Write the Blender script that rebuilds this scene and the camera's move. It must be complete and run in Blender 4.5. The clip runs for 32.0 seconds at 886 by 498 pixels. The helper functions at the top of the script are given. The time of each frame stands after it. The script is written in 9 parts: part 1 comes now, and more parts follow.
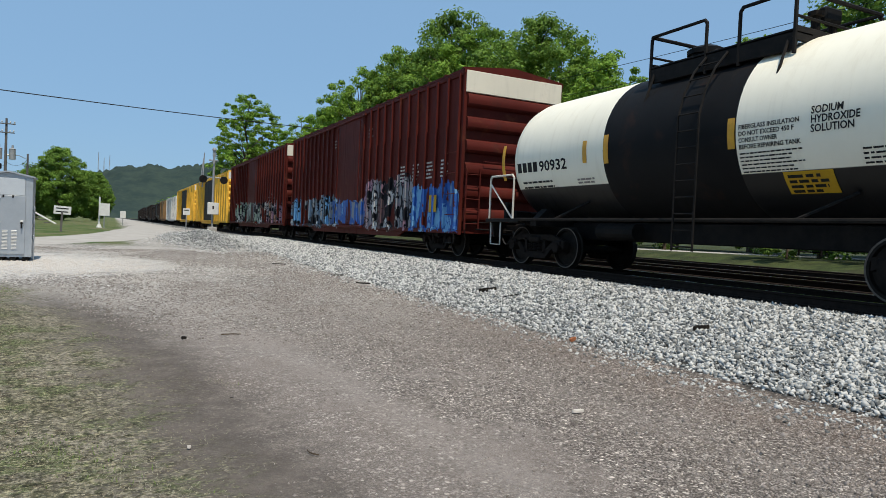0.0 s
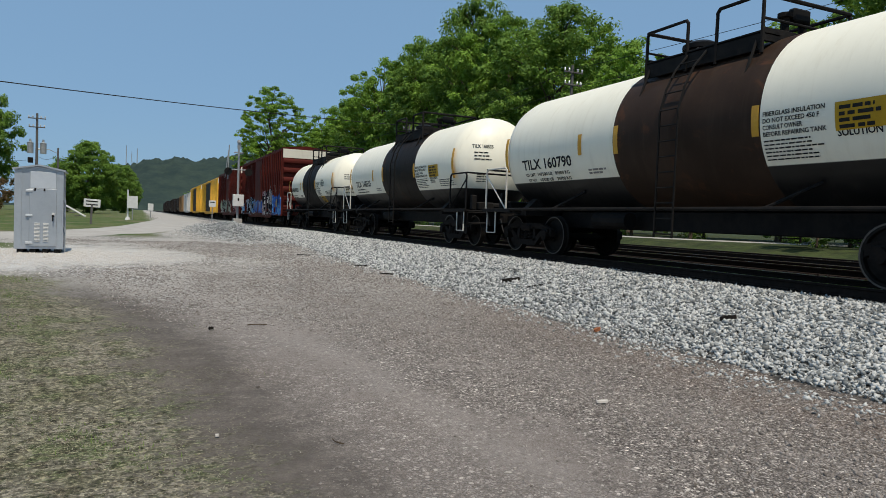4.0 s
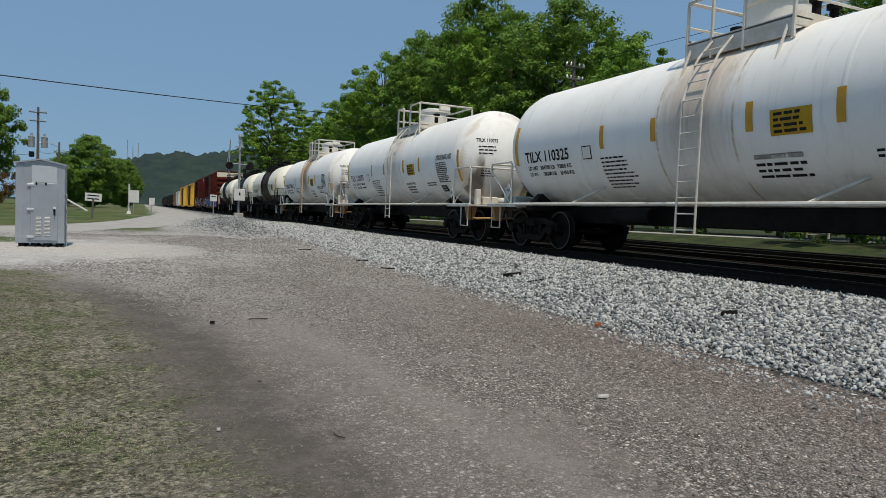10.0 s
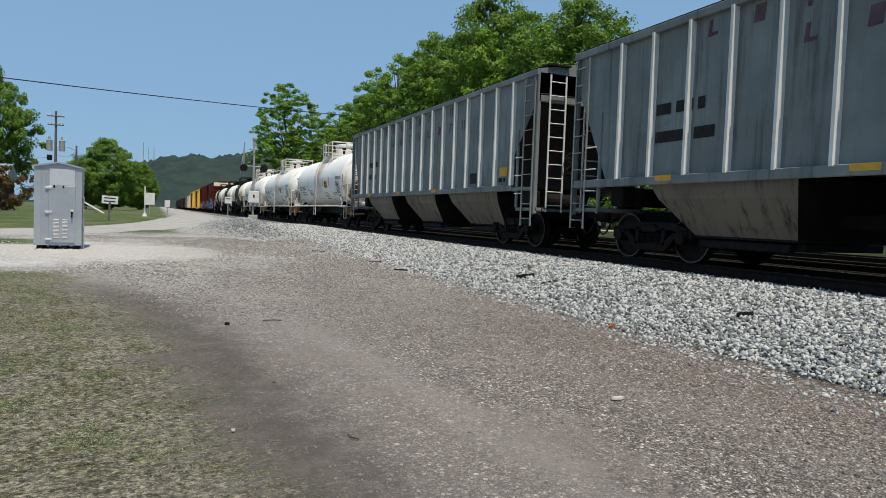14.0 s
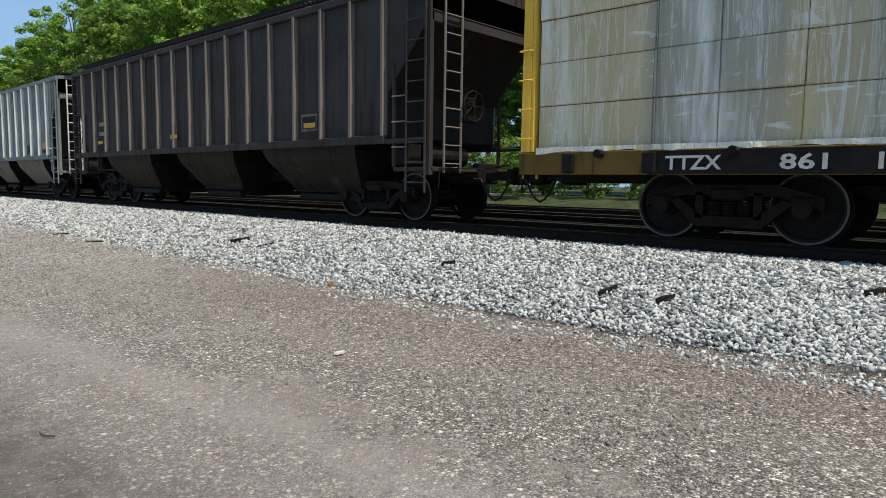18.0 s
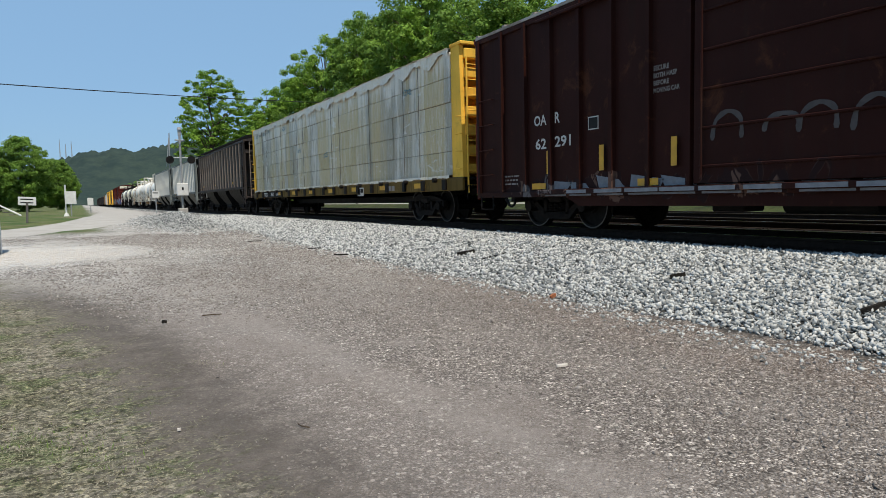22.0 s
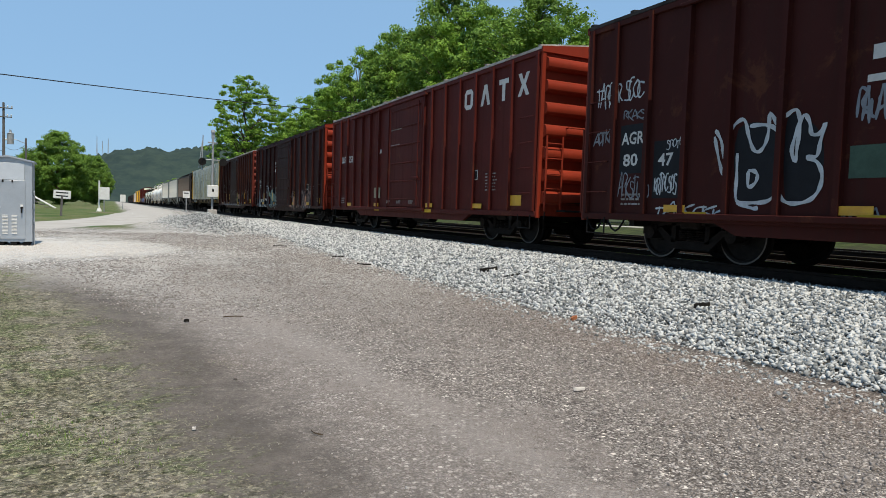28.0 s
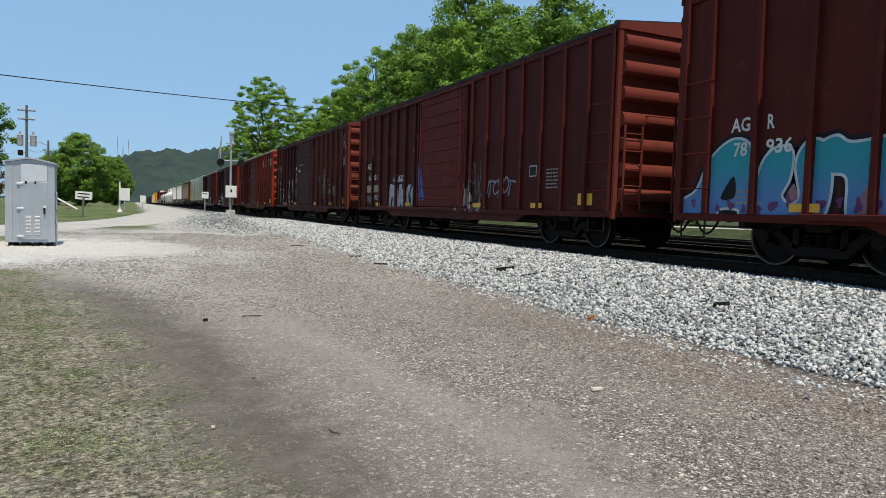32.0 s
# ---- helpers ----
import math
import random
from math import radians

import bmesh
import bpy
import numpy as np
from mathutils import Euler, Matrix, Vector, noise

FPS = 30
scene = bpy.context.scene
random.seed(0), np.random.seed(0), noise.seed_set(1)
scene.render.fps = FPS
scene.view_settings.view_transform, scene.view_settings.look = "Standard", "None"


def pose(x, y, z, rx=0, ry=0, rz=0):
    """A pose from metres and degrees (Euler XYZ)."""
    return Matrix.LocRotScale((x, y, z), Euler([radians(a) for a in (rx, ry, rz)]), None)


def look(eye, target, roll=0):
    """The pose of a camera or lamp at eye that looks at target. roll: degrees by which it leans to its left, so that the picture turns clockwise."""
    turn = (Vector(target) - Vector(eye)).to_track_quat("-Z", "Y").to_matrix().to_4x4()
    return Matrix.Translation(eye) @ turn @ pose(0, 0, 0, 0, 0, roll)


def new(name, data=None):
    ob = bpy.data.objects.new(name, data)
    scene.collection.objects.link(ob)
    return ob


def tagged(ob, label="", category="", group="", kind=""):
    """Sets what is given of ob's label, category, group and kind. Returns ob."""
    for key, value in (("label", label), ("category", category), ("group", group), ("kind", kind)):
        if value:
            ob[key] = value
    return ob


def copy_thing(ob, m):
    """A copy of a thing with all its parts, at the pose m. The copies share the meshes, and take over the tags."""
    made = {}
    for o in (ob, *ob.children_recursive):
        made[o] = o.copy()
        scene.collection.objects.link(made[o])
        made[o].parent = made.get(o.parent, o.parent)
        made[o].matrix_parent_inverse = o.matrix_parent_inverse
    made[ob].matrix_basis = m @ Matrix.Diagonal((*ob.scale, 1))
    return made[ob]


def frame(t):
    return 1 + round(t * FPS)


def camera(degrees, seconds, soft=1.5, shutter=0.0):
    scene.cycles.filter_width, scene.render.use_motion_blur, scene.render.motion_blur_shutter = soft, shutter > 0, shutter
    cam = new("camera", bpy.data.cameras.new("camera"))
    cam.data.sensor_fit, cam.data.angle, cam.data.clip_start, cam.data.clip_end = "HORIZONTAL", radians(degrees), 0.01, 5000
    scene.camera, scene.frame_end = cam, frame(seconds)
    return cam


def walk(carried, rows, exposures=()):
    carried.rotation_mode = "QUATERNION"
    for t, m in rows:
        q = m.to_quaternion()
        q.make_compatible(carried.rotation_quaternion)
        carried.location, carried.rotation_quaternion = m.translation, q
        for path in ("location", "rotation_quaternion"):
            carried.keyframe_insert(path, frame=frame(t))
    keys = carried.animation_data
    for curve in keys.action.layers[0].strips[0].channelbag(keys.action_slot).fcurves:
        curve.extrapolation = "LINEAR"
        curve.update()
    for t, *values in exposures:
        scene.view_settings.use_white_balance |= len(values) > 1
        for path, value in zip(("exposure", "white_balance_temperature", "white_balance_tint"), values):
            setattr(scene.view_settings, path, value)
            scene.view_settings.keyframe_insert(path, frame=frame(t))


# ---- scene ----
cam = camera(67.4, 32.0, soft=0.6)
EYE = (0.0, 0.0, 1.55)
VIEW = (
    (0.0, 88.53, -2.54, -26.33),
    (0.5, 88.50, -2.79, -26.16),
    (1.0, 88.23, -2.62, -25.86),
    (1.5, 87.44, -2.44, -24.98),
    (2.0, 87.55, -2.50, -25.27),
    (2.5, 87.39, -2.45, -25.11),
    (3.0, 87.58, -2.38, -25.19),
    (3.5, 87.69, -2.33, -24.50),
    (5.5, 87.38, -2.18, -24.20),
    (6.0, 87.19, -2.26, -24.09),
    (6.5, 86.63, -1.61, -24.22),
    (7.0, 86.67, -1.49, -24.14),
    (7.5, 86.82, -1.56, -24.58),
    (8.0, 87.19, -1.25, -24.69),
    (8.5, 87.16, -1.65, -24.23),
    (9.0, 86.97, -1.86, -23.89),
    (9.5, 87.19, -2.20, -23.94),
    (10.0, 87.16, -2.29, -24.24),
    (10.5, 87.25, -2.16, -23.85),
    (11.0, 87.54, -2.20, -23.83),
    (11.5, 87.30, -2.35, -23.42),
    (12.0, 87.08, -2.38, -23.72),
    (12.5, 87.15, -1.94, -23.45),
    (13.0, 87.06, -2.16, -23.20),
    (13.5, 86.98, -2.17, -23.10),
    (15.5, 89.34, -2.10, -24.40),
    (16.0, 89.52, -2.29, -27.29),
    (16.5, 88.05, -1.51, -27.55),
    (17.0, 88.51, -2.30, -31.47),
    (17.5, 86.74, 2.48, -36.41),
    (18.0, 84.47, -0.80, -47.37),
    (18.5, 85.11, 0.29, -48.64),
    (19.0, 84.92, 0.88, -48.43),
    (19.5, 84.20, 0.68, -48.56),
    (20.0, 83.56, 0.52, -46.73),
    (20.5, 84.21, 1.06, -37.54),
    (21.0, 83.96, 0.77, -33.85),
    (21.5, 85.64, 1.22, -29.50),
    (22.0, 85.57, 1.18, -28.50),
    (22.5, 84.87, 0.23, -28.38),
    (23.0, 86.34, -1.16, -28.28),
    (23.5, 87.65, -1.58, -27.67),
    (24.0, 88.33, -1.56, -26.98),
    (24.5, 88.20, -1.46, -26.68),
    (26.5, 87.68, -1.60, -26.27),
    (27.0, 87.30, -1.98, -25.95),
    (27.5, 87.06, -2.05, -26.50),
    (28.0, 86.83, -1.94, -26.29),
    (28.5, 87.17, -1.59, -26.27),
    (29.0, 86.68, -1.60, -25.75),
    (29.5, 87.48, -1.89, -25.36),
    (30.0, 87.30, -2.25, -25.23),
    (30.5, 87.04, -2.22, -25.17),
    (31.0, 86.80, -1.96, -25.36),
    (31.5, 86.67, -2.04, -25.18),
    (32.0, 86.74, -1.71, -24.87),
)
EXPOSURES = [(0.0, 0.17), (1.0, 0.0), (2.0, -0.06), (6.0, -0.17), (9.0, -0.3), (11.0, -0.3), (13.0, -0.06), (16.0, 0.22), (18.5, 0.4), (20.5, 0.22), (24.0, 0.27), (32.0, 0.34)]
walk(cam, [(t, pose(*EYE, rx, ry, rz)) for t, rx, ry, rz in VIEW], EXPOSURES)

# ---- world and sun ----
SUN_UP, SUN_TURN = radians(66), radians(180)
world = bpy.data.worlds.new("sky")
scene.world = world
world.use_nodes = True
_n = world.node_tree.nodes
_sky = _n.new("ShaderNodeTexSky")
_sky.sky_type, _sky.sun_disc = "NISHITA", False
_sky.sun_elevation, _sky.sun_rotation = SUN_UP, SUN_TURN
_sky.air_density, _sky.dust_density, _sky.ozone_density = 1.0, 0.8, 0.7
_tint = _n.new("ShaderNodeMix")
_tint.data_type, _tint.blend_type = "RGBA", "MULTIPLY"
_tint.inputs[0].default_value, _tint.inputs[7].default_value = 1.0, (0.95, 1.12, 1.22, 1)
_haze = _n.new("ShaderNodeMix")
_haze.data_type, _haze.inputs[0].default_value, _haze.inputs[7].default_value = "RGBA", 0.78, (2.6, 4.5, 6.95, 1)
world.node_tree.links.new(_sky.outputs[0], _tint.inputs[6])
world.node_tree.links.new(_tint.outputs[2], _haze.inputs[6])
world.node_tree.links.new(_haze.outputs[2], _n["Background"].inputs[0])
_n["Background"].inputs[1].default_value = 0.09
sun = new("sun", bpy.data.lights.new("sun", "SUN"))
sun.data.energy, sun.data.angle, sun.data.color = 4.2, radians(0.53), (1.0, 0.9, 0.745)
sun.matrix_world = look((0, 0, 0), (0.02, math.cos(SUN_UP), -math.sin(SUN_UP)))
scene.view_settings.exposure = 0.0


# ---- materials ----
class Nodes:
    """Short hand for a node tree."""

    def __init__(self, name, rough=0.8, metal=0.0):
        self.mat = bpy.data.materials.new(name)
        self.mat.use_nodes = True
        self.t = self.mat.node_tree
        self.bsdf = self.t.nodes["Principled BSDF"]
        self.bsdf.inputs["Roughness"].default_value = rough
        self.bsdf.inputs["Metallic"].default_value = metal
        self.bsdf.inputs["Specular IOR Level"].default_value = 0.5 if rough < 0.5 else 0.16
        self.co = self.t.nodes.new("ShaderNodeTexCoord").outputs["Object"]

    def put(self, socket, value):
        if isinstance(value, bpy.types.NodeSocket):
            self.t.links.new(value, socket)
        elif isinstance(value, tuple) and len(value) == 3 and socket.type == "RGBA":
            socket.default_value = (*value, 1)
        else:
            socket.default_value = value

    def math(self, op, a, b=0.0, clamp=False):
        n = self.t.nodes.new("ShaderNodeMath")
        n.operation, n.use_clamp = op, clamp
        self.put(n.inputs[0], a), self.put(n.inputs[1], b)
        return n.outputs[0]

    def scaled(self, sx, sy, sz):
        n = self.t.nodes.new("ShaderNodeMapping")
        n.inputs["Scale"].default_value = (sx, sy, sz)
        self.put(n.inputs[0], self.co)
        return n.outputs[0]

    def noise(self, scale, detail=4.0, rough=0.6, co=None, warp=0.0):
        n = self.t.nodes.new("ShaderNodeTexNoise")
        self.put(n.inputs["Vector"], co or self.co)
        n.inputs["Scale"].default_value, n.inputs["Detail"].default_value = scale, detail
        n.inputs["Roughness"].default_value, n.inputs["Distortion"].default_value = rough, warp
        return n.outputs[0]

    def cells(self, scale, co=None, feature="F1"):
        n = self.t.nodes.new("ShaderNodeTexVoronoi")
        n.feature = feature
        self.put(n.inputs["Vector"], co or self.co)
        n.inputs["Scale"].default_value = scale
        return n.outputs

    def step(self, v, lo, hi):
        n = self.t.nodes.new("ShaderNodeMapRange")
        n.interpolation_type = "SMOOTHSTEP"
        self.put(n.inputs[0], v)
        self.put(n.inputs[1], lo), self.put(n.inputs[2], hi)
        return n.outputs[0]

    def mix(self, fac, a, b, blend="MIX"):
        n = self.t.nodes.new("ShaderNodeMix")
        n.data_type, n.blend_type = "RGBA", blend
        self.put(n.inputs[0], fac), self.put(n.inputs[6], a), self.put(n.inputs[7], b)
        return n.outputs[2]

    def random(self):
        return self.t.nodes.new("ShaderNodeObjectInfo").outputs["Random"]

    def island(self):
        return self.t.nodes.new("ShaderNodeNewGeometry").outputs["Random Per Island"]

    def xyz(self):
        n = self.t.nodes.new("ShaderNodeSeparateXYZ")
        self.put(n.inputs[0], self.co)
        return n.outputs

    def color(self, c):
        self.put(self.bsdf.inputs["Base Color"], c)
        return self

    def rough(self, v):
        self.put(self.bsdf.inputs["Roughness"], v)
        return self

    def bump(self, h, strength=0.4, dist=0.02):
        n = self.t.nodes.new("ShaderNodeBump")
        n.inputs["Strength"].default_value, n.inputs["Distance"].default_value = strength, dist
        self.put(n.inputs["Height"], h)
        self.t.links.new(n.outputs[0], self.bsdf.inputs["Normal"])
        return self


def tint(c, k):
    return tuple(min(1.0, v * k) for v in c)


def sprayed(g, base, k, y0, y1, z0, z1, fills, line, wide=1.0, bare=0.15, cover=1.0):
    """A sprayed wild-style piece between y0 and y1, z0 and z1: warped letter shapes with outlines and inner strokes."""
    x, y, z = g.xyz()
    w = g.math("SUBTRACT", g.noise(2.3 + 0.37 * k, 4, 0.6), 0.5)
    my = g.math("SUBTRACT", (y1 - y0) / 2, g.math("ABSOLUTE", g.math("SUBTRACT", y, (y0 + y1) / 2)))
    mz = g.math("SUBTRACT", (z1 - z0) / 2, g.math("ABSOLUTE", g.math("SUBTRACT", z, (z0 + z1) / 2)))
    mask = g.math("MULTIPLY", g.step(g.math("ADD", my, g.math("MULTIPLY", w, 0.9)), 0.0, 0.04), g.step(g.math("ADD", mz, g.math("MULTIPLY", w, 0.9)), 0.0, 0.04))
    n = g.t.nodes.new("ShaderNodeTexNoise")
    g.put(n.inputs["Vector"], g.co)
    n.inputs["Scale"].default_value, n.inputs["Detail"].default_value = 2.1 + 0.3 * k, 1.5
    co = g.mix(0.5, g.scaled(0.0, 1.7 / wide, 0.75), n.outputs[1], "ADD")
    letter = g.cells(1.0, co)
    edge = g.cells(1.0, co, "DISTANCE_TO_EDGE")[0]
    sep = g.t.nodes.new("ShaderNodeSeparateColor")
    g.put(sep.inputs[0], letter[1])
    inner = g.cells(3.1, co, "DISTANCE_TO_EDGE")[0]
    fill = g.mix(g.step(sep.outputs[0], 0.3, 0.36), fills[0], fills[1])
    fill = g.mix(g.step(sep.outputs[1], 0.66, 0.7), fill, fills[2])
    fill = g.mix(g.math("MULTIPLY", g.step(g.noise(5.0, 3), 0.45, 0.7), 0.55), fill, fills[1])
    fill = g.mix(g.math("MULTIPLY", g.step(inner, 0.07, 0.04), g.step(g.noise(1.7, 2), 0.42, 0.5)), fill, line)
    fill = g.mix(g.step(edge, 0.085, 0.055), fill, line)
    ink = g.math("MULTIPLY", mask, g.math("MAXIMUM", g.step(sep.outputs[2], bare, bare + 0.03), g.step(edge, 0.085, 0.055)))
    return g.mix(g.math("MULTIPLY", ink, cover), base, fill)


def paint(name, c, dirt=(0.03, 0.024, 0.02), wear=0.45, rough=0.55, rust=(0.16, 0.06, 0.025), rusty=0.2, fade=1.25, pieces=(), belly=None):
    """Weathered paint on steel: faded patches, dirt streaks, rust specks, and sprayed pieces on a flank."""
    g = Nodes(name, rough)
    g.bsdf.inputs["Specular IOR Level"].default_value = 0.07 if rough >= 0.5 else 0.35
    big = g.step(g.noise(0.7, 5), 0.35, 0.7)
    col = g.mix(big, c, tint(c, fade))
    streak = g.step(g.noise(3.0, 6, 0.65, g.scaled(1.0, 2.2, 0.12)), 0.48, 0.78)
    col = g.mix(g.math("MULTIPLY", streak, wear), col, dirt)
    specks = g.step(g.noise(9.0, 8, 0.7), 0.6, 0.72)
    blot = g.step(g.noise(1.6, 6, 0.7, None, 0.6), 0.56, 0.7)
    col = g.mix(g.math("MULTIPLY", g.math("MAXIMUM", g.math("MULTIPLY", specks, 0.6), blot), rusty), col, rust)
    if belly:
        edge = g.step(g.xyz()[2], belly + 0.008, belly - 0.008)
        col = g.mix(edge, col, g.mix(g.math("MULTIPLY", streak, 0.4), (0.008, 0.008, 0.0085), (0.022, 0.019, 0.017)))
    for k, p in enumerate(pieces):
        col = sprayed(g, col, k, *p)
    g.color(col)
    g.rough(g.math("ADD", g.math("MULTIPLY", streak, 0.25), rough, True))
    g.bump(g.noise(14.0, 6, 0.7), 0.12, 0.01)
    return g.mat


def surface(name, a, b, scale=3.0, rough=0.8, metal=0.0, bump=0.3, fine=30.0, dist=0.01, stretch=None):
    """A plain surface of two mixed colours with grain."""
    g = Nodes(name, rough, metal)
    co = g.scaled(*stretch) if stretch else None
    v = g.step(g.noise(scale, 6, 0.65, co), 0.3, 0.7)
    col = g.mix(v, a, b)
    col = g.mix(g.math("MULTIPLY", g.noise(fine, 4, 0.6, co), 0.35), col, tint(a, 0.55))
    g.color(col)
    g.bump(g.noise(fine, 5, 0.7, co), bump, dist)
    return g.mat


RED = paint("oxide_red_paint", (0.068, 0.0122, 0.0092), wear=0.35, rusty=0.3)
RED_BRIGHT = paint("bright_red_paint", (0.2, 0.026, 0.012), wear=0.3, rusty=0.2)
RED_DARK = paint("dark_brown_red_paint", (0.04, 0.0105, 0.008), wear=0.35, rusty=0.3)
RED_MAROON = paint("maroon_paint", (0.04, 0.0095, 0.0073), wear=0.35, rusty=0.3)
RED_OLD = paint("faded_red_paint", (0.12, 0.026, 0.018), wear=0.4, rusty=0.4)
RED_DOOR = paint("door_red_paint", (0.088, 0.0135, 0.0115), wear=0.3, rusty=0.25)
CREAM = paint("cream_cap_paint", (0.62, 0.58, 0.48), wear=0.2, rusty=0.1, fade=1.08)
YELLOW_CAR = paint("yellow_car_paint", (0.72, 0.42, 0.06), wear=0.35, rusty=0.35)
TANK_WHITE = paint("tank_white_paint", (0.74, 0.72, 0.66), dirt=(0.33, 0.29, 0.22), wear=0.28, rusty=0.08, rough=0.42, fade=1.06)
TANK_BLACK = paint("tank_black_paint", (0.01, 0.01, 0.0105), dirt=(0.022, 0.019, 0.017), wear=0.45, rusty=0.08, rough=0.55, fade=1.3)
TANK_DARK = paint("tank_soot_band_paint", (0.014, 0.0115, 0.01), dirt=(0.035, 0.027, 0.02), wear=0.5, rusty=0.25, rough=0.5, fade=1.4)
TANK_BROWN = paint("tank_brown_band_paint", (0.032, 0.02, 0.014), dirt=(0.07, 0.05, 0.035), wear=0.5, rusty=0.3, rough=0.5, fade=1.5)
RUST_STAIN = paint("rust_stain", (0.42, 0.25, 0.11), dirt=(0.25, 0.11, 0.04), wear=0.8, rusty=0.5, rough=0.7)
LADDER_TAN = paint("rust_stained_rail_paint", (0.5, 0.4, 0.28), dirt=(0.3, 0.15, 0.06), wear=0.6, rusty=0.4, rough=0.6)
S_BLACK, S_WHITE, S_SILVER, S_BLUE, S_SKY = (0.012, 0.012, 0.015), (0.55, 0.55, 0.53), (0.25, 0.26, 0.27), (0.035, 0.11, 0.36), (0.16, 0.36, 0.58)
S_PINK, S_TEAL, S_MOSS, S_MUSTARD, S_TAN = (0.34, 0.2, 0.25), (0.04, 0.17, 0.2), (0.26, 0.34, 0.27), (0.36, 0.28, 0.09), (0.26, 0.16, 0.12)
_red, _dark = (0.075, 0.0135, 0.01), (0.027, 0.0082, 0.006)
RED_BLUE_PIECE = paint("oxide_red_with_blue_piece", _red, wear=0.35, rusty=0.3, pieces=(
    (1.2, 9.3, 0.7, 2.0, (S_SILVER, S_SKY, S_WHITE), S_BLACK, 0.8, 0.12),
    (-2.6, 2.2, 0.9, 1.75, (S_BLUE, S_SILVER, S_SKY), S_BLUE, 0.7, 0.3),
    (-6.4, -1.8, 0.7, 2.45, (S_SILVER, S_PINK, S_WHITE), S_BLACK, 0.9, 0.1),
    (-9.4, -6.2, 0.7, 2.05, (S_BLUE, S_SKY, S_BLUE), S_BLUE, 0.6, 0.3)))
RED_PALE_PIECE = paint("oxide_red_with_pale_piece", _red, wear=0.35, rusty=0.3, pieces=(
    (-4.5, 6.5, 0.75, 2.1, (S_MOSS, S_SILVER, S_WHITE), S_BLACK, 0.9, 0.25), (-9.2, -5.0, 0.8, 1.9, (S_SILVER, S_PINK, S_TAN), S_BLACK, 0.8, 0.4)))
RED_TAN_PIECE = paint("brown_red_with_tan_piece", _dark, wear=0.35, rusty=0.3, pieces=((-4.6, -1.7, 0.66, 1.62, ((0.2, 0.17, 0.07), (0.16, 0.17, 0.11), S_TAN), S_BLACK, 0.8, 0.12), (-0.6, 6.8, 0.6, 1.05, (S_TAN, S_TAN, S_SILVER), S_BLACK, 0.9, 0.45, 0.4)))
RED_WHITE_PIECE = paint("dark_red_with_white_piece", (0.026, 0.007, 0.0058), wear=0.35, rusty=0.3, pieces=(
    (3.9, 7.5, 0.6, 1.1, (S_WHITE, S_SILVER, S_WHITE), S_BLACK, 1.0, 0.25), (3.9, 7.4, 1.1, 1.75, (S_SILVER, S_SILVER, S_WHITE), S_SILVER, 0.9, 0.97),
    (1.5, 3.6, 0.62, 1.72, (S_MOSS, S_SILVER, S_TEAL), S_BLACK, 0.55, 0.1), (-5.6, -1.8, 0.62, 1.5, (S_TAN, S_SILVER, S_TAN), S_BLACK, 0.7, 0.3, 0.7)))
RED_SILVER_PIECE = paint("red_with_silver_piece", (0.05, 0.0105, 0.0083), wear=0.35, rusty=0.3, pieces=((-3.0, -1.2, 0.75, 1.6, (S_SILVER, S_TAN, S_SILVER), S_BLACK, 0.7, 0.4, 0.7),))
GREY_CAR = paint("grey_hopper_paint", (0.165, 0.18, 0.172), dirt=(0.06, 0.056, 0.052), wear=0.75, rusty=0.15, rust=(0.09, 0.07, 0.055), fade=1.4)
GREY_RIB = paint("pale_rib_paint", (0.6, 0.6, 0.56), dirt=(0.2, 0.17, 0.13), wear=0.4, rusty=0.15)
BROWN_CAR = paint("brown_hopper_paint", (0.042, 0.036, 0.034), dirt=(0.022, 0.012, 0.008), wear=0.9, rusty=0.95, rust=(0.06, 0.026, 0.014), fade=1.5)
BROWN_RIB = paint("brown_rib_paint", (0.18, 0.15, 0.125), dirt=(0.1, 0.055, 0.035), wear=0.7, rusty=0.5)
HOPPER_DIRTY = paint("dusty_chute_paint", (0.15, 0.133, 0.105), dirt=(0.018, 0.015, 0.013), wear=1.0, rusty=0.6, rust=(0.035, 0.027, 0.02))
HOPPER_SOOTY = paint("sooty_chute_paint", (0.02, 0.017, 0.013), dirt=(0.008, 0.007, 0.006), wear=1.0, rusty=0.5, rust=(0.1, 0.075, 0.05))
DARK_CAR = paint("dark_car_paint", (0.03, 0.025, 0.024), wear=0.4, rusty=0.4)
WOOD_CAR = paint("tan_car_paint", (0.24, 0.15, 0.075), wear=0.4, rusty=0.3)
FRAME_BLACK = surface("grimy_black_steel", (0.006, 0.006, 0.006), (0.018, 0.015, 0.013), 4.0, 0.75, 0.0, 0.3)
TRUCK_STEEL = surface("rusty_truck_steel", (0.006, 0.005, 0.0045), (0.018, 0.013, 0.01), 6.0, 0.8, 0.0, 0.3)
WHEEL_STEEL = surface("wheel_steel", (0.007, 0.006, 0.005), (0.02, 0.016, 0.013), 8.0, 0.7, 0.1, 0.2)
RIM = surface("worn_rim_steel", (0.1, 0.09, 0.08), (0.16, 0.145, 0.13), 12.0, 0.5, 0.6, 0.1)
TREAD = surface("bright_tread_steel", (0.5, 0.49, 0.47), (0.62, 0.6, 0.58), 20.0, 0.25, 1.0, 0.05)
RAIL_SIDE = surface("rusty_rail_side", (0.018, 0.012, 0.009), (0.034, 0.023, 0.017), 10.0, 0.8, 0.0, 0.3)
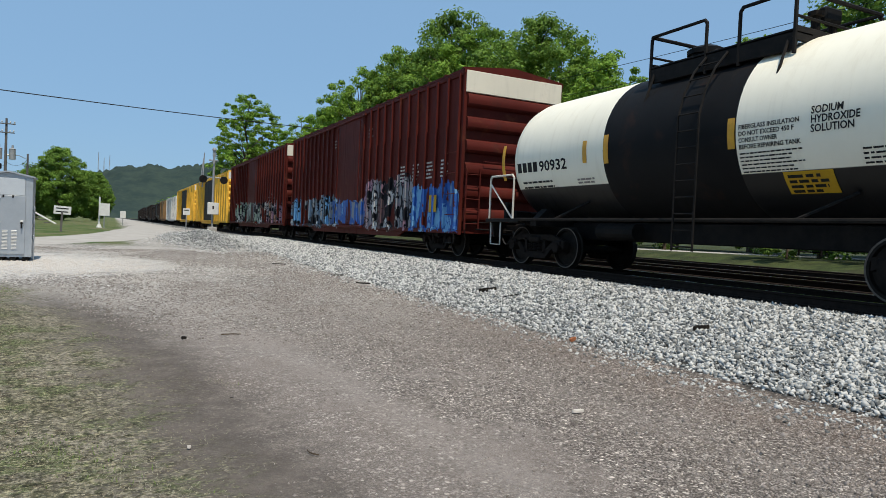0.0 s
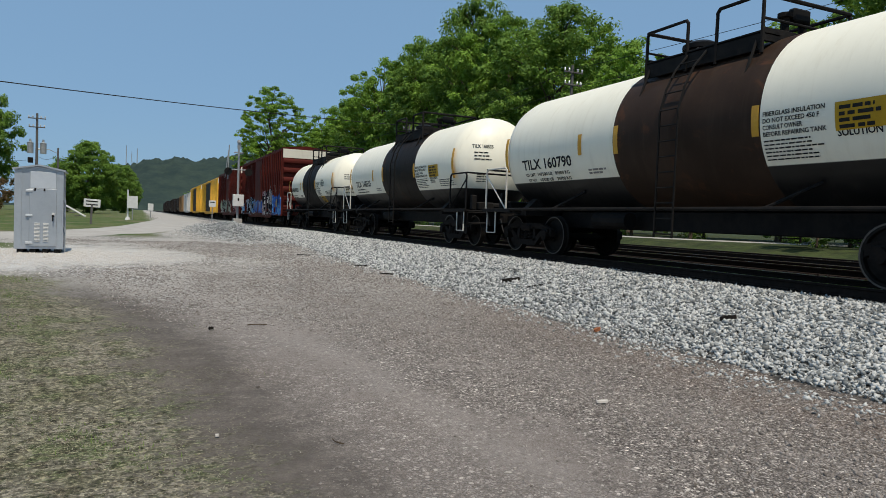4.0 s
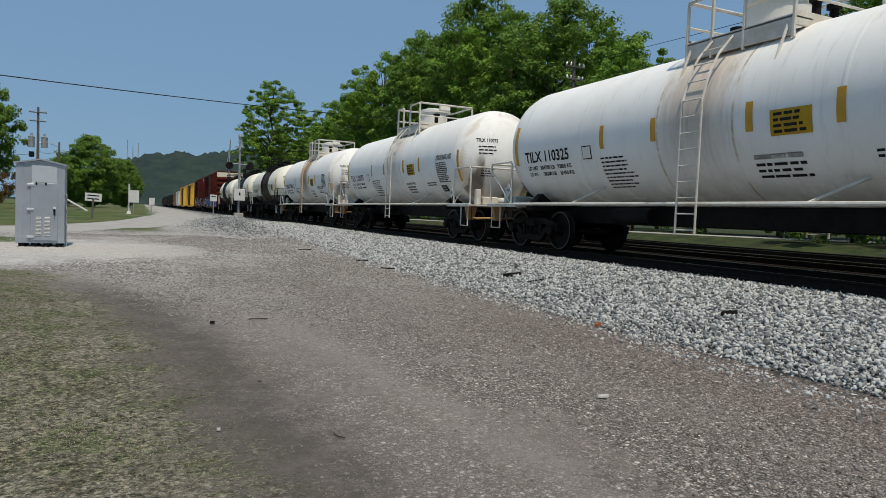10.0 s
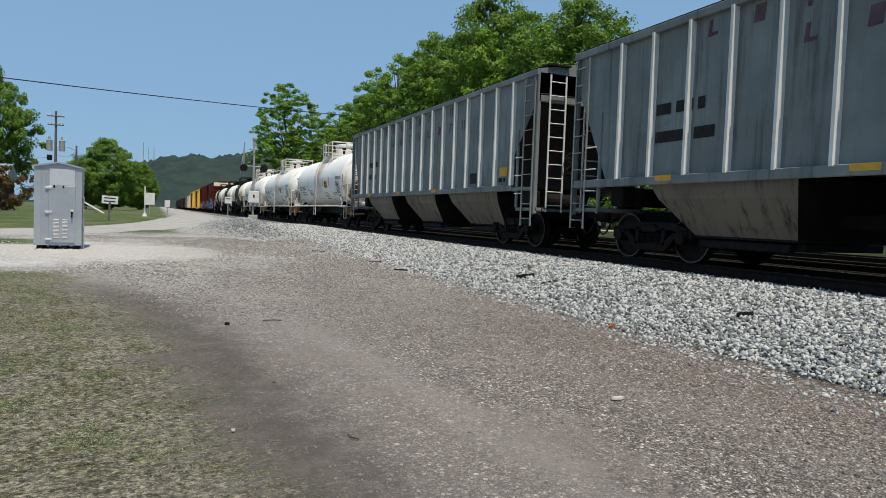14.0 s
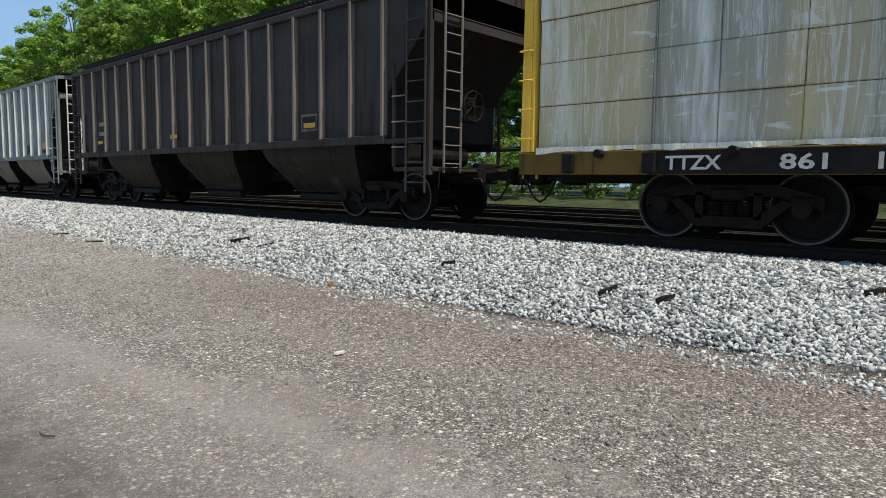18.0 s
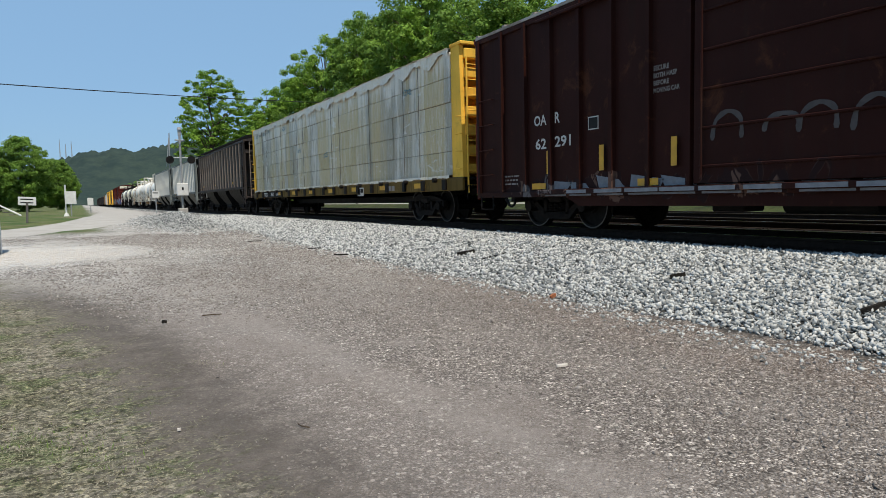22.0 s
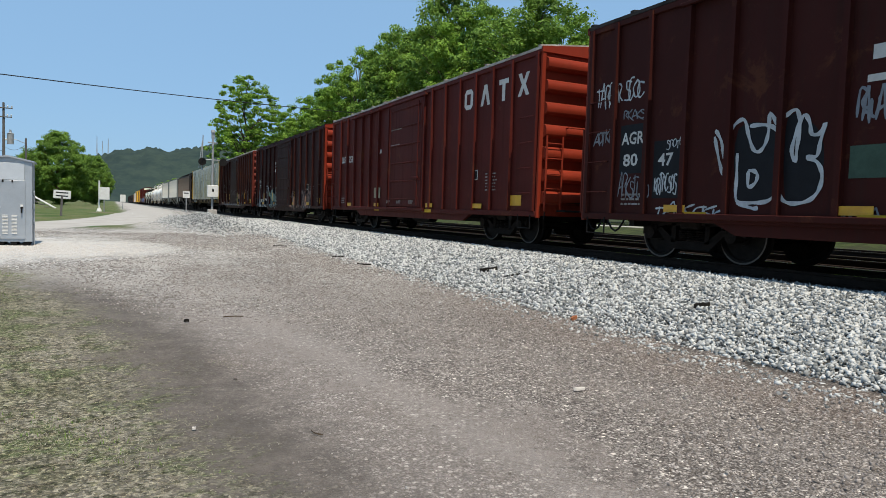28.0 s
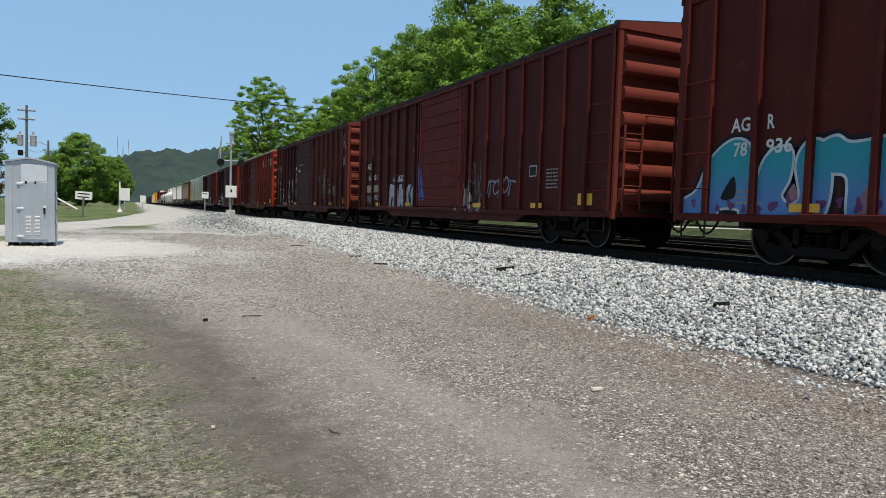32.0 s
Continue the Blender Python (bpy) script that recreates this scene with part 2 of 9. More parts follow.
TIE_WOOD = surface("creosoted_tie_wood", (0.009, 0.0075, 0.0065), (0.022, 0.018, 0.015), 2.0, 0.9, 0.0, 0.6, 14.0, 0.02, (6, 1, 6))
STENCIL_BLACK = surface("black_stencil", (0.012, 0.012, 0.012), (0.025, 0.024, 0.022), 4.0, 0.6)
STENCIL_WHITE = surface("white_stencil", (0.62, 0.6, 0.56), (0.5, 0.46, 0.42), 4.0, 0.6)
STENCIL_GREY = surface("faded_stencil", (0.3, 0.27, 0.25), (0.2, 0.17, 0.15), 4.0, 0.7)
REFLECTIVE = surface("yellow_reflective_tape", (0.68, 0.36, 0.015), (0.55, 0.27, 0.02), 5.0, 0.45)
PLACARD_YELLOW = surface("yellow_notice_board", (0.56, 0.34, 0.02), (0.46, 0.27, 0.02), 4.0, 0.5)
GALV = surface("galvanised_sheet", (0.36, 0.39, 0.42), (0.44, 0.47, 0.5), 1.5, 0.42, 0.35, 0.05, 40.0)
GALV_PALE = surface("bare_aluminium", (0.6, 0.62, 0.64), (0.68, 0.7, 0.71), 2.0, 0.38, 0.4, 0.05, 40.0)
WHITE_METAL = surface("white_painted_metal", (0.72, 0.72, 0.7), (0.62, 0.61, 0.58), 3.0, 0.5)
RAIL_WHITE = surface("white_handrail_paint", (0.72, 0.7, 0.64), (0.55, 0.5, 0.42), 3.0, 0.5)
POLE_WOOD = surface("weathered_pole_wood", (0.1, 0.095, 0.09), (0.16, 0.15, 0.14), 2.0, 0.9, 0.0, 0.4, 20.0, 0.01, (8, 8, 0.5))
POLE_GREY = surface("grey_mast_paint", (0.3, 0.31, 0.32), (0.4, 0.41, 0.41), 3.0, 0.5, 0.3)
CONCRETE = surface("pale_concrete", (0.45, 0.43, 0.4), (0.36, 0.34, 0.31), 4.0, 0.9)
CABLE = surface("black_cable", (0.015, 0.015, 0.016), (0.03, 0.03, 0.03), 4.0, 0.6)
GLASS_LAMP = surface("lamp_glass", (0.5, 0.52, 0.52), (0.6, 0.6, 0.58), 4.0, 0.2)
BARK = surface("bark", (0.09, 0.065, 0.045), (0.15, 0.115, 0.085), 3.0, 0.95, 0.0, 0.7, 14.0, 0.03, (3, 3, 0.6))
ROCK_DARK = surface("dark_debris_wood", (0.01, 0.009, 0.008), (0.026, 0.022, 0.018), 8.0, 0.9)
OILY_SHADE_STONE = surface("oily_shaded_ballast_stone", (0.007, 0.006, 0.0055), (0.028, 0.024, 0.021), 8.0, 0.9)
ROOF_PALE = surface("weathered_galvanised_roof", (0.5, 0.48, 0.43), (0.2, 0.15, 0.12), 1.6, 0.7)
ROOF_TAR = surface("tarred_roof", (0.02, 0.018, 0.017), (0.06, 0.05, 0.045), 2.0, 0.8)
TWIG = surface("twig_wood", (0.07, 0.05, 0.035), (0.12, 0.09, 0.06), 9.0, 0.9)
RUSTY_SCRAP = surface("rusty_scrap", (0.28, 0.1, 0.05), (0.36, 0.15, 0.07), 9.0, 0.9)
PALE_STONE = surface("pale_stone", (0.62, 0.58, 0.53), (0.5, 0.46, 0.42), 12.0, 0.9)


def tank_paint(name, stain, streaks):
    """White tank paint with rust run down from the dome and grime on the heads."""
    g = Nodes(name, 0.55)
    x, y, z = g.xyz()
    c = g.mix(g.step(g.noise(0.7, 5), 0.35, 0.7), (0.82, 0.805, 0.76), (0.89, 0.885, 0.85))
    fine = g.noise(2.6, 6, 0.7, g.scaled(1.0, 3.2, 0.14))
    c = g.mix(g.math("MULTIPLY", g.step(fine, 0.52, 0.78), 0.35), c, (0.42, 0.38, 0.3))
    off = g.math("ABSOLUTE", g.math("ADD", y, 0.25))
    wob = g.math("MULTIPLY", g.math("SUBTRACT", g.noise(3.0, 5, 0.7, g.scaled(1.0, 1.5, 0.2)), 0.5), 1.6)
    run_mask = g.math("MULTIPLY", g.step(g.math("ADD", off, wob), 1.15, 0.25), stain)
    run_mask = g.math("MULTIPLY", run_mask, g.step(g.math("ADD", z, g.math("MULTIPLY", wob, 0.8)), 1.0, 2.6))
    c = g.mix(run_mask, c, g.mix(g.step(fine, 0.35, 0.65), (0.5, 0.34, 0.17), (0.3, 0.14, 0.055)))
    ends = g.math("MULTIPLY", g.step(g.math("ABSOLUTE", y), 5.5, 6.4), g.step(g.noise(1.2, 5, 0.7, g.scaled(1.3, 1.3, 0.25)), 0.52, 0.7))
    c = g.mix(g.math("MULTIPLY", ends, g.math("MULTIPLY", streaks, 0.4)), c, (0.36, 0.28, 0.18))
    heads = g.math("MULTIPLY", g.step(g.math("ADD", g.math("ABSOLUTE", y), g.math("MULTIPLY", wob, 0.6)), 5.2, 6.2), g.step(g.math("ADD", z, g.math("MULTIPLY", wob, 0.5)), 2.6, 1.4))
    c = g.mix(g.math("MULTIPLY", heads, g.math("MULTIPLY", streaks, 0.55)), c, g.mix(g.step(fine, 0.4, 0.65), (0.12, 0.075, 0.04), (0.3, 0.22, 0.14)))
    # two dark rust runs down each head, widening towards the foot
    sway = g.math("MULTIPLY", g.math("SUBTRACT", g.noise(2.2, 5, 0.7, g.scaled(1.0, 0.4, 0.6), 0.8), 0.5), 0.55)
    aside = g.math("ABSOLUTE", g.math("ADD", g.math("SUBTRACT", g.math("ABSOLUTE", x), 0.9), g.math("MULTIPLY", sway, 0.6)))
    spread = g.math("ADD", g.math("MULTIPLY", g.step(z, 2.6, 1.2), 0.2), 0.1)
    rusted = g.math("MULTIPLY", g.step(g.math("SUBTRACT", aside, spread), 0.06, -0.08), g.math("MULTIPLY", g.step(g.math("ABSOLUTE", y), 5.62, 5.8), g.step(g.math("ADD", z, sway), 2.7, 2.3)))
    c = g.mix(g.math("MULTIPLY", rusted, 1.25 * streaks, True), c, g.mix(g.step(fine, 0.42, 0.6), (0.055, 0.035, 0.022), (0.2, 0.11, 0.05)))
    # thin brown lines along the seams beside the dome and at the head welds
    seam = g.math("MAXIMUM", g.step(g.math("ABSOLUTE", g.math("SUBTRACT", off, 0.85)), 0.035, 0.012), g.math("MULTIPLY", g.step(g.math("ABSOLUTE", g.math("SUBTRACT", g.math("ABSOLUTE", y), 6.0)), 0.16, 0.02), g.math("MULTIPLY", streaks, 0.7)))
    seam = g.math("MULTIPLY", seam, g.step(g.noise(1.6, 4, 0.7, None, 0.5), 0.4, 0.6))
    c = g.mix(g.math("MULTIPLY", seam, 0.75), c, (0.4, 0.26, 0.12))
    low = g.math("MULTIPLY", g.step(z, 1.7, 1.05), 0.5)
    c = g.mix(g.math("MULTIPLY", low, g.step(g.noise(1.5, 5, 0.7), 0.3, 0.6)), c, (0.22, 0.19, 0.15))
    g.color(c)
    g.bump(g.noise(14.0, 6, 0.7), 0.08, 0.01)
    return g.mat


TANK_RUSTY, TANK_CLEAN, TANK_STREAKED = tank_paint("rust_run_tank_paint", 0.95, 0.5), tank_paint("clean_tank_paint", 0.3, 0.65), tank_paint("streaked_tank_paint", 0.5, 0.8)


def leaf_material(name, dark, light):
    g = Nodes(name, 0.55)
    col = g.mix(g.island(), dark, light)
    col = g.mix(g.step(g.noise(0.35, 3), 0.35, 0.65), col, tint(light, 1.1))
    g.color(col)
    g.bsdf.inputs["Transmission Weight"].default_value = 0.0
    tr = g.t.nodes.new("ShaderNodeBsdfTranslucent")
    g.put(tr.inputs[0], g.mix(0.5, col, (0.14, 0.2, 0.02)))
    mx = g.t.nodes.new("ShaderNodeMixShader")
    mx.inputs[0].default_value = 0.38
    out = g.t.nodes["Material Output"]
    g.t.links.new(g.bsdf.outputs[0], mx.inputs[1])
    g.t.links.new(tr.outputs[0], mx.inputs[2])
    g.t.links.new(mx.outputs[0], out.inputs[0])
    return g.mat


LEAF = leaf_material("broadleaf_leaves", (0.07, 0.15, 0.022), (0.225, 0.38, 0.055))
LEAF_DEEP = leaf_material("deep_green_leaves", (0.055, 0.12, 0.022), (0.17, 0.29, 0.05))
LEAF_CEDAR = leaf_material("cedar_needles", (0.012, 0.028, 0.012), (0.045, 0.075, 0.03))
LEAF_RUST = leaf_material("reddish_bush_leaves", (0.05, 0.028, 0.016), (0.1, 0.06, 0.028))
BLADE = leaf_material("grass_blades", (0.06, 0.12, 0.022), (0.14, 0.21, 0.05))
STRAW = leaf_material("dead_grass_straws", (0.15, 0.137, 0.1), (0.38, 0.35, 0.275))


def stone_material(name, a, b, c):
    g = Nodes(name, 0.85)
    r = g.island()
    col = g.mix(g.step(r, 0.0, 0.7), a, b)
    col = g.mix(g.step(r, 0.82, 0.95), col, c)
    col = g.mix(g.math("MULTIPLY", g.noise(60.0, 5, 0.7), 0.4), col, tint(a, 0.6))
    g.color(col)
    g.bump(g.noise(70.0, 5, 0.7), 0.35, 0.006)
    return g.mat


BALLAST = stone_material("ballast_stone", (0.16, 0.172, 0.175), (0.62, 0.625, 0.61), (0.1, 0.105, 0.105))
PEBBLE = stone_material("road_pebbles", (0.15, 0.13, 0.116), (0.31, 0.277, 0.255), (0.46, 0.42, 0.385))


def ground_material():
    """Lawn, dirt track, gravel lot, white gravel pad and ballast, by their place on the sheet."""
    g = Nodes("ground_cover", 0.92)
    x, y, z = g.xyz()
    wob = g.math("SUBTRACT", g.noise(0.55, 6, 0.65), 0.5)
    wob2 = g.math("SUBTRACT", g.noise(2.2, 6, 0.7), 0.5)
    fray = g.math("ADD", g.math("MULTIPLY", wob, 1.5), g.math("MULTIPLY", wob2, 0.7))
    # gravel lot: stones of every grey pressed into mauve-brown dirt, in patches
    near = g.cells(64.0, g.scaled(1.0, 1.0, 1.0))
    coarse = g.cells(24.0)
    grain = g.noise(46.0, 6, 0.75)
    speck = g.noise(130.0, 3, 0.7)
    patch = g.step(g.noise(0.45, 5, 0.6), 0.35, 0.66)
    dust = g.mix(patch, (0.22, 0.198, 0.184), (0.3, 0.276, 0.26))
    dust = g.mix(g.math("MULTIPLY", g.step(g.noise(0.22, 3), 0.5, 0.66), 0.6), dust, (0.19, 0.155, 0.132))
    dust = g.mix(g.math("MULTIPLY", g.step(speck, 0.42, 0.62), 0.6), dust, (0.075, 0.057, 0.048))
    one = g.t.nodes.new("ShaderNodeSeparateColor")
    g.put(one.inputs[0], near[1])
    two = g.t.nodes.new("ShaderNodeSeparateColor")
    g.put(two.inputs[0], coarse[1])
    stones = g.mix(g.math("POWER", one.outputs[0], 1.3), (0.155, 0.136, 0.124), (0.48, 0.44, 0.405))
    stones = g.mix(g.step(near[0], 0.35, 0.75), stones, (0.05, 0.044, 0.04))
    stones = g.mix(g.math("MULTIPLY", g.step(two.outputs[1], 0.93, 0.95), g.step(coarse[0], 0.45, 0.3)), stones, (0.5, 0.46, 0.42))
    stones = g.mix(g.step(one.outputs[1], 0.93, 0.96), stones, (0.6, 0.56, 0.51))
    stony = g.step(g.math("ADD", g.noise(0.9, 6, 0.7), g.math("MULTIPLY", g.noise(7.0, 4, 0.7), 0.3)), 0.5, 0.74)
    stony = g.math("MULTIPLY", g.math("ADD", stony, g.math("ADD", g.math("MULTIPLY", g.step(x, 2.6, 4.2), 0.6), 0.25), True), 0.85)
    # larger stones bedded among the small ones, with dark joints
    bed = g.math("MULTIPLY", g.math("ADD", g.math("MULTIPLY", two.outputs[0], 0.85), 0.53), g.math("ADD", g.math("MULTIPLY", g.step(coarse[0], 0.62, 0.3), 0.45), 0.62))
    stones = g.mix(1.0, stones, bed, "MULTIPLY")
    # wheel ruts pressed smooth, running with the lawn's edge
    bend = g.math("ADD", g.math("ADD", g.math("MULTIPLY", y, 0.0366), 0.537), g.math("MULTIPLY", g.math("MULTIPLY", y, y), -0.0133))
    lane = g.math("ADD", g.math("SUBTRACT", x, bend), g.math("MULTIPLY", wob, 0.7))
    rut = g.math("MAXIMUM", g.step(g.math("ABSOLUTE", g.math("SUBTRACT", lane, 1.8)), 0.4, 0.05), g.math("MULTIPLY", g.step(g.math("ABSOLUTE", g.math("SUBTRACT", lane, 3.7)), 0.4, 0.1), 0.5))
    stony = g.math("MULTIPLY", stony, g.math("MAXIMUM", g.math("ADD", g.math("MULTIPLY", g.step(g.math("ADD", lane, g.math("MULTIPLY", wob2, 0.8)), 1.6, 2.6), 0.5), 0.5), g.step(y, 8.0, 10.5)))
    stony = g.math("MULTIPLY", stony, g.math("SUBTRACT", 1.0, g.math("MULTIPLY", rut, 0.35)))
    dust = g.mix(g.math("MULTIPLY", rut, 0.22), dust, (0.29, 0.27, 0.255))
    lot = g.mix(stony, dust, stones)
    rub = g.math("MULTIPLY", g.step(g.math("ADD", x, g.math("MULTIPLY", fray, 0.6)), 4.4, 5.4), 0.55)
    lot = g.mix(g.math("MULTIPLY", rub, g.step(g.noise(1.5, 5, 0.7), 0.3, 0.6)), lot, g.mix(0.5, stones, (0.13, 0.085, 0.065)))
    # paler gravel further off
    pale = g.step(g.math("ADD", y, g.math("MULTIPLY", fray, 5.0)), 6.5, 17.0)
    mids = g.cells(17.0)
    tone = g.t.nodes.new("ShaderNodeSeparateColor")
    g.put(tone.inputs[0], mids[1])
    chips = g.mix(tone.outputs[0], (0.19, 0.184, 0.173), (0.55, 0.542, 0.525))
    chips = g.mix(g.step(mids[0], 0.35, 0.7), chips, (0.1, 0.092, 0.082))
    chips = g.mix(g.step(g.noise(0.5, 5, 0.7), 0.42, 0.62), chips, g.mix(g.step(grain, 0.35, 0.7), (0.26, 0.25, 0.23), (0.45, 0.435, 0.41)))
    lot = g.mix(g.math("MULTIPLY", pale, 0.9), lot, chips)
    clod = g.math("MULTIPLY", g.step(g.noise(15.0, 4, 0.75), 0.52, 0.66), 0.45)
    lot = g.mix(clod, lot, (0.09, 0.075, 0.064))
    # white pad round the cabinet
    dx = g.math("ADD", x, 3.0)
    dy = g.math("SUBTRACT", y, 19.8)
    rr = g.math("ADD", g.math("MULTIPLY", g.math("MULTIPLY", dx, dx), 0.06), g.math("MULTIPLY", g.math("MULTIPLY", dy, dy), 0.075))
    rr = g.math("ADD", rr, g.math("ADD", g.math("MULTIPLY", fray, 1.7), g.math("MULTIPLY", g.math("SUBTRACT", g.noise(5.0, 5, 0.75), 0.5), 1.6)))
    lot = g.mix(g.math("MULTIPLY", g.step(rr, 1.5, 0.2), 0.9), lot, g.mix(g.step(grain, 0.3, 0.7), (0.26, 0.26, 0.255), (0.6, 0.6, 0.59)))
    # dirt wheel track beside the lawn
    y2 = g.math("MULTIPLY", y, y)
    xl = g.math("ADD", g.math("ADD", g.math("MULTIPLY", y, 0.0366), 0.537), g.math("MULTIPLY", y2, -0.0133))
    off = g.math("SUBTRACT", x, xl)
    offn = g.math("ADD", off, g.math("MULTIPLY", fray, 0.55))
    dirt = g.math("MULTIPLY", g.step(offn, 1.25, 0.35), g.step(offn, -0.9, 0.05))
    dirt = g.math("MULTIPLY", dirt, g.step(y, 15.5, 11.0))
    lot = g.mix(g.math("MULTIPLY", dirt, 0.8), lot, g.mix(g.step(wob2, -0.1, 0.15), (0.058, 0.051, 0.045), (0.1, 0.086, 0.075)))
    # lawn
    tuft = g.math("MULTIPLY", g.math("SUBTRACT", g.noise(11.0, 5, 0.75), 0.5), 2.2)
    lawn = g.math("MULTIPLY", g.step(g.math("ADD", g.math("ADD", off, tuft), g.math("MULTIPLY", fray, 1.3)), 0.45, -0.55), g.step(g.math("ADD", y, g.math("MULTIPLY", fray, 2.0)), 16.0, 14.8))
    far = g.math("MULTIPLY", g.step(g.math("ADD", x, g.math("MULTIPLY", fray, 1.5)), 1.2, 0.2), g.step(g.math("ADD", y, g.math("MULTIPLY", fray, 2.0)), 28.0, 30.0))
    bank = g.step(g.math("ADD", x, g.math("MULTIPLY", fray, 0.8)), 20.8, 21.6)
    strip = g.math("MULTIPLY", g.step(x, -2.0, -4.0), g.math("MULTIPLY", g.step(g.math("ADD", y, fray), 21.5, 22.3), g.step(g.math("ADD", y, fray), 24.4, 23.8)))
    green = g.math("MAXIMUM", g.math("MAXIMUM", far, bank), strip)
    dry = g.mix(g.step(g.noise(1.1, 6, 0.7), 0.38, 0.68), (0.2, 0.183, 0.147), (0.11, 0.108, 0.065))
    dry = g.mix(g.math("MULTIPLY", g.step(g.noise(1.4, 6, 0.75), 0.5, 0.58), 0.75), dry, (0.068, 0.1, 0.03))
    dry = g.mix(g.math("MULTIPLY", g.step(g.noise(6.0, 5, 0.75), 0.5, 0.62), 0.7), dry, (0.05, 0.038, 0.026))
    dry = g.mix(g.math("MULTIPLY", g.step(grain, 0.48, 0.75), 0.85), dry, (0.035, 0.034, 0.02))
    dry = g.mix(g.math("MULTIPLY", g.step(g.noise(95.0, 3, 0.7, g.scaled(1.0, 0.7, 1.0), 1.5), 0.52, 0.62), 0.6), dry, (0.36, 0.31, 0.21))
    dry = g.mix(g.math("MULTIPLY", g.step(g.noise(13.0, 4, 0.75), 0.5, 0.6), 0.75), dry, (0.03, 0.034, 0.015))
    dry = g.mix(g.math("MULTIPLY", g.step(g.noise(21.0, 4, 0.75), 0.55, 0.64), 0.7), dry, (0.3, 0.27, 0.17))
    blade = g.t.nodes.new("ShaderNodeSeparateColor")
    g.put(blade.inputs[0], g.cells(46.0)[1])
    dry = g.mix(1.0, dry, g.math("ADD", g.math("MULTIPLY", g.math("POWER", blade.outputs[0], 1.5), 1.25), 0.5), "MULTIPLY")
    lush = g.mix(g.step(g.noise(0.6, 6, 0.7), 0.35, 0.68), (0.05, 0.09, 0.024), (0.13, 0.14, 0.055))
    lush = g.mix(g.math("MULTIPLY", g.step(g.noise(0.33, 6, 0.75), 0.5, 0.62), 0.8), lush, (0.17, 0.145, 0.095))
    lot = g.mix(1.0, lot, (1.2, 1.19, 1.18), "MULTIPLY")
    col = g.mix(lawn, lot, dry)
    lush = g.mix(g.math("MULTIPLY", g.step(x, 20.0, 20.6), 0.85), lush, g.mix(g.step(g.noise(1.7, 5, 0.7), 0.4, 0.65), (0.02, 0.026, 0.012), (0.05, 0.065, 0.022)))
    col = g.mix(green, col, lush)
    # ballast shoulder and track bed
    st = g.cells(15.0)
    sep = g.t.nodes.new("ShaderNodeSeparateColor")
    g.put(sep.inputs[0], st[1])
    rockc = g.mix(sep.outputs[0], (0.16, 0.165, 0.165), (0.54, 0.54, 0.525))
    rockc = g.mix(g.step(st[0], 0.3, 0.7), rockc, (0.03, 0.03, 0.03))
    # sheet under the loose stones painted dark, for the shade in their gaps
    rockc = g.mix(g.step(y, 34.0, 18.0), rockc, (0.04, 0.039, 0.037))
    # oily track bed, with the train's shade painted into its near-black colour
    oil_and_shade = g.mix(sep.outputs[0], (0.006, 0.0055, 0.005), (0.024, 0.021, 0.019))
    rockc = g.mix(g.step(x, 8.4, 9.0), rockc, oil_and_shade)
    toe = g.math("ADD", 6.35, g.math("MULTIPLY", g.math("MINIMUM", y, 18.0), -0.045))
    bal = g.math("MULTIPLY", g.step(g.math("ADD", x, g.math("MULTIPLY", fray, 0.8)), g.math("SUBTRACT", toe, 0.15), g.math("ADD", toe, 0.25)), g.step(x, 21.2, 20.6))
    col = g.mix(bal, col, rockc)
    g.color(col)
    h = g.mix(bal, g.math("ADD", g.math("MULTIPLY", grain, 0.5), g.math("MULTIPLY", near[0], -0.5)), g.math("MULTIPLY", st[0], -1.6))
    g.bump(h, 0.8, 0.03)
    return g.mat


GROUND = ground_material()
ROAD_MAT = surface("worn_pale_asphalt", (0.34, 0.325, 0.3), (0.42, 0.4, 0.37), 1.2, 0.95, 0.0, 0.3, 40.0)
# blue-green tint: distance haze put into the forest colours
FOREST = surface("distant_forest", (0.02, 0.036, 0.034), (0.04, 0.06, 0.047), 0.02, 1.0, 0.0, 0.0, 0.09)


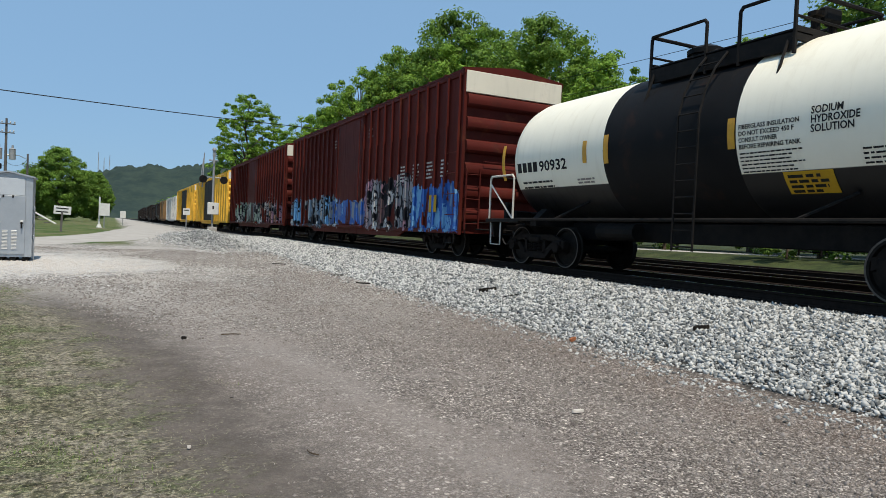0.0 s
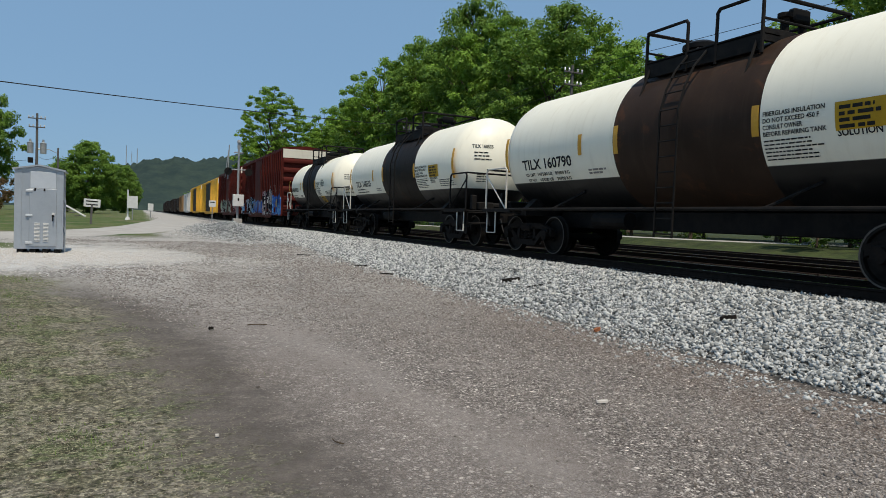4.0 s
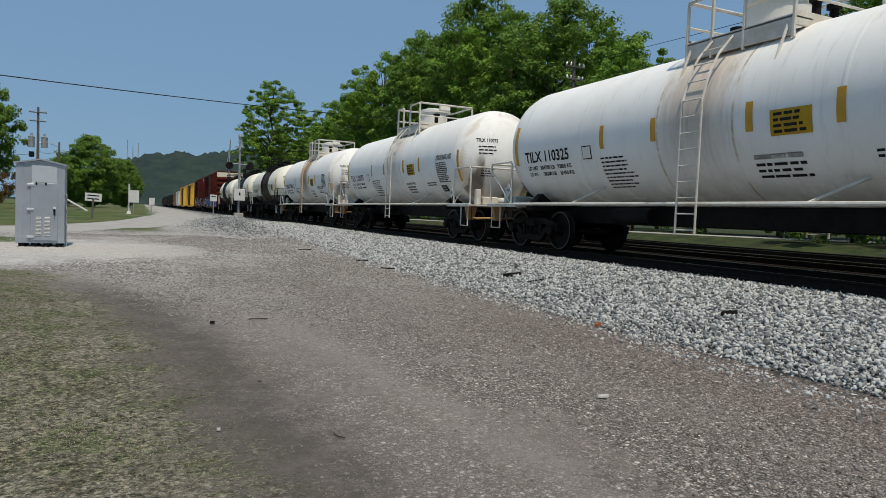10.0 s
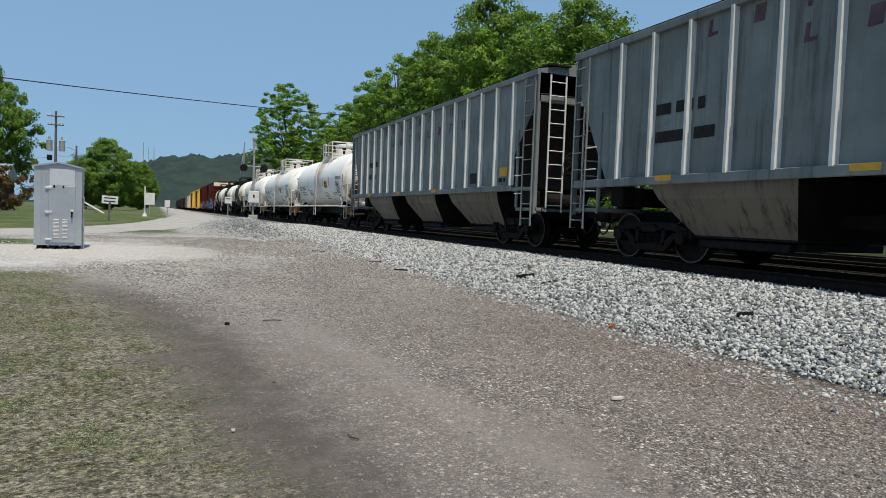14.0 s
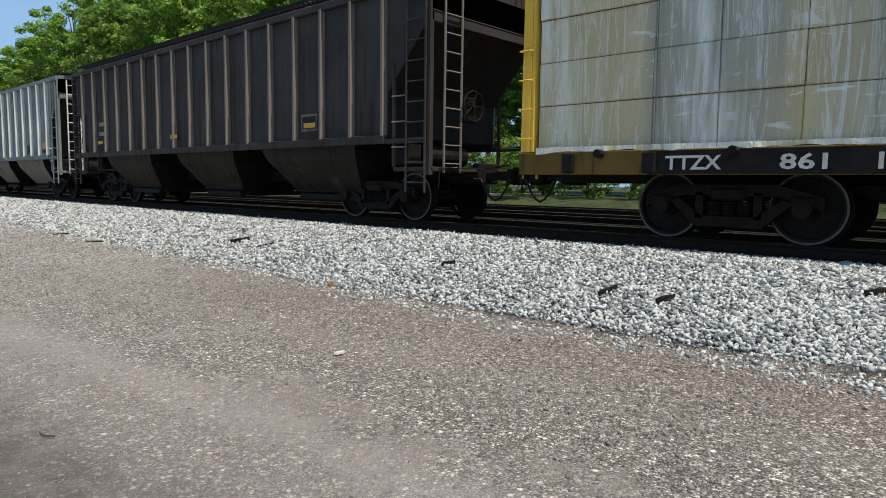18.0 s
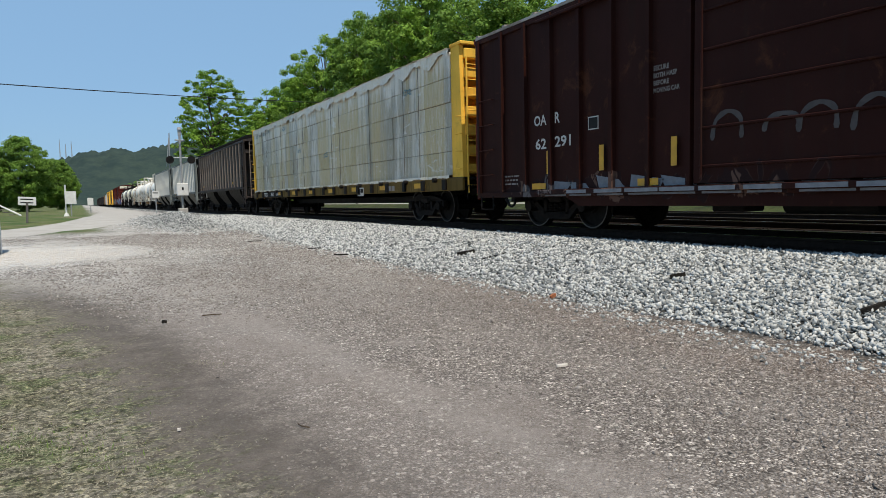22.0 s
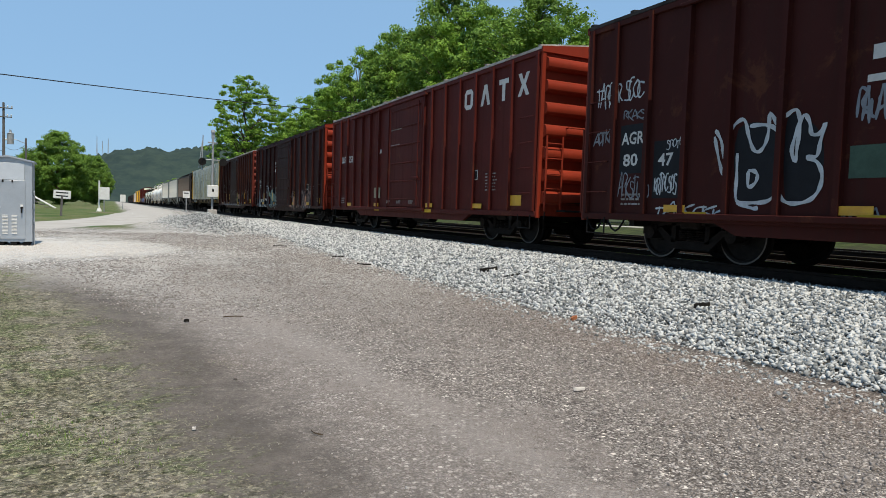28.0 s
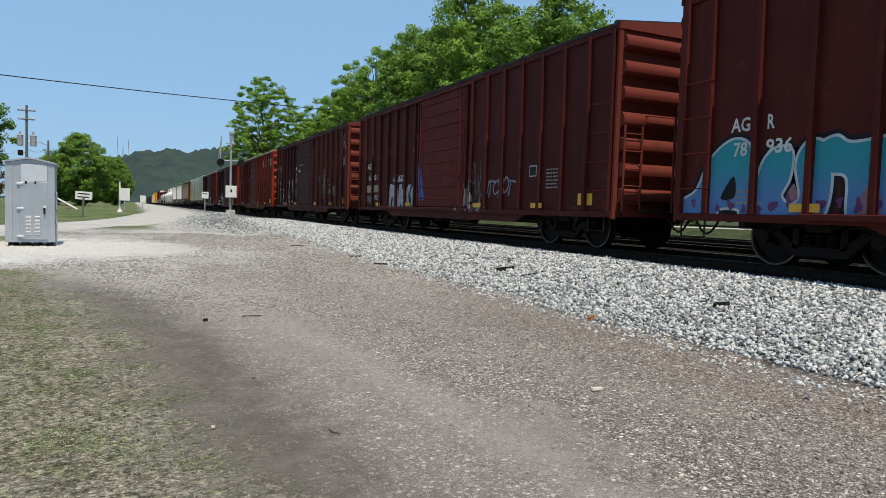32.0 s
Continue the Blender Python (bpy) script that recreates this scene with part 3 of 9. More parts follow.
# ---- mesh tools ----
class Mesh:
    """Collects vertices and faces of one part."""

    def __init__(self):
        self.v, self.f, self.m = [], [], []

    def add(self, verts, faces, slot=0):
        o = len(self.v)
        self.v += [tuple(p) for p in verts]
        self.f += [tuple(i + o for i in q) for q in faces]
        self.m += [slot] * len(faces)
        return self

    def box(self, x0, x1, y0, y1, z0, z1, bevel=0.0, slot=0):
        b = min(bevel, (x1 - x0) * 0.45, (y1 - y0) * 0.45, (z1 - z0) * 0.45)
        if b <= 0:
            v = [(x, y, z) for z in (z0, z1) for y in (y0, y1) for x in (x0, x1)]
            return self.add(v, [(0, 2, 3, 1), (4, 5, 7, 6), (0, 1, 5, 4), (2, 6, 7, 3), (0, 4, 6, 2), (1, 3, 7, 5)], slot)
        v, ids = [], {}
        for sx in (0, 1):
            for sy in (0, 1):
                for sz in (0, 1):
                    c = ((x0, x1)[sx], (y0, y1)[sy], (z0, z1)[sz])
                    s = (1 - 2 * sx, 1 - 2 * sy, 1 - 2 * sz)
                    for a in range(3):
                        ids[sx, sy, sz, a] = len(v)
                        v.append(tuple(c[k] + (0 if k == a else s[k] * b) for k in range(3)))
        f = []
        for a in range(3):
            o1, o2 = [k for k in range(3) if k != a]
            for s in (0, 1):
                ring = []
                for p, q in ((0, 0), (1, 0), (1, 1), (0, 1)):
                    key = [0, 0, 0]
                    key[a], key[o1], key[o2] = s, p, q
                    ring.append(ids[(*key, a)])
                f.append(tuple(ring))
        for a in range(3):
            o1, o2 = [k for k in range(3) if k != a]
            for p in (0, 1):
                for q in (0, 1):
                    k0, k1 = [0, 0, 0], [0, 0, 0]
                    k0[o1] = k1[o1] = p
                    k0[o2] = k1[o2] = q
                    k0[a], k1[a] = 0, 1
                    f.append((ids[(*k0, o1)], ids[(*k1, o1)], ids[(*k1, o2)], ids[(*k0, o2)]))
        for sx in (0, 1):
            for sy in (0, 1):
                for sz in (0, 1):
                    f.append(tuple(ids[sx, sy, sz, a] for a in range(3)))
        return self.add(v, f, slot)

    def cyl(self, p, q, r, n=10, r2=None, caps=True, slot=0):
        p, q = Vector(p), Vector(q)
        d = (q - p).normalized()
        u = d.orthogonal().normalized()
        w = d.cross(u)
        r2 = r if r2 is None else r2
        ring = [(math.cos(2 * math.pi * i / n), math.sin(2 * math.pi * i / n)) for i in range(n)]
        v = [p + (u * a + w * b) * r for a, b in ring] + [q + (u * a + w * b) * r2 for a, b in ring]
        f = [(i, (i + 1) % n, n + (i + 1) % n, n + i) for i in range(n)]
        if caps:
            f += [tuple(reversed(range(n))), tuple(range(n, 2 * n))]
        return self.add(v, f, slot)

    def tube(self, points, r, n=6, slot=0):
        pts = [Vector(p) for p in points]
        v, f = [], []
        u = None
        for i, p in enumerate(pts):
            d = (pts[min(i + 1, len(pts) - 1)] - pts[max(i - 1, 0)]).normalized()
            if i and i < len(pts) - 1:
                a, b = (p - pts[i - 1]).normalized(), (pts[i + 1] - p).normalized()
                d = (a + b).normalized() if (a + b).length > 1e-4 else a
            u = d.orthogonal() if u is None else u - d * u.dot(d)
            u = (u if u.length > 1e-4 else d.orthogonal()).normalized()
            w = d.cross(u)
            v += [p + (u * math.cos(2 * math.pi * k / n) + w * math.sin(2 * math.pi * k / n)) * r for k in range(n)]
        for i in range(len(pts) - 1):
            f += [(i * n + k, i * n + (k + 1) % n, (i + 1) * n + (k + 1) % n, (i + 1) * n + k) for k in range(n)]
        f += [tuple(reversed(range(n))), tuple(range((len(pts) - 1) * n, len(pts) * n))]
        return self.add(v, f, slot)

    def revolve(self, profile, centre=(0, 0, 0), axis=1, n=32, slot=0, closed=False):
        """profile: (radius, place along the axis)."""
        c = Vector(centre)
        o1, o2 = [k for k in range(3) if k != axis]
        v = []
        for r, s in profile:
            for i in range(n):
                a = 2 * math.pi * i / n
                p = [0, 0, 0]
                p[axis], p[o1], p[o2] = s, r * math.cos(a), r * math.sin(a)
                v.append(tuple(c + Vector(p)))
        k = len(profile)
        f = [(j * n + i, j * n + (i + 1) % n, (j + 1) % k * n + (i + 1) % n, (j + 1) % k * n + i) for j in range(k - (0 if closed else 1)) for i in range(n)]
        return self.add(v, f, slot)

    def prism(self, poly, axis, a0, a1, slot=0):
        """poly: outline in the two other axes, in order."""
        o1, o2 = [k for k in range(3) if k != axis]
        v = []
        for a in (a0, a1):
            for p, q in poly:
                c = [0, 0, 0]
                c[axis], c[o1], c[o2] = a, p, q
                v.append(tuple(c))
        n = len(poly)
        f = [(i, (i + 1) % n, n + (i + 1) % n, n + i) for i in range(n)] + [tuple(reversed(range(n))), tuple(range(n, 2 * n))]
        return self.add(v, f, slot)

    def data(self, name, mats, smooth=None):
        me = bpy.data.meshes.new(name)
        me.from_pydata(self.v, [], self.f)
        for m in mats if isinstance(mats, (list, tuple)) else [mats]:
            me.materials.append(m)
        if any(self.m):
            me.polygons.foreach_set("material_index", self.m)
        bm = bmesh.new()
        bm.from_mesh(me)
        bmesh.ops.recalc_face_normals(bm, faces=bm.faces)
        bm.to_mesh(me)
        bm.free()
        if smooth:
            me.shade_smooth()
            me.set_sharp_from_angle(angle=radians(smooth))
        return me


def part(name, mesh, mats, parent=None, label="", smooth=None):
    """Links a Mesh as one object under a thing or a part."""
    ob = new(name, mesh.data(name, mats, smooth) if isinstance(mesh, Mesh) else mesh)
    if not isinstance(mesh, Mesh) and mats is not None and not mesh.materials:
        mesh.materials.append(mats)
    if parent:
        ob.parent = parent
    return tagged(ob, label)


def thing(name, label, category, group="", kind="", at=None):
    ob = new(name)
    ob.empty_display_size = 0.3
    if at is not None:
        ob.matrix_basis = at
    return tagged(ob, label, category, group, kind)


def raw_mesh(name, verts, faces, mat, slots=None):
    """A mesh from numpy arrays of equal-sided faces."""
    me = bpy.data.meshes.new(name)
    n, k = faces.shape
    me.vertices.add(len(verts))
    me.vertices.foreach_set("co", verts.astype(np.float32).ravel())
    me.loops.add(n * k)
    me.loops.foreach_set("vertex_index", faces.astype(np.int32).ravel())
    me.polygons.add(n)
    me.polygons.foreach_set("loop_start", np.arange(0, n * k, k, dtype=np.int32))
    me.update(calc_edges=True)
    me.validate()
    me.materials.append(mat)
    return me


# ---- lettering ----
def letter_meshes(words, fat=0.0):
    """Flat meshes of the words, one unit high, from the built-in font."""
    obs = {}
    for w in words:
        cu = bpy.data.curves.new("word", "FONT")
        cu.body, cu.size, cu.resolution_u, cu.offset = w, 1.0, 2, fat
        obs[w] = new("word", cu)
    dg = bpy.context.evaluated_depsgraph_get()
    out = {}
    for w, ob in obs.items():
        me = bpy.data.meshes.new_from_object(ob.evaluated_get(dg))
        co = np.array([tuple(v.co) for v in me.vertices]).reshape(-1, 3)
        out[w] = (co[:, :2], [tuple(p.vertices) for p in me.polygons])
        cu = ob.data
        bpy.data.objects.remove(ob)
        bpy.data.curves.remove(cu)
        bpy.data.meshes.remove(me)
    return out


WORDS = letter_meshes(["TILX 160535", "TILX 160790", "TILX 110075", "TILX 110325", "OLNX 715061", "90932", "SODIUM", "HYDROXIDE", "SOLUTION",
                       "HYDROCHLORIC ACID", "AGR", "LRS", "1726", "7539", "TTZX", "861", "104", "LD LMT", "LT WT",
                       "MOVING CAR", "ZZLTO", "CONDUCTIVITY TESTED", "DO NOT EXCEED 450 F", "FIBERGLASS INSULATION", "1789", "CONSULT OWNER", "BEFORE REPAIRING TANK", "197500 LB", "89600 KG", "65500 LB", "29700 KG", "202800 LBS", "60200 LBS", "204700 LB", "58300 LB", "92850 KG", "26450 KG", "OA", "62", "291", "SECURE", "BOTH HASP", "BEFORE", "AG", "R", "80", "47", "63", "01", "78", "936"], 0.022)


def flat(half):
    """Places on a car's flat side."""
    return lambda y, z, d: (-half - d, y, z)


def curved(radius, zc):
    """Places on a tank's flank: z is the height along the curve."""
    def put(y, z, d):
        a = (z - zc) / radius
        return (-(radius + d) * math.cos(a), y, zc + (radius + d) * math.sin(a))
    return put


def lettering(words, mat, parent, put, y, z, height, width, d=0.006, label=""):
    """Words whose left foot is at y, z, of that capital height and length; they read towards -y."""
    co, faces = WORDS[words]
    su, sv = width / co[:, 0].max(), height / 0.69
    runs, edge = [], -9.0
    for f in sorted(faces, key=lambda f: min(co[i, 0] for i in f)):
        if not runs or min(co[i, 0] for i in f) > edge + 0.2:
            runs.append([])
        runs[-1].append(f)
        edge = max(edge, max(co[i, 0] for i in f))
    for run_faces in runs:
        m = Mesh()
        used = sorted({i for f in run_faces for i in f})
        at = {i: k for k, i in enumerate(used)}
        m.add([put(y - co[i, 0] * su, z + co[i, 1] * sv, d) for i in used], [tuple(at[i] for i in f) for f in run_faces])
        part("lettering", m, mat, parent, label)


def bars(mat, parent, put, y, z, rows, width, height, pitch, seed=0, d=0.006, label=""):
    """Lines of unreadable print as plain bars; z is the top."""
    rnd = random.Random(seed)
    m = Mesh()
    for i in range(rows):
        u = 0.0
        end = width * rnd.uniform(0.72, 1.0)
        while u < end:
            w = min(rnd.uniform(1.5, 5.0) * height, end - u)
            z1 = z - i * pitch
            a, b = y - u, y - u - w
            m.add([put(a, z1 - height, d), put(b, z1 - height, d), put(b, z1, d), put(a, z1, d)], [(0, 1, 2, 3)])
            u += w + height * rnd.uniform(0.5, 0.9)
    return part("fine_print", m, mat, parent, label)


def plate(name, mat, parent, put, y0, y1, z0, z1, d=0.004, label="", thick=0.0):
    """A flat patch or tape on a side, following its curve."""
    m = Mesh()
    k = 6
    v, f = [], []
    for i in range(k + 1):
        z = z0 + (z1 - z0) * i / k
        v += [put(y0, z, d), put(y1, z, d), put(y0, z, d + 0.004), put(y1, z, d + 0.004)]
    for i in range(k):
        a = 4 * i
        f += [(a + 2, a + 3, a + 7, a + 6), (a, a + 2, a + 6, a + 4), (a + 3, a + 1, a + 5, a + 7)]
    m.add(v, f)
    return part(name, m, mat, parent, label)


# ---- ground ----
TRACK_X, RAIL_Z = 9.9, 0.86
TRACKS = (9.9, 14.3, 19.0)


def ramp(v, a, b):
    t = np.clip((v - a) / (b - a), 0, 1)
    return t * t * (3 - 2 * t)


def toe_x(y):
    return 6.35 - 0.045 * np.clip(y, -20, 18)


def base_z(x, y):
    return np.clip(0.02 * (y - 5), 0, 0.8)


def ground_z(x, y):
    x, y = np.asarray(x, float), np.asarray(y, float)
    b = base_z(x, y)
    crest = 0.70 - 0.04 * ramp(np.abs(x - 12), 3, 8)
    k = np.clip((x - toe_x(y)) / (8.2 - toe_x(y)), 0, 1)
    z = b + np.maximum(crest - b, -0.16) * (1 - (1 - k) ** 1.25)
    z = np.where(x > 20.0, 0.66 + 0.42 * ramp(x, 20.5, 23.5), z)
    z = z + 0.35 * ramp(x, 40, 120) + 0.02 * np.sin(x * 1.3 + 2) * np.sin(y * 0.9) * ramp(6 - x, 0, 2) * ramp(np.hypot(x, y), 2, 5)
    return z


def build_ground():
    xs = np.concatenate([-np.geomspace(1200, 12, 22), np.arange(-11.5, 26, 0.25), np.geomspace(26.5, 1500, 24)])
    ys = np.concatenate([-np.geomspace(600, 6, 14), np.arange(-5.5, 60, 0.5), np.geomspace(61, 2500, 36)])
    X, Y = np.meshgrid(xs, ys, indexing="ij")
    Z = ground_z(X, Y)
    nx, ny = X.shape
    i = np.arange(nx * ny).reshape(nx, ny)
    f = np.stack([i[:-1, :-1], i[1:, :-1], i[1:, 1:], i[:-1, 1:]], -1).reshape(-1, 4)
    me = raw_mesh("ground", np.stack([X, Y, Z], -1).reshape(-1, 3), f, GROUND)
    me.shade_smooth()
    tagged(new("ground", me), "gravel lot, dry lawn and sloping ballast beside the railway", "ground", kind="structure")


build_ground()


def ribbon(name, path, width, mat, lift, label, category):
    """A road sheet along a path over the ground."""
    pts = []
    for (a, b), (c, d) in zip(path, path[1:]):
        n = max(2, int(math.hypot(c - a, d - b) / 1.2))
        pts += [(a + (c - a) * k / n, b + (d - b) * k / n) for k in range(n)]
    for _ in range(30):
        pts = [pts[0]] + [((p[0] + 2 * q[0] + r[0]) / 4, (p[1] + 2 * q[1] + r[1]) / 4) for p, q, r in zip(pts, pts[1:], pts[2:])] + [pts[-1]]
    m = Mesh()
    v, f = [], []
    k = 5
    for i, (x, y) in enumerate(pts):
        x1, y1 = pts[min(i + 1, len(pts) - 1)]
        x0, y0 = pts[max(i - 1, 0)]
        n = math.hypot(x1 - x0, y1 - y0)
        sx, sy = (y1 - y0) / n, -(x1 - x0) / n
        for j in range(k):
            s = (j / (k - 1) - 0.5) * width
            px, py = x + sx * s, y + sy * s
            v.append((px, py, float(ground_z(px, py)) + lift - (0.06 if j in (0, k - 1) else 0)))
    for i in range(len(pts) - 1):
        f += [(i * k + j, i * k + j + 1, (i + 1) * k + j + 1, (i + 1) * k + j) for j in range(k - 1)]
    m.add(v, f)
    return tagged(part(name, m, mat, smooth=60), label, category, kind="structure")


ribbon("road", [(-60, 20), (-30, 22), (-10, 24.6), (-5, 26.0), (-1.5, 30), (1.0, 38), (2.4, 52), (3.2, 80), (3.6, 140), (3.8, 520)], 4.2, ROAD_MAT, 0.035,
       "worn pale asphalt road curving beside the tracks", "road")
ribbon("road", [(46, 20.2), (34, 21.2), (27.5, 22.6), (25.1, 26), (24.7, 34), (24.7, 60), (24.5, 140), (24, 400)], 2.3, ROAD_MAT, 0.04, "pale road along the foot of the trees", "road")


# ---- tracks ----
def build_track(tx, y0, y1, near):
    track = thing("railway_track", "steel rails spiked to dark timber ties in ballast", "track", kind="structure", group="railway tracks")
    prof = [(-0.07, 0.0), (0.07, 0.0), (0.07, 0.012), (0.012, 0.03), (0.012, 0.115), (0.036, 0.125), (0.036, 0.152), (0.028, 0.16), (-0.028, 0.16), (-0.036, 0.152), (-0.036, 0.125), (-0.012, 0.115), (-0.012, 0.03), (-0.07, 0.012)]
    for side in (-1, 1):
        rx = tx + side * 0.753
        m = Mesh().prism([(rx + a, RAIL_Z - 0.16 + b) for a, b in prof], 1, y0, y1)
        rail = part("rail", m, [RAIL_SIDE, TREAD], track)
        for p in rail.data.polygons:
            if p.normal.z > 0.9 and p.center.z > RAIL_Z - 0.005:
                p.material_index = 1
    tie = Mesh().box(-1.29, 1.29, -0.115, 0.115, -0.17, 0, 0.015).data("tie", TIE_WOOD)
    pl = Mesh()
    for s in (-1, 1):
        pl.box(s * 0.753 - 0.19, s * 0.753 + 0.19, -0.09, 0.09, 0.0, 0.018, 0.004)
        for e in (-1, 1):
            for k in (-1, 1):
                pl.box(s * 0.753 + e * 0.09 - 0.012, s * 0.753 + e * 0.09 + 0.012, k * 0.05 - 0.012, k * 0.05 + 0.012, 0.018, 0.05, 0.003)
    pl = pl.data("tie_plate", RAIL_SIDE)
    rnd = random.Random(int(tx * 10))
    far = Mesh()
    y, n = -12.0, 0
    while y < 160:
        top = RAIL_Z - 0.178
        j = (rnd.uniform(-0.05, 0.05), rnd.uniform(-0.01, 0.01))
        if near and n < 130 or not near and n < 70:
            t = part("tie", tie, None, track)
            t.matrix_basis = pose(tx + j[0], y, top + j[1] * 0.3, 0, 0, rnd.uniform(-0.8, 0.8))
            if near:
                p = part("tie_plate", pl, None, track)
                p.matrix_basis = pose(tx, y, top + 0.002)
        else:
            far.box(tx - 1.29 + j[0], tx + 1.29 + j[0], y - 0.115, y + 0.115, top - 0.17, top)
        y += 0.5 if near else 0.52
        n += 1
    if far.v:
        tagged(part("ties_beyond", far, TIE_WOOD, track), kind="stuff")
    return track


build_track(TRACKS[0], -90, 700, True)
build_track(TRACKS[1], -90, 700, False)
build_track(TRACKS[2], -90, 700, False)


# ---- loose stones, pebbles and grass ----
def lumps(name, pos, size, mat, seed, label, category, flatness=0.62):
    """Angular broken stones of six corners, one joined mesh."""
    r = np.random.RandomState(seed)
    n = len(pos)
    peak = np.array([(1, 0, 0), (0, 1, 0), (-1, 0, 0), (0, -1, 0), (0, 0, 1), (0, 0, -1)], float) * 1.3
    v = peak[None] * r.uniform(0.6, 1.0, (n, 6, 1)) + r.uniform(-0.42, 0.42, (n, 6, 3))
    v = v * (r.uniform(0.7, 1.25, (n, 1, 3)) * [1, 1, flatness]) * size[:, None, None]
    q = r.normal(size=(n, 4))
    q[:, 1:3] *= 0.4
    q /= np.linalg.norm(q, axis=1)[:, None]
    w, x, y, z = q.T
    R = np.stack([1 - 2 * (y * y + z * z), 2 * (x * y - z * w), 2 * (x * z + y * w), 2 * (x * y + z * w), 1 - 2 * (x * x + z * z), 2 * (y * z - x * w), 2 * (x * z - y * w), 2 * (y * z + x * w), 1 - 2 * (x * x + y * y)], 1).reshape(n, 3, 3)
    v = np.einsum("nij,nkj->nki", R, v) + pos[:, None]
    tri = np.array([(0, 1, 4), (1, 2, 4), (2, 3, 4), (3, 0, 4), (1, 0, 5), (2, 1, 5), (3, 2, 5), (0, 3, 5)])
    f = (tri[None] + 6 * np.arange(n)[:, None, None]).reshape(-1, 3)
    return tagged(new(name, raw_mesh(name, v.reshape(-1, 3), f, mat)), label, category, kind="stuff")


def scatter_ballast():
    r = np.random.RandomState(5)
    n = 130000
    y = 0.2 + 42 * r.rand(n) ** 1.75
    tx = toe_x(y)
    k = r.rand(n) ** 0.85
    x = tx - 0.04 + 0.14 * ramp(8 - y, 0, 5) + (8.5 - tx) * k
    size = r.uniform(0.014, 0.037, n) * (1 + 0.018 * np.clip(y, 0, 60))
    z = ground_z(x, y) + size * r.uniform(-0.1, 0.8, n)
    lumps("ballast_stones", np.stack([x, y, z], 1), size, BALLAST, 6, "crushed pale grey granite ballast on the track shoulder", "ballast")
    n = 4200
    y = 0.2 + 30 * r.rand(n) ** 1.6
    x = toe_x(y) + 0.15 - np.abs(r.normal(size=n)) * 0.36
    size = r.uniform(0.01, 0.032, n)
    lumps("strayed_ballast", np.stack([x, y, ground_z(x, y) + size * 0.2], 1), size, BALLAST, 16, "ballast stones strayed onto the dirt lot", "ballast")
    # stones near black: oily, plus train shade put into their colour
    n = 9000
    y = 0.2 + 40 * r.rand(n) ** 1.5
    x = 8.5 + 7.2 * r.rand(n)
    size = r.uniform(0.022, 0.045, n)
    lumps("dark_ballast", np.stack([x, y, ground_z(x, y) - 0.01], 1), size, OILY_SHADE_STONE, 7, "oily ballast between the rails, train shade in its colour", "ballast")
    n = 90000
    y = 1.2 + 17 * r.rand(n) ** 1.35
    x = 0.6 + 6.6 * r.rand(n)
    lane = x - (0.537 + 0.0366 * y - 0.0133 * y * y) + 0.25 * np.sin(2.1 * y + x)
    keep = (x > 0.9) & (x < toe_x(y) + 0.4) & (r.rand(n) < 0.2 + 0.8 * np.maximum(ramp(lane, 1.9, 3.2), 0.6 * ramp(y, 8, 11)))
    x, y = x[keep], y[keep]
    size = np.minimum(0.004 + r.gamma(1.3, 0.003, len(x)), 0.024) * (0.8 + 0.4 * ramp(x, 2, 5))
    lumps("road_gravel", np.stack([x, y, ground_z(x, y) + size * 0.1], 1), size, PEBBLE, 8, "small mauve-grey gravel pressed into the dirt lot", "gravel")
    n = 42000
    y = 6.5 + 20 * r.rand(n) ** 1.25
    x = -2.5 + 9.0 * r.rand(n)
    p = np.sin(x * 1.1 + 0.5 * y) + np.sin(0.7 * y - x * 0.6) + 0.6 * r.normal(size=n)
    keep = (x > 0.9 + 0.037 * y - 0.0133 * y * y + 1.3 * ramp(10 - y, 0, 2.5)) & (x < toe_x(y) + 0.3) & (p > -0.9 + 1.2 * ramp(9 - y, 0, 3)) & (0.06 * (x + 3) ** 2 + 0.075 * (y - 19.8) ** 2 > 1.3)
    x, y = x[keep], y[keep]
    size = r.uniform(0.007, 0.02, len(x)) * (0.7 + 0.025 * y)
    lumps("lot_gravel", np.stack([x, y, ground_z(x, y) + size * 0.15], 1), size, PEBBLE, 18, "pale crushed stone spread over the lot", "gravel")
    n = 9000
    y = 36 + 4.2 * r.normal(size=n)
    x = 4.2 + 1.0 * r.normal(size=n)
    size = r.uniform(0.02, 0.05, n)
    heap = 0.5 * np.exp(-((x - 4.2) / 1.1) ** 2 - ((y - 36) / 4.5) ** 2)
    lumps("ballast_heap", np.stack([x, y, ground_z(x, y) + heap * r.rand(n) ** 0.4], 1), size, BALLAST, 19, "low heap of pale ballast beside the crossing", "ballast")
    n = 9000
    x = -1.9 + 2.2 * r.normal(size=n)
    y = 19.4 + 1.6 * r.normal(size=n)
    size = r.uniform(0.01, 0.024, n)
    lumps("pad_gravel", np.stack([x, y, ground_z(x, y)], 1), size, PALE_STONE, 9, "fresh white gravel round the signal cabinet", "gravel")


scatter_ballast()


def blades(name, x, y, length, rise, width, seed, mat, label):
    r = np.random.RandomState(seed)
    n = len(x)
    a, z = r.rand(n) * 6.283, ground_z(x, y)
    dx, dy = np.cos(a), np.sin(a)
    px, py = -dy * width / 2, dx * width / 2
    v = np.stack([np.stack([x - px, y - py, z + 0.002], 1), np.stack([x + px, y + py, z + 0.002], 1), np.stack([x + dx * length, y + dy * length, z + rise], 1)], 1)
    tagged(new(name, raw_mesh(name, v.reshape(-1, 3), np.arange(3 * n).reshape(n, 3), mat)), label, "grass", kind="stuff")


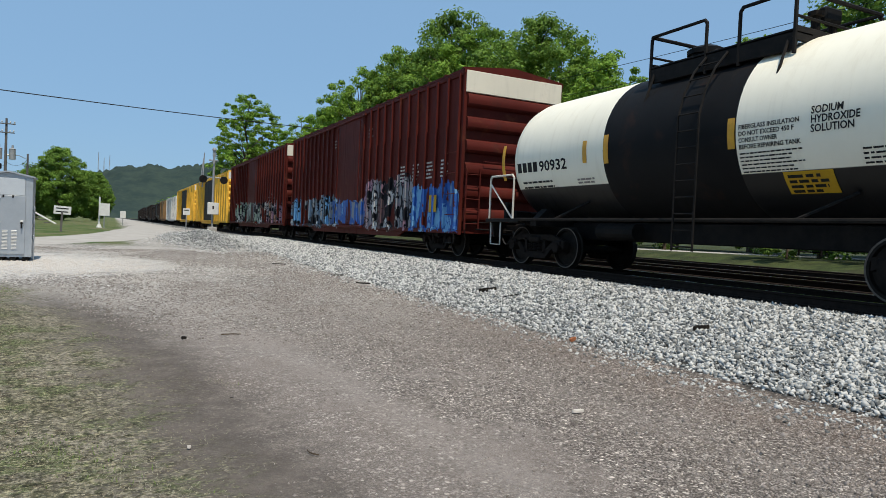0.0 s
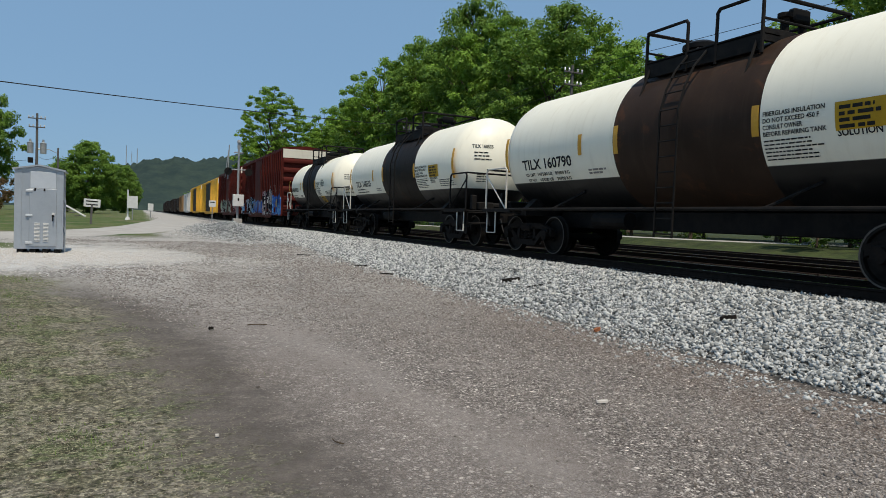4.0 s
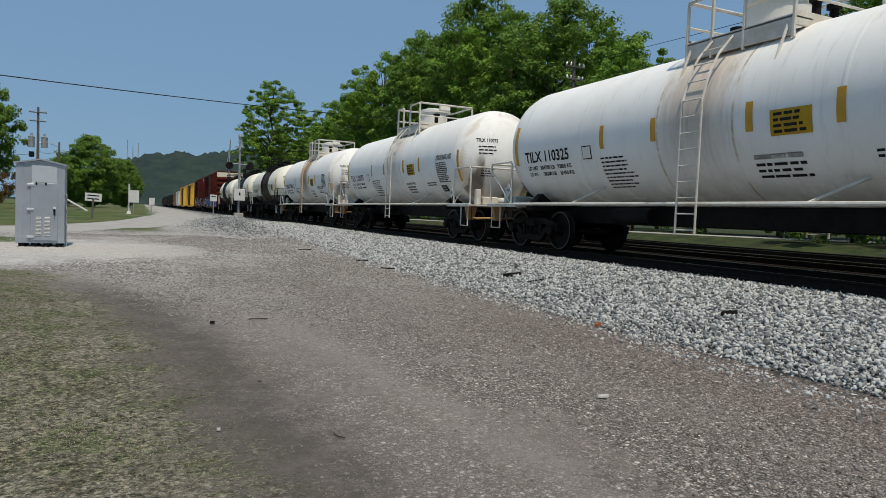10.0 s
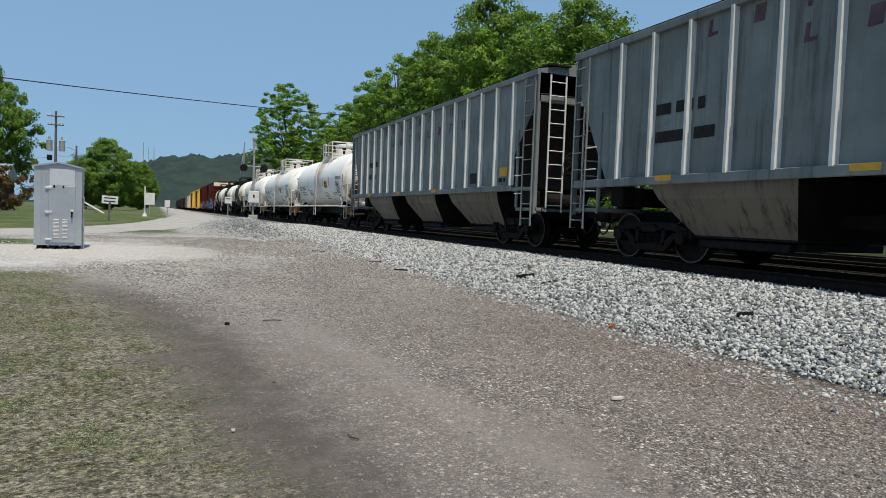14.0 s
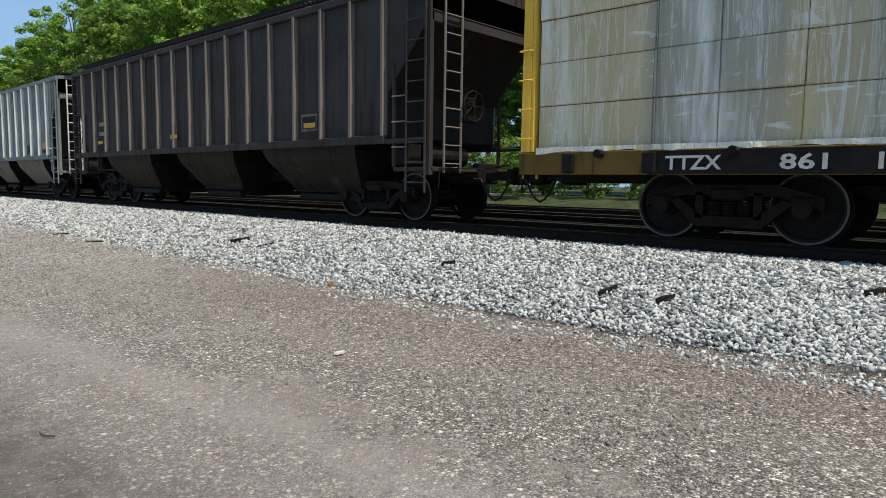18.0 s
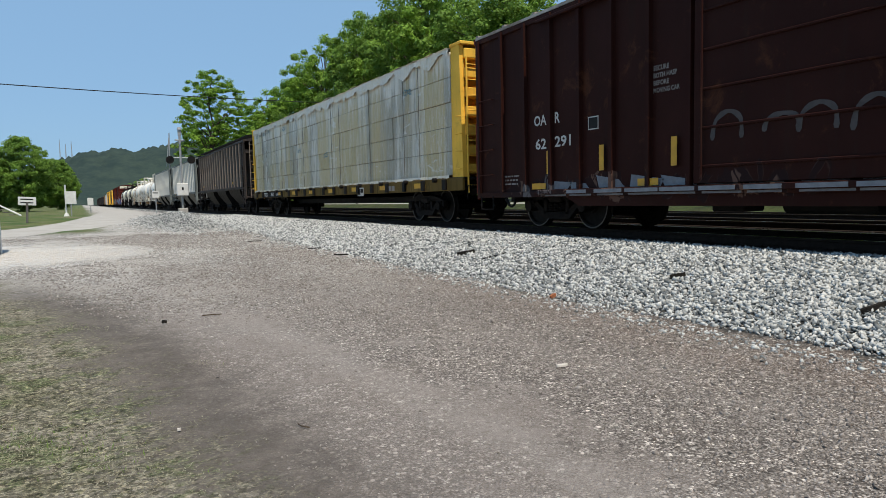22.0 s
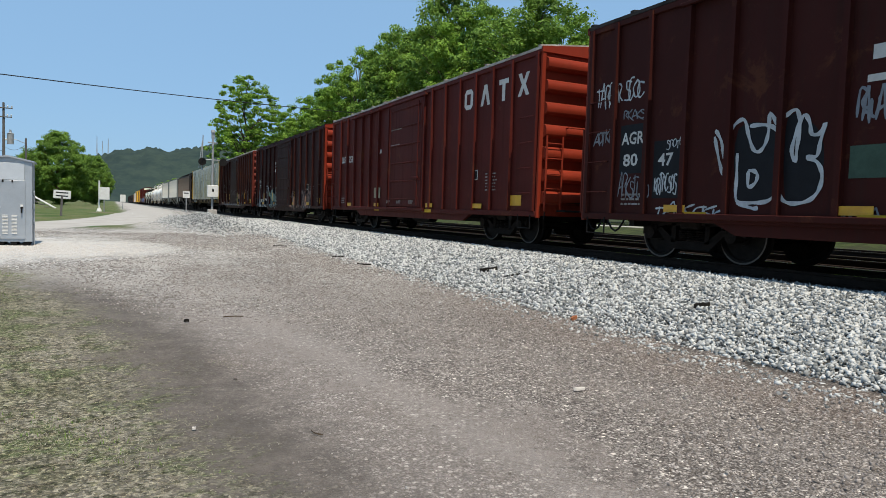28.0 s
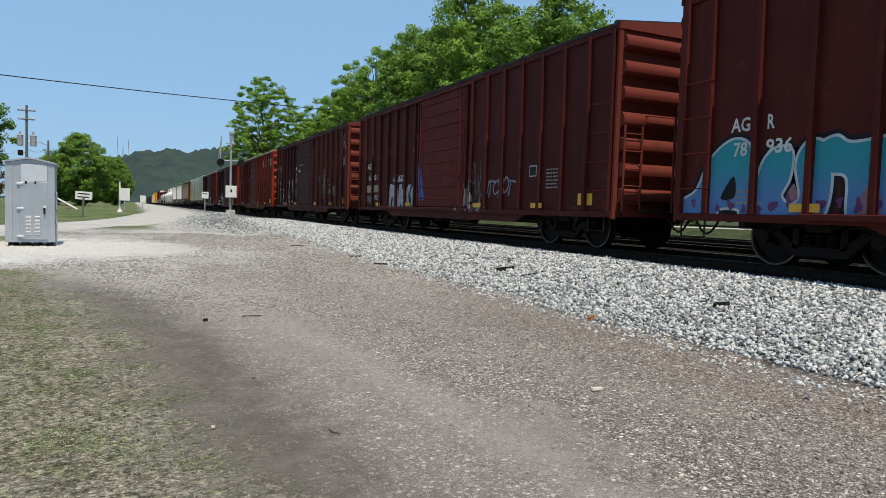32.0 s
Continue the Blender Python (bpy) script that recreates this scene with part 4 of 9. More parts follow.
def scatter_grass():
    r = np.random.RandomState(11)
    for k, n in enumerate((170000, 80000)):
        y = 1.2 + 14.6 * r.rand(n) ** 1.5
        xl = 0.537 + 0.0366 * y - 0.0133 * y * y
        edge = 0.25 * np.sin(y * 2.3) + 0.15 * np.sin(y * 5.1)
        x = xl + 0.55 + edge - 7.4 * r.rand(n)
        p = np.sin(x * 2.1 + np.sin(y * 1.7)) + np.sin(y * 2.9 + x) + 0.6 * np.sin(x * 5.7 + y * 3.1) + r.normal(size=n) * 0.7 - 2.6 * ramp(x - xl - edge, -1.3, 0.5) - 1.5 * ramp(1.8 - y, 0, 0.6)
        far = 1 + 0.05 * y
        if k == 0:
            keep = p > -0.6
            x, y, far = x[keep], y[keep], far[keep]
            n = len(x)
            blades("dead_grass", x, y, r.uniform(0.012, 0.034, n), r.uniform(0.003, 0.014, n), r.uniform(0.003, 0.0055, n) * far, 12, STRAW, "short straw-coloured dead grass of the lawn")
        else:
            keep = p > 0.55
            x, y, far = x[keep], y[keep], far[keep]
            n = len(x)
            blades("lawn_grass", x, y, r.uniform(0.006, 0.03, n), r.uniform(0.012, 0.035, n), r.uniform(0.004, 0.007, n) * far, 13, BLADE, "green tufts in the patchy lawn")


scatter_grass()


# ---- train: common parts ----
def wheelset_mesh():
    m = Mesh()
    for s in (-1, 1):
        prof = [(0.1, -0.09), (0.13, -0.09), (0.14, -0.03), (0.37, -0.015), (0.385, -0.065), (0.452, -0.065), (0.457, 0.03), (0.482, 0.05), (0.482, 0.07), (0.385, 0.07), (0.36, 0.02), (0.14, 0.03), (0.13, 0.07), (0.1, 0.07)]
        m.revolve([(r, s * (0.753 + 0.02) - s * a) for r, a in prof], axis=0, n=30)
        m.revolve([(0.425, s * (0.773 + 0.0655)), (0.452, s * (0.773 + 0.0655))], axis=0, n=30, slot=1)
        m.cyl((s * 0.7, 0, 0), (s * 1.12, 0, 0), 0.085, 12)
        for k in range(3):
            a = k * 2.1
            m.cyl((s * 1.12, 0.05 * math.cos(a), 0.05 * math.sin(a)), (s * 1.135, 0.05 * math.cos(a), 0.05 * math.sin(a)), 0.014, 6)
    m.cyl((-0.75, 0, 0), (0.75, 0, 0), 0.085, 12)
    return m.data("wheelset", [WHEEL_STEEL, RIM], 35)


def truck_mesh():
    m = Mesh()
    for s in (-1, 1):
        x0, x1 = sorted((s * 0.94, s * 1.06))
        # side frame as upper and lower members with an open middle
        m.prism([(-1.12, 0.42), (-1.12, 0.6), (-0.98, 0.64), (-0.6, 0.74), (0.6, 0.74), (0.98, 0.64), (1.12, 0.6), (1.12, 0.42), (0.98, 0.5), (0.6, 0.6), (-0.6, 0.6), (-0.98, 0.5)], 0, x0, x1)
        m.prism([(-0.78, 0.52), (-0.66, 0.56), (-0.34, 0.33), (0.34, 0.33), (0.66, 0.56), (0.78, 0.52), (0.42, 0.19), (-0.42, 0.19)], 0, x0, x1)
        m.box(x0, x1, -0.42, -0.32, 0.3, 0.64), m.box(x0, x1, 0.32, 0.42, 0.3, 0.64)
        for y in (-0.89, 0.89):
            m.cyl((s * 0.93, y, 0.457), (s * 1.13, y, 0.457), 0.115, 14)
            m.box(min(s * 0.92, s * 1.1), max(s * 0.92, s * 1.1), y - 0.14, y + 0.14, 0.5, 0.6, 0.02)
        for y in (-0.19, 0.0, 0.19):
            for k in range(5):
                m.revolve([(0.075, 0.345 + k * 0.036), (0.092, 0.36 + k * 0.036), (0.075, 0.375 + k * 0.036)], (s * 1.0, y, 0), 2, 10)
    m.box(-1.1, 1.1, -0.22, 0.22, 0.54, 0.7, 0.03)
    m.cyl((0, 0, 0.7), (0, 0, 0.82), 0.2, 14)
    for y in (-0.42, 0.42):
        m.box(-0.8, 0.8, y - 0.05, y + 0.05, 0.34, 0.44, 0.01)
        for s in (-1, 1):
            e = 0.1 if y > 0 else -0.1
            m.box(s * 0.753 - 0.05, s * 0.753 + 0.05, min(y, y + e), max(y, y + e), 0.32, 0.52, 0.01)
    return m.data("truck", TRUCK_STEEL, 35)


WHEELSET, TRUCK = wheelset_mesh(), truck_mesh()


def trucks(car, centre, base=0.89):
    for y in (-centre, centre):
        t = part("truck", TRUCK, None, car, "cast steel truck with coil springs")
        t.matrix_basis = pose(0, y, 0)
        for w in (-base, base):
            s = part("wheelset", WHEELSET, None, t, "steel wheels with bright treads")
            s.matrix_basis = pose(0, w, 0.457)


def couplers(car, reach, end, mat=None):
    """Draft gear, knuckles, hoses and uncoupling levers out to the coupling line."""
    for s in (-1, 1):
        m = Mesh()
        a, b = sorted((s * (end - 0.5), s * (reach - 0.18)))
        m.box(-0.09, 0.09, a, b, 0.78, 0.95, 0.02)
        a, b = sorted((s * (reach - 0.26), s * (reach + 0.06)))
        m.box(-0.2 if s > 0 else -0.02, 0.02 if s > 0 else 0.2, a, b, 0.7, 1.02, 0.05)
        m.box(-0.14, 0.14, min(s * (reach - 0.28), s * (reach - 0.1)), max(s * (reach - 0.28), s * (reach - 0.1)), 0.72, 1.0, 0.05)
        m.box(-0.3, 0.3, min(s * (end - 0.15), s * (end + 0.02)), max(s * (end - 0.15), s * (end + 0.02)), 0.72, 1.1, 0.02)
        part("coupler", m, mat or TRUCK_STEEL, car, "rusty knuckle coupler")
        h = Mesh()
        pts = [(-0.35, s * (end - 0.05), 0.8)] + [(-0.33, s * (end + 0.1 + (reach - end - 0.1) * k / 6), 0.8 - 0.38 * math.sin(math.pi * k / 6)) for k in range(7)]
        h.tube(pts, 0.022, 6)
        part("air_hose", h, CABLE, car, "black rubber brake hose")
        l = Mesh().tube([(-1.4, s * (end + 0.02), 0.62), (-1.4, s * (end + 0.05), 0.98), (-0.25, s * (end + 0.12), 1.0), (-0.1, s * (reach - 0.2), 1.05)], 0.014, 5)
        part("uncoupling_lever", l, FRAME_BLACK, car)


def side_ladder(car, x, y, z0, z1, width, mat, rungs=4, name="grab_iron"):
    """Rungs standing off a side wall."""
    s = -1 if x < 0 else 1
    rung = Mesh().tube([(x, y - width / 2, 0), (x + s * 0.07, y - width / 2, 0), (x + s * 0.07, y + width / 2, 0), (x, y + width / 2, 0)], 0.011, 5).data(name, mat)
    for k in range(rungs):
        part(name, rung, None, car).matrix_basis = pose(0, 0, z0 + (z1 - z0) * k / max(1, rungs - 1))


def frame_ladder(car, p, q, width, axis, mat, rungs):
    """A ladder with two stiles from p up to q; the rungs run along the given axis."""
    m = Mesh()
    p, q = Vector(p), Vector(q)
    w = Vector((width / 2, 0, 0)) if axis == 0 else Vector((0, width / 2, 0))
    for s in (-1, 1):
        m.cyl(p + w * s, q + w * s, 0.024, 6)
    for k in range(rungs):
        c = p.lerp(q, (k + 0.5) / rungs)
        m.cyl(c - w, c + w, 0.014, 5)
    return part("ladder", m, mat, car)


def brake_wheel(car, x, y, z, mat):
    s = -1 if y < 0 else 1
    m = Mesh()
    n = 18
    ring = [(x + 0.27 * math.cos(2 * math.pi * k / n), y + s * 0.12, z + 0.27 * math.sin(2 * math.pi * k / n)) for k in range(n + 1)]
    m.tube(ring, 0.016, 5)
    for k in range(5):
        a = 2 * math.pi * k / 5
        m.cyl((x, y + s * 0.1, z), (x + 0.27 * math.cos(a), y + s * 0.12, z + 0.27 * math.sin(a)), 0.012, 5)
    m.cyl((x, y - s * 0.05, z), (x, y + s * 0.13, z), 0.035, 8)
    m.box(x - 0.16, x + 0.16, min(y - s * 0.05, y + s * 0.07), max(y - s * 0.05, y + s * 0.07), z - 0.3, z + 0.16, 0.04)
    part("brake_wheel", m, mat, car, "hand brake wheel and gear box")


# ---- sprayed writing ----
def spray(name, c):
    return surface(name, c, tint(c, 0.7), 6.0, 0.6)


SP_WHITE, SP_BLUE, SP_TEAL = spray("spray_white", (0.55, 0.56, 0.56)), spray("spray_blue", (0.05, 0.13, 0.36)), spray("spray_teal", (0.045, 0.2, 0.26))
SP_BLACK, SP_PINK, SP_GREY = spray("spray_black", (0.012, 0.012, 0.014)), spray("spray_pink", (0.3, 0.16, 0.18)), spray("spray_grey", (0.24, 0.25, 0.27))
SP_GREEN, SP_YELLOW, SP_SKY = spray("spray_pale_green", (0.25, 0.33, 0.27)), spray("spray_mustard", (0.34, 0.27, 0.09)), spray("spray_sky", (0.2, 0.38, 0.55))
SP_FADED = spray("spray_faded_grey", (0.1, 0.085, 0.08))
SP_SILVER = spray("spray_silver", (0.42, 0.43, 0.44))
SP_TAN, SP_PURPLE = spray("spray_tan", (0.27, 0.17, 0.13)), spray("spray_violet", (0.14, 0.05, 0.14))


def piece_material():
    """Sprayed fill that runs from teal at the top to blue at the foot."""
    g = Nodes("sprayed_teal_to_blue", 0.6)
    z = g.xyz()[2]
    col = g.mix(g.step(g.math("ADD", z, g.math("MULTIPLY", g.noise(3.0, 4), 0.3)), 1.1, 1.75), (0.1, 0.2, 0.4), (0.03, 0.27, 0.3))
    g.color(g.mix(g.math("MULTIPLY", g.noise(14.0, 5, 0.7), 0.3), col, (0.02, 0.06, 0.1)))
    return g.mat


SP_PIECE = piece_material()


def smooth_loop(c, n=6):
    """A closed curve through the points."""
    out = []
    for i in range(len(c)):
        p0, p1, p2, p3 = c[i - 1], c[i], c[(i + 1) % len(c)], c[(i + 2) % len(c)]
        for s in range(n):
            t = s / n
            out.append(tuple(0.5 * (2 * p1[a] + (p2[a] - p0[a]) * t + (2 * p0[a] - 5 * p1[a] + 4 * p2[a] - p3[a]) * t * t + (3 * p1[a] - p0[a] - 3 * p2[a] + p3[a]) * t ** 3) for a in (0, 1)))
    return out


def grown(loop, by):
    out = []
    n = len(loop)
    area = sum(loop[i - 1][0] * loop[i][1] - loop[i][0] * loop[i - 1][1] for i in range(n))
    s = 1 if area > 0 else -1
    for i in range(n):
        (a0, b0), (a1, b1) = loop[i - 1], loop[(i + 1) % n]
        d = math.hypot(a1 - a0, b1 - b0) or 1
        out.append((loop[i][0] + s * (b1 - b0) / d * by, loop[i][1] - s * (a1 - a0) / d * by))
    return out


def blob(put, cy, cz, ry, rz, rnd, d, points=18, wild=0.28):
    ph = [rnd.uniform(0, 6.28) for _ in range(3)]
    am = [rnd.uniform(0.3, 1.0) * wild for _ in range(3)]
    v = []
    for k in range(points):
        a = 2 * math.pi * k / points
        r = 1 + am[0] * math.sin(2 * a + ph[0]) + am[1] * math.sin(3 * a + ph[1]) + am[2] * 0.7 * math.sin(5 * a + ph[2])
        v.append(put(cy + ry * r * math.cos(a), cz + rz * r * math.sin(a), d))
    return v


def stroke_faces(put, pts, width, d):
    """One sprayed line through the points."""
    n = len(pts)
    path = []
    for i in range(n - 1):
        p0, p1, p2, p3 = pts[max(i - 1, 0)], pts[i], pts[i + 1], pts[min(i + 2, n - 1)]
        path += [tuple(0.5 * (2 * p1[a] + (p2[a] - p0[a]) * t + (2 * p0[a] - 5 * p1[a] + 4 * p2[a] - p3[a]) * t * t + (3 * p1[a] - p0[a] - 3 * p2[a] + p3[a]) * t ** 3) for a in (0, 1)) for t in (0, 0.25, 0.5, 0.75)]
    path.append(pts[-1])
    v = []
    for i, (a, b) in enumerate(path):
        (a0, b0), (a1, b1) = path[max(i - 1, 0)], path[min(i + 1, len(path) - 1)]
        k = math.hypot(a1 - a0, b1 - b0) or 1
        w = width * (0.5 + 0.12 * math.sin(i * 1.3)) * (0.6 if i in (0, len(path) - 1) else 1)
        v += [put(a - (b1 - b0) / k * w, b + (a1 - a0) / k * w, d + 0.00003 * i), put(a + (b1 - b0) / k * w, b - (a1 - a0) / k * w, d + 0.00003 * i)]
    return v, [(2 * i, 2 * i + 1, 2 * i + 3, 2 * i + 2) for i in range(len(path) - 1)]


def stroke(car, put, pts, mat, width=0.05, d=0.009, label="sprayed stroke"):
    m = Mesh()
    m.add(*stroke_faces(put, pts, width, d))
    return part("sprayed_stroke", m, mat, car, label)


def sprayed_shape(car, put, pts, mat, d, label, grow=0.0, soft=0):
    """A filled sprayed shape."""
    loop = smooth_loop(pts, soft) if soft else list(pts)
    loop = grown(loop, grow) if grow else loop
    m = Mesh()
    m.add([put(u, max(v, 0.672), d) for u, v in loop], [tuple(range(len(loop)))])
    return part("sprayed_letter", m, mat, car, label)


# loose shapes of a tag, in a unit box, each of one or two strokes
LOOSE = (
    (((0.1, 0.0), (0.2, 0.95), (0.75, 0.8), (0.45, 0.45), (0.9, 0.05)),),
    (((0.8, 0.9), (0.25, 0.85), (0.1, 0.35), (0.4, 0.05), (0.85, 0.3)),),
    (((0.3, 1.0), (0.35, 0.5), (0.25, -0.1)), ((0.0, 0.85), (0.5, 0.92), (1.0, 0.8))),
    (((0.85, 0.85), (0.3, 0.95), (0.3, 0.6), (0.75, 0.45), (0.6, 0.05), (0.05, 0.1)),),
    (((0.1, 0.9), (0.2, 0.2), (0.5, 0.05), (0.75, 0.3), (0.8, 1.0)),),
    (((0.0, 0.0), (0.4, 1.05), (0.55, 0.9), (0.85, -0.05)), ((0.1, 0.35), (0.8, 0.45))),
    (((0.5, 0.95), (0.1, 0.6), (0.35, 0.1), (0.8, 0.35), (0.65, 0.85), (0.4, 0.9)),),
    (((0.1, 0.95), (0.12, 0.1)), ((0.75, 1.0), (0.15, 0.5), (0.9, 0.0))),
)


def scrawl(car, put, y0, z0, w, h, mat, seed, strokes=5, width=0.026):
    """A quick sprayed tag of separate loose shapes, leaning and uneven."""
    rnd = random.Random(seed)
    m = Mesh()
    step, lean, rise = w / strokes, rnd.uniform(-0.1, 0.25), rnd.uniform(-0.15, 0.15)
    for k in range(strokes):
        big, wide = rnd.uniform(0.6, 1.05), rnd.uniform(1.3, 2.1)
        base = z0 + h * (rnd.uniform(0.0, 0.18) + rise * k / strokes)
        for line in rnd.choice(LOOSE):
            pts = [(y0 - step * (k + a * wide + lean * b) + rnd.uniform(-0.05, 0.05) * step, base + h * b * big + rnd.uniform(-0.05, 0.05) * h) for a, b in line]
            m.add(*stroke_faces(put, pts, width, 0.0085 + 0.0001 * (seed % 9) + 0.0006 * (k % 3)))
    part("sprayed_tag", m, mat, car, "scrawled spray tag")


# ---- box car ----
def boxcar(label, L, H, mat, end_mat=None, door_mat=None, door=(-1.6, 1.6), posts=0.98, reach=None, cap=None, skirt=True, ribs=7, roof_mat=None, door_ribs=6, tall_post=True, ladders=True, post_at=None, name="boxcar"):
    car = thing(name, label, "box car", group="freight cars of the train")
    W, zb = 1.56, 0.68
    end_mat, door_mat = end_mat or mat, door_mat or mat
    reach = reach or L / 2 + 0.84
    part("body", Mesh().box(-W, W, -L / 2, L / 2, zb, H - 0.02, 0.012), mat, car)
    # roof of cross-ribbed panels
    r = Mesh()
    e, top = 0.05, 0.2
    r.prism([(-W - e, H - 0.03), (-W - e, H + 0.03), (0, H + top), (W + e, H + 0.03), (W + e, H - 0.03)], 1, -L / 2 - 0.04, L / 2 + 0.04)
    part("roof", r, roof_mat or mat, car)
    n = int(L / 1.1)
    seam = Mesh().prism([(-W - e, H + 0.032), (-W - e, H + 0.07), (0, H + top + 0.05), (W + e, H + 0.07), (W + e, H + 0.032), (0, H + top + 0.004)], 1, -0.05, 0.05).data("roof_seam", roof_mat or mat)
    for k in range(n + 1):
        part("roof_seam", seam, None, car).matrix_basis = pose(0, -L / 2 + 0.06 + (L - 0.12) * k / n, 0)
    # side posts
    post = Mesh()
    post.prism([(-0.05, 0.0), (-0.042, 0.085), (0.042, 0.085), (0.05, 0.0)], 2, zb + 0.1, H - 0.07)
    for i, (a, b, c) in enumerate(post.v):
        post.v[i] = (-W - b, a, c)
    short = Mesh()
    short.v = [(a, b, min(c, H - 0.75)) for a, b, c in post.v]
    short.f, short.m = post.f, post.m
    def shifted(m, y):
        q = Mesh()
        q.v, q.f, q.m = [(i, j + y, k) for i, j, k in m.v], m.f, m.m
        return q
    back = post.data("side_post", mat)
    m = max(1, round(((L / 2 - 0.12) - door[1]) / posts))
    m2 = max(1, round(((L / 2 - 0.12) + door[0]) / posts))
    ys = [door[1] + 0.12 + (L / 2 - 0.18 - door[1] - 0.12) * k / m for k in range(m + 1)] + [door[0] - 0.12 - (L / 2 - 0.18 + door[0] - 0.12) * k / m2 for k in range(m2 + 1)]
    if post_at:
        n = int((L / 2 - post_at[0] - door[1] - 0.2) / post_at[1]) + 1
        ys = [door[1] + 0.1, door[0] - 0.1, L / 2 - 0.1, 0.1 - L / 2] + [s * (L / 2 - post_at[0] - post_at[1] * k) for s in (1, -1) for k in range(n)]
    for k, y in enumerate(ys):
        part("side_post", shifted(short if tall_post and not post_at and k % 3 == 2 else post, y), mat, car)
        part("side_post", back, None, car).matrix_basis = pose(0, y, 0, 0, 0, 180)
    # sills
    for sx in (-1, 1):
        a, b = sorted((sx * W, sx * (W + 0.05)))
        part("side_sill", Mesh().box(a, b, -L / 2, L / 2, zb - 0.02, zb + 0.1, 0.008), mat, car)
        part("top_chord", Mesh().box(a, b, -L / 2, L / 2, H - 0.14, H - 0.035, 0.008), mat, car)
        if skirt:
            a, b = sorted((sx * (W - 0.1), sx * (W - 0.02)))
            part("side_skirt", Mesh().prism([(-L * 0.3, zb), (-L * 0.27, zb - 0.2), (L * 0.27, zb - 0.2), (L * 0.3, zb)], 0, a, b), mat, car)
    # doors
    for sx in (-1, 1):
        a, b = sorted((sx * (W + 0.01), sx * (W + 0.075)))
        dr = part("door", Mesh().box(a, b, door[0], door[1], zb + 0.14, H - 0.2, 0.01), door_mat, car, "ribbed sliding door")
        a2, b2 = sorted((sx * (W + 0.07), sx * (W + 0.11)))
        for k in range(door_ribs):
            z = zb + 0.4 + (H - zb - 0.8) * k / max(1, door_ribs - 1)
            part("door_rib", Mesh().box(a2, b2, door[0] + 0.12, door[1] - 0.12, z - 0.018, z + 0.018, 0.008), door_mat, dr)
        a, b = sorted((sx * (W + 0.05), sx * (W + 0.13)))
        for z0, z1 in ((zb + 0.03, zb + 0.12), (H - 0.2, H - 0.14)):
            part("door_track", Mesh().box(a, b, door[0] - 0.3, door[1] + (L / 2 - door[1]) * 0.62, z0, z1, 0.01), mat, car)
        for yy in (door[0] + 0.18, door[1] - 0.18):
            part("lock_rod", Mesh().cyl((sx * (W + 0.12), yy, zb + 0.2), (sx * (W + 0.12), yy, H - 0.3), 0.018, 6), door_mat, dr)
        part("door_latch", Mesh().box(min(sx * (W + 0.1), sx * (W + 0.16)), max(sx * (W + 0.1), sx * (W + 0.16)), door[0] + 0.1, door[0] + 0.5, zb + 1.0, zb + 1.07, 0.01), door_mat, dr)
    # ends with horizontal corrugations
    for sy in (-1, 1):
        prof = [(0.0, zb)]
        zt = H - 0.05
        top_flat = 0.55 if cap else 0.12
        pitch = (zt - top_flat - zb - 0.08) / ribs
        for k in range(ribs):
            z0 = zb + 0.08 + pitch * k
            prof += [(0.0, z0 + pitch * 0.36), (0.11, z0 + pitch * 0.42), (0.15, z0 + pitch * 0.5), (0.165, z0 + pitch * 0.62), (0.155, z0 + pitch * 0.76), (0.12, z0 + pitch * 0.88), (0.06, z0 + pitch * 0.95), (0.0, z0 + pitch * 0.98)]
        prof += [(0.0, zt - top_flat + 0.02), (0.0, zt), (-0.05, zt), (-0.05, zb)]
        m = Mesh()
        m.prism([(sy * (L / 2 + 0.012 + a), z) for a, z in prof], 0, -W + 0.06, W - 0.06)
        part("end_panel", m, end_mat, car, "corrugated steel end", 25)
        c = Mesh()
        for sx in (-1, 1):
            a, b = sorted((sx * (W - 0.07), sx * (W + 0.03)))
            c.box(a, b, min(sy * (L / 2 - 0.02), sy * (L / 2 + 0.06)), max(sy * (L / 2 - 0.02), sy * (L / 2 + 0.06)), zb - 0.05, H, 0.012)
        c.prism([(-W - e, H - 0.1), (-W - e, H + 0.02), (0, H + top), (W + e, H + 0.02), (W + e, H - 0.1)], 1, *sorted((sy * (L / 2 + 0.015), sy * (L / 2 + 0.075))))
        part("end_frame", c, end_mat, car)
        if cap:
            c = Mesh().box(-W + 0.01, W - 0.01, *sorted((sy * (L / 2 + 0.015), sy * (L / 2 + 0.095))), H - 0.6, H - 0.02, 0.01)
            part("end_cap", c, cap, car, "cream painted top band of the end")
        p = Mesh()
        p.box(-1.1, 1.1, *sorted((sy * (L / 2 + 0.1), sy * (L / 2 + 0.4))), zb + 0.1, zb + 0.14, 0.01)
        part("crossover_step", p, FRAME_BLACK, car)
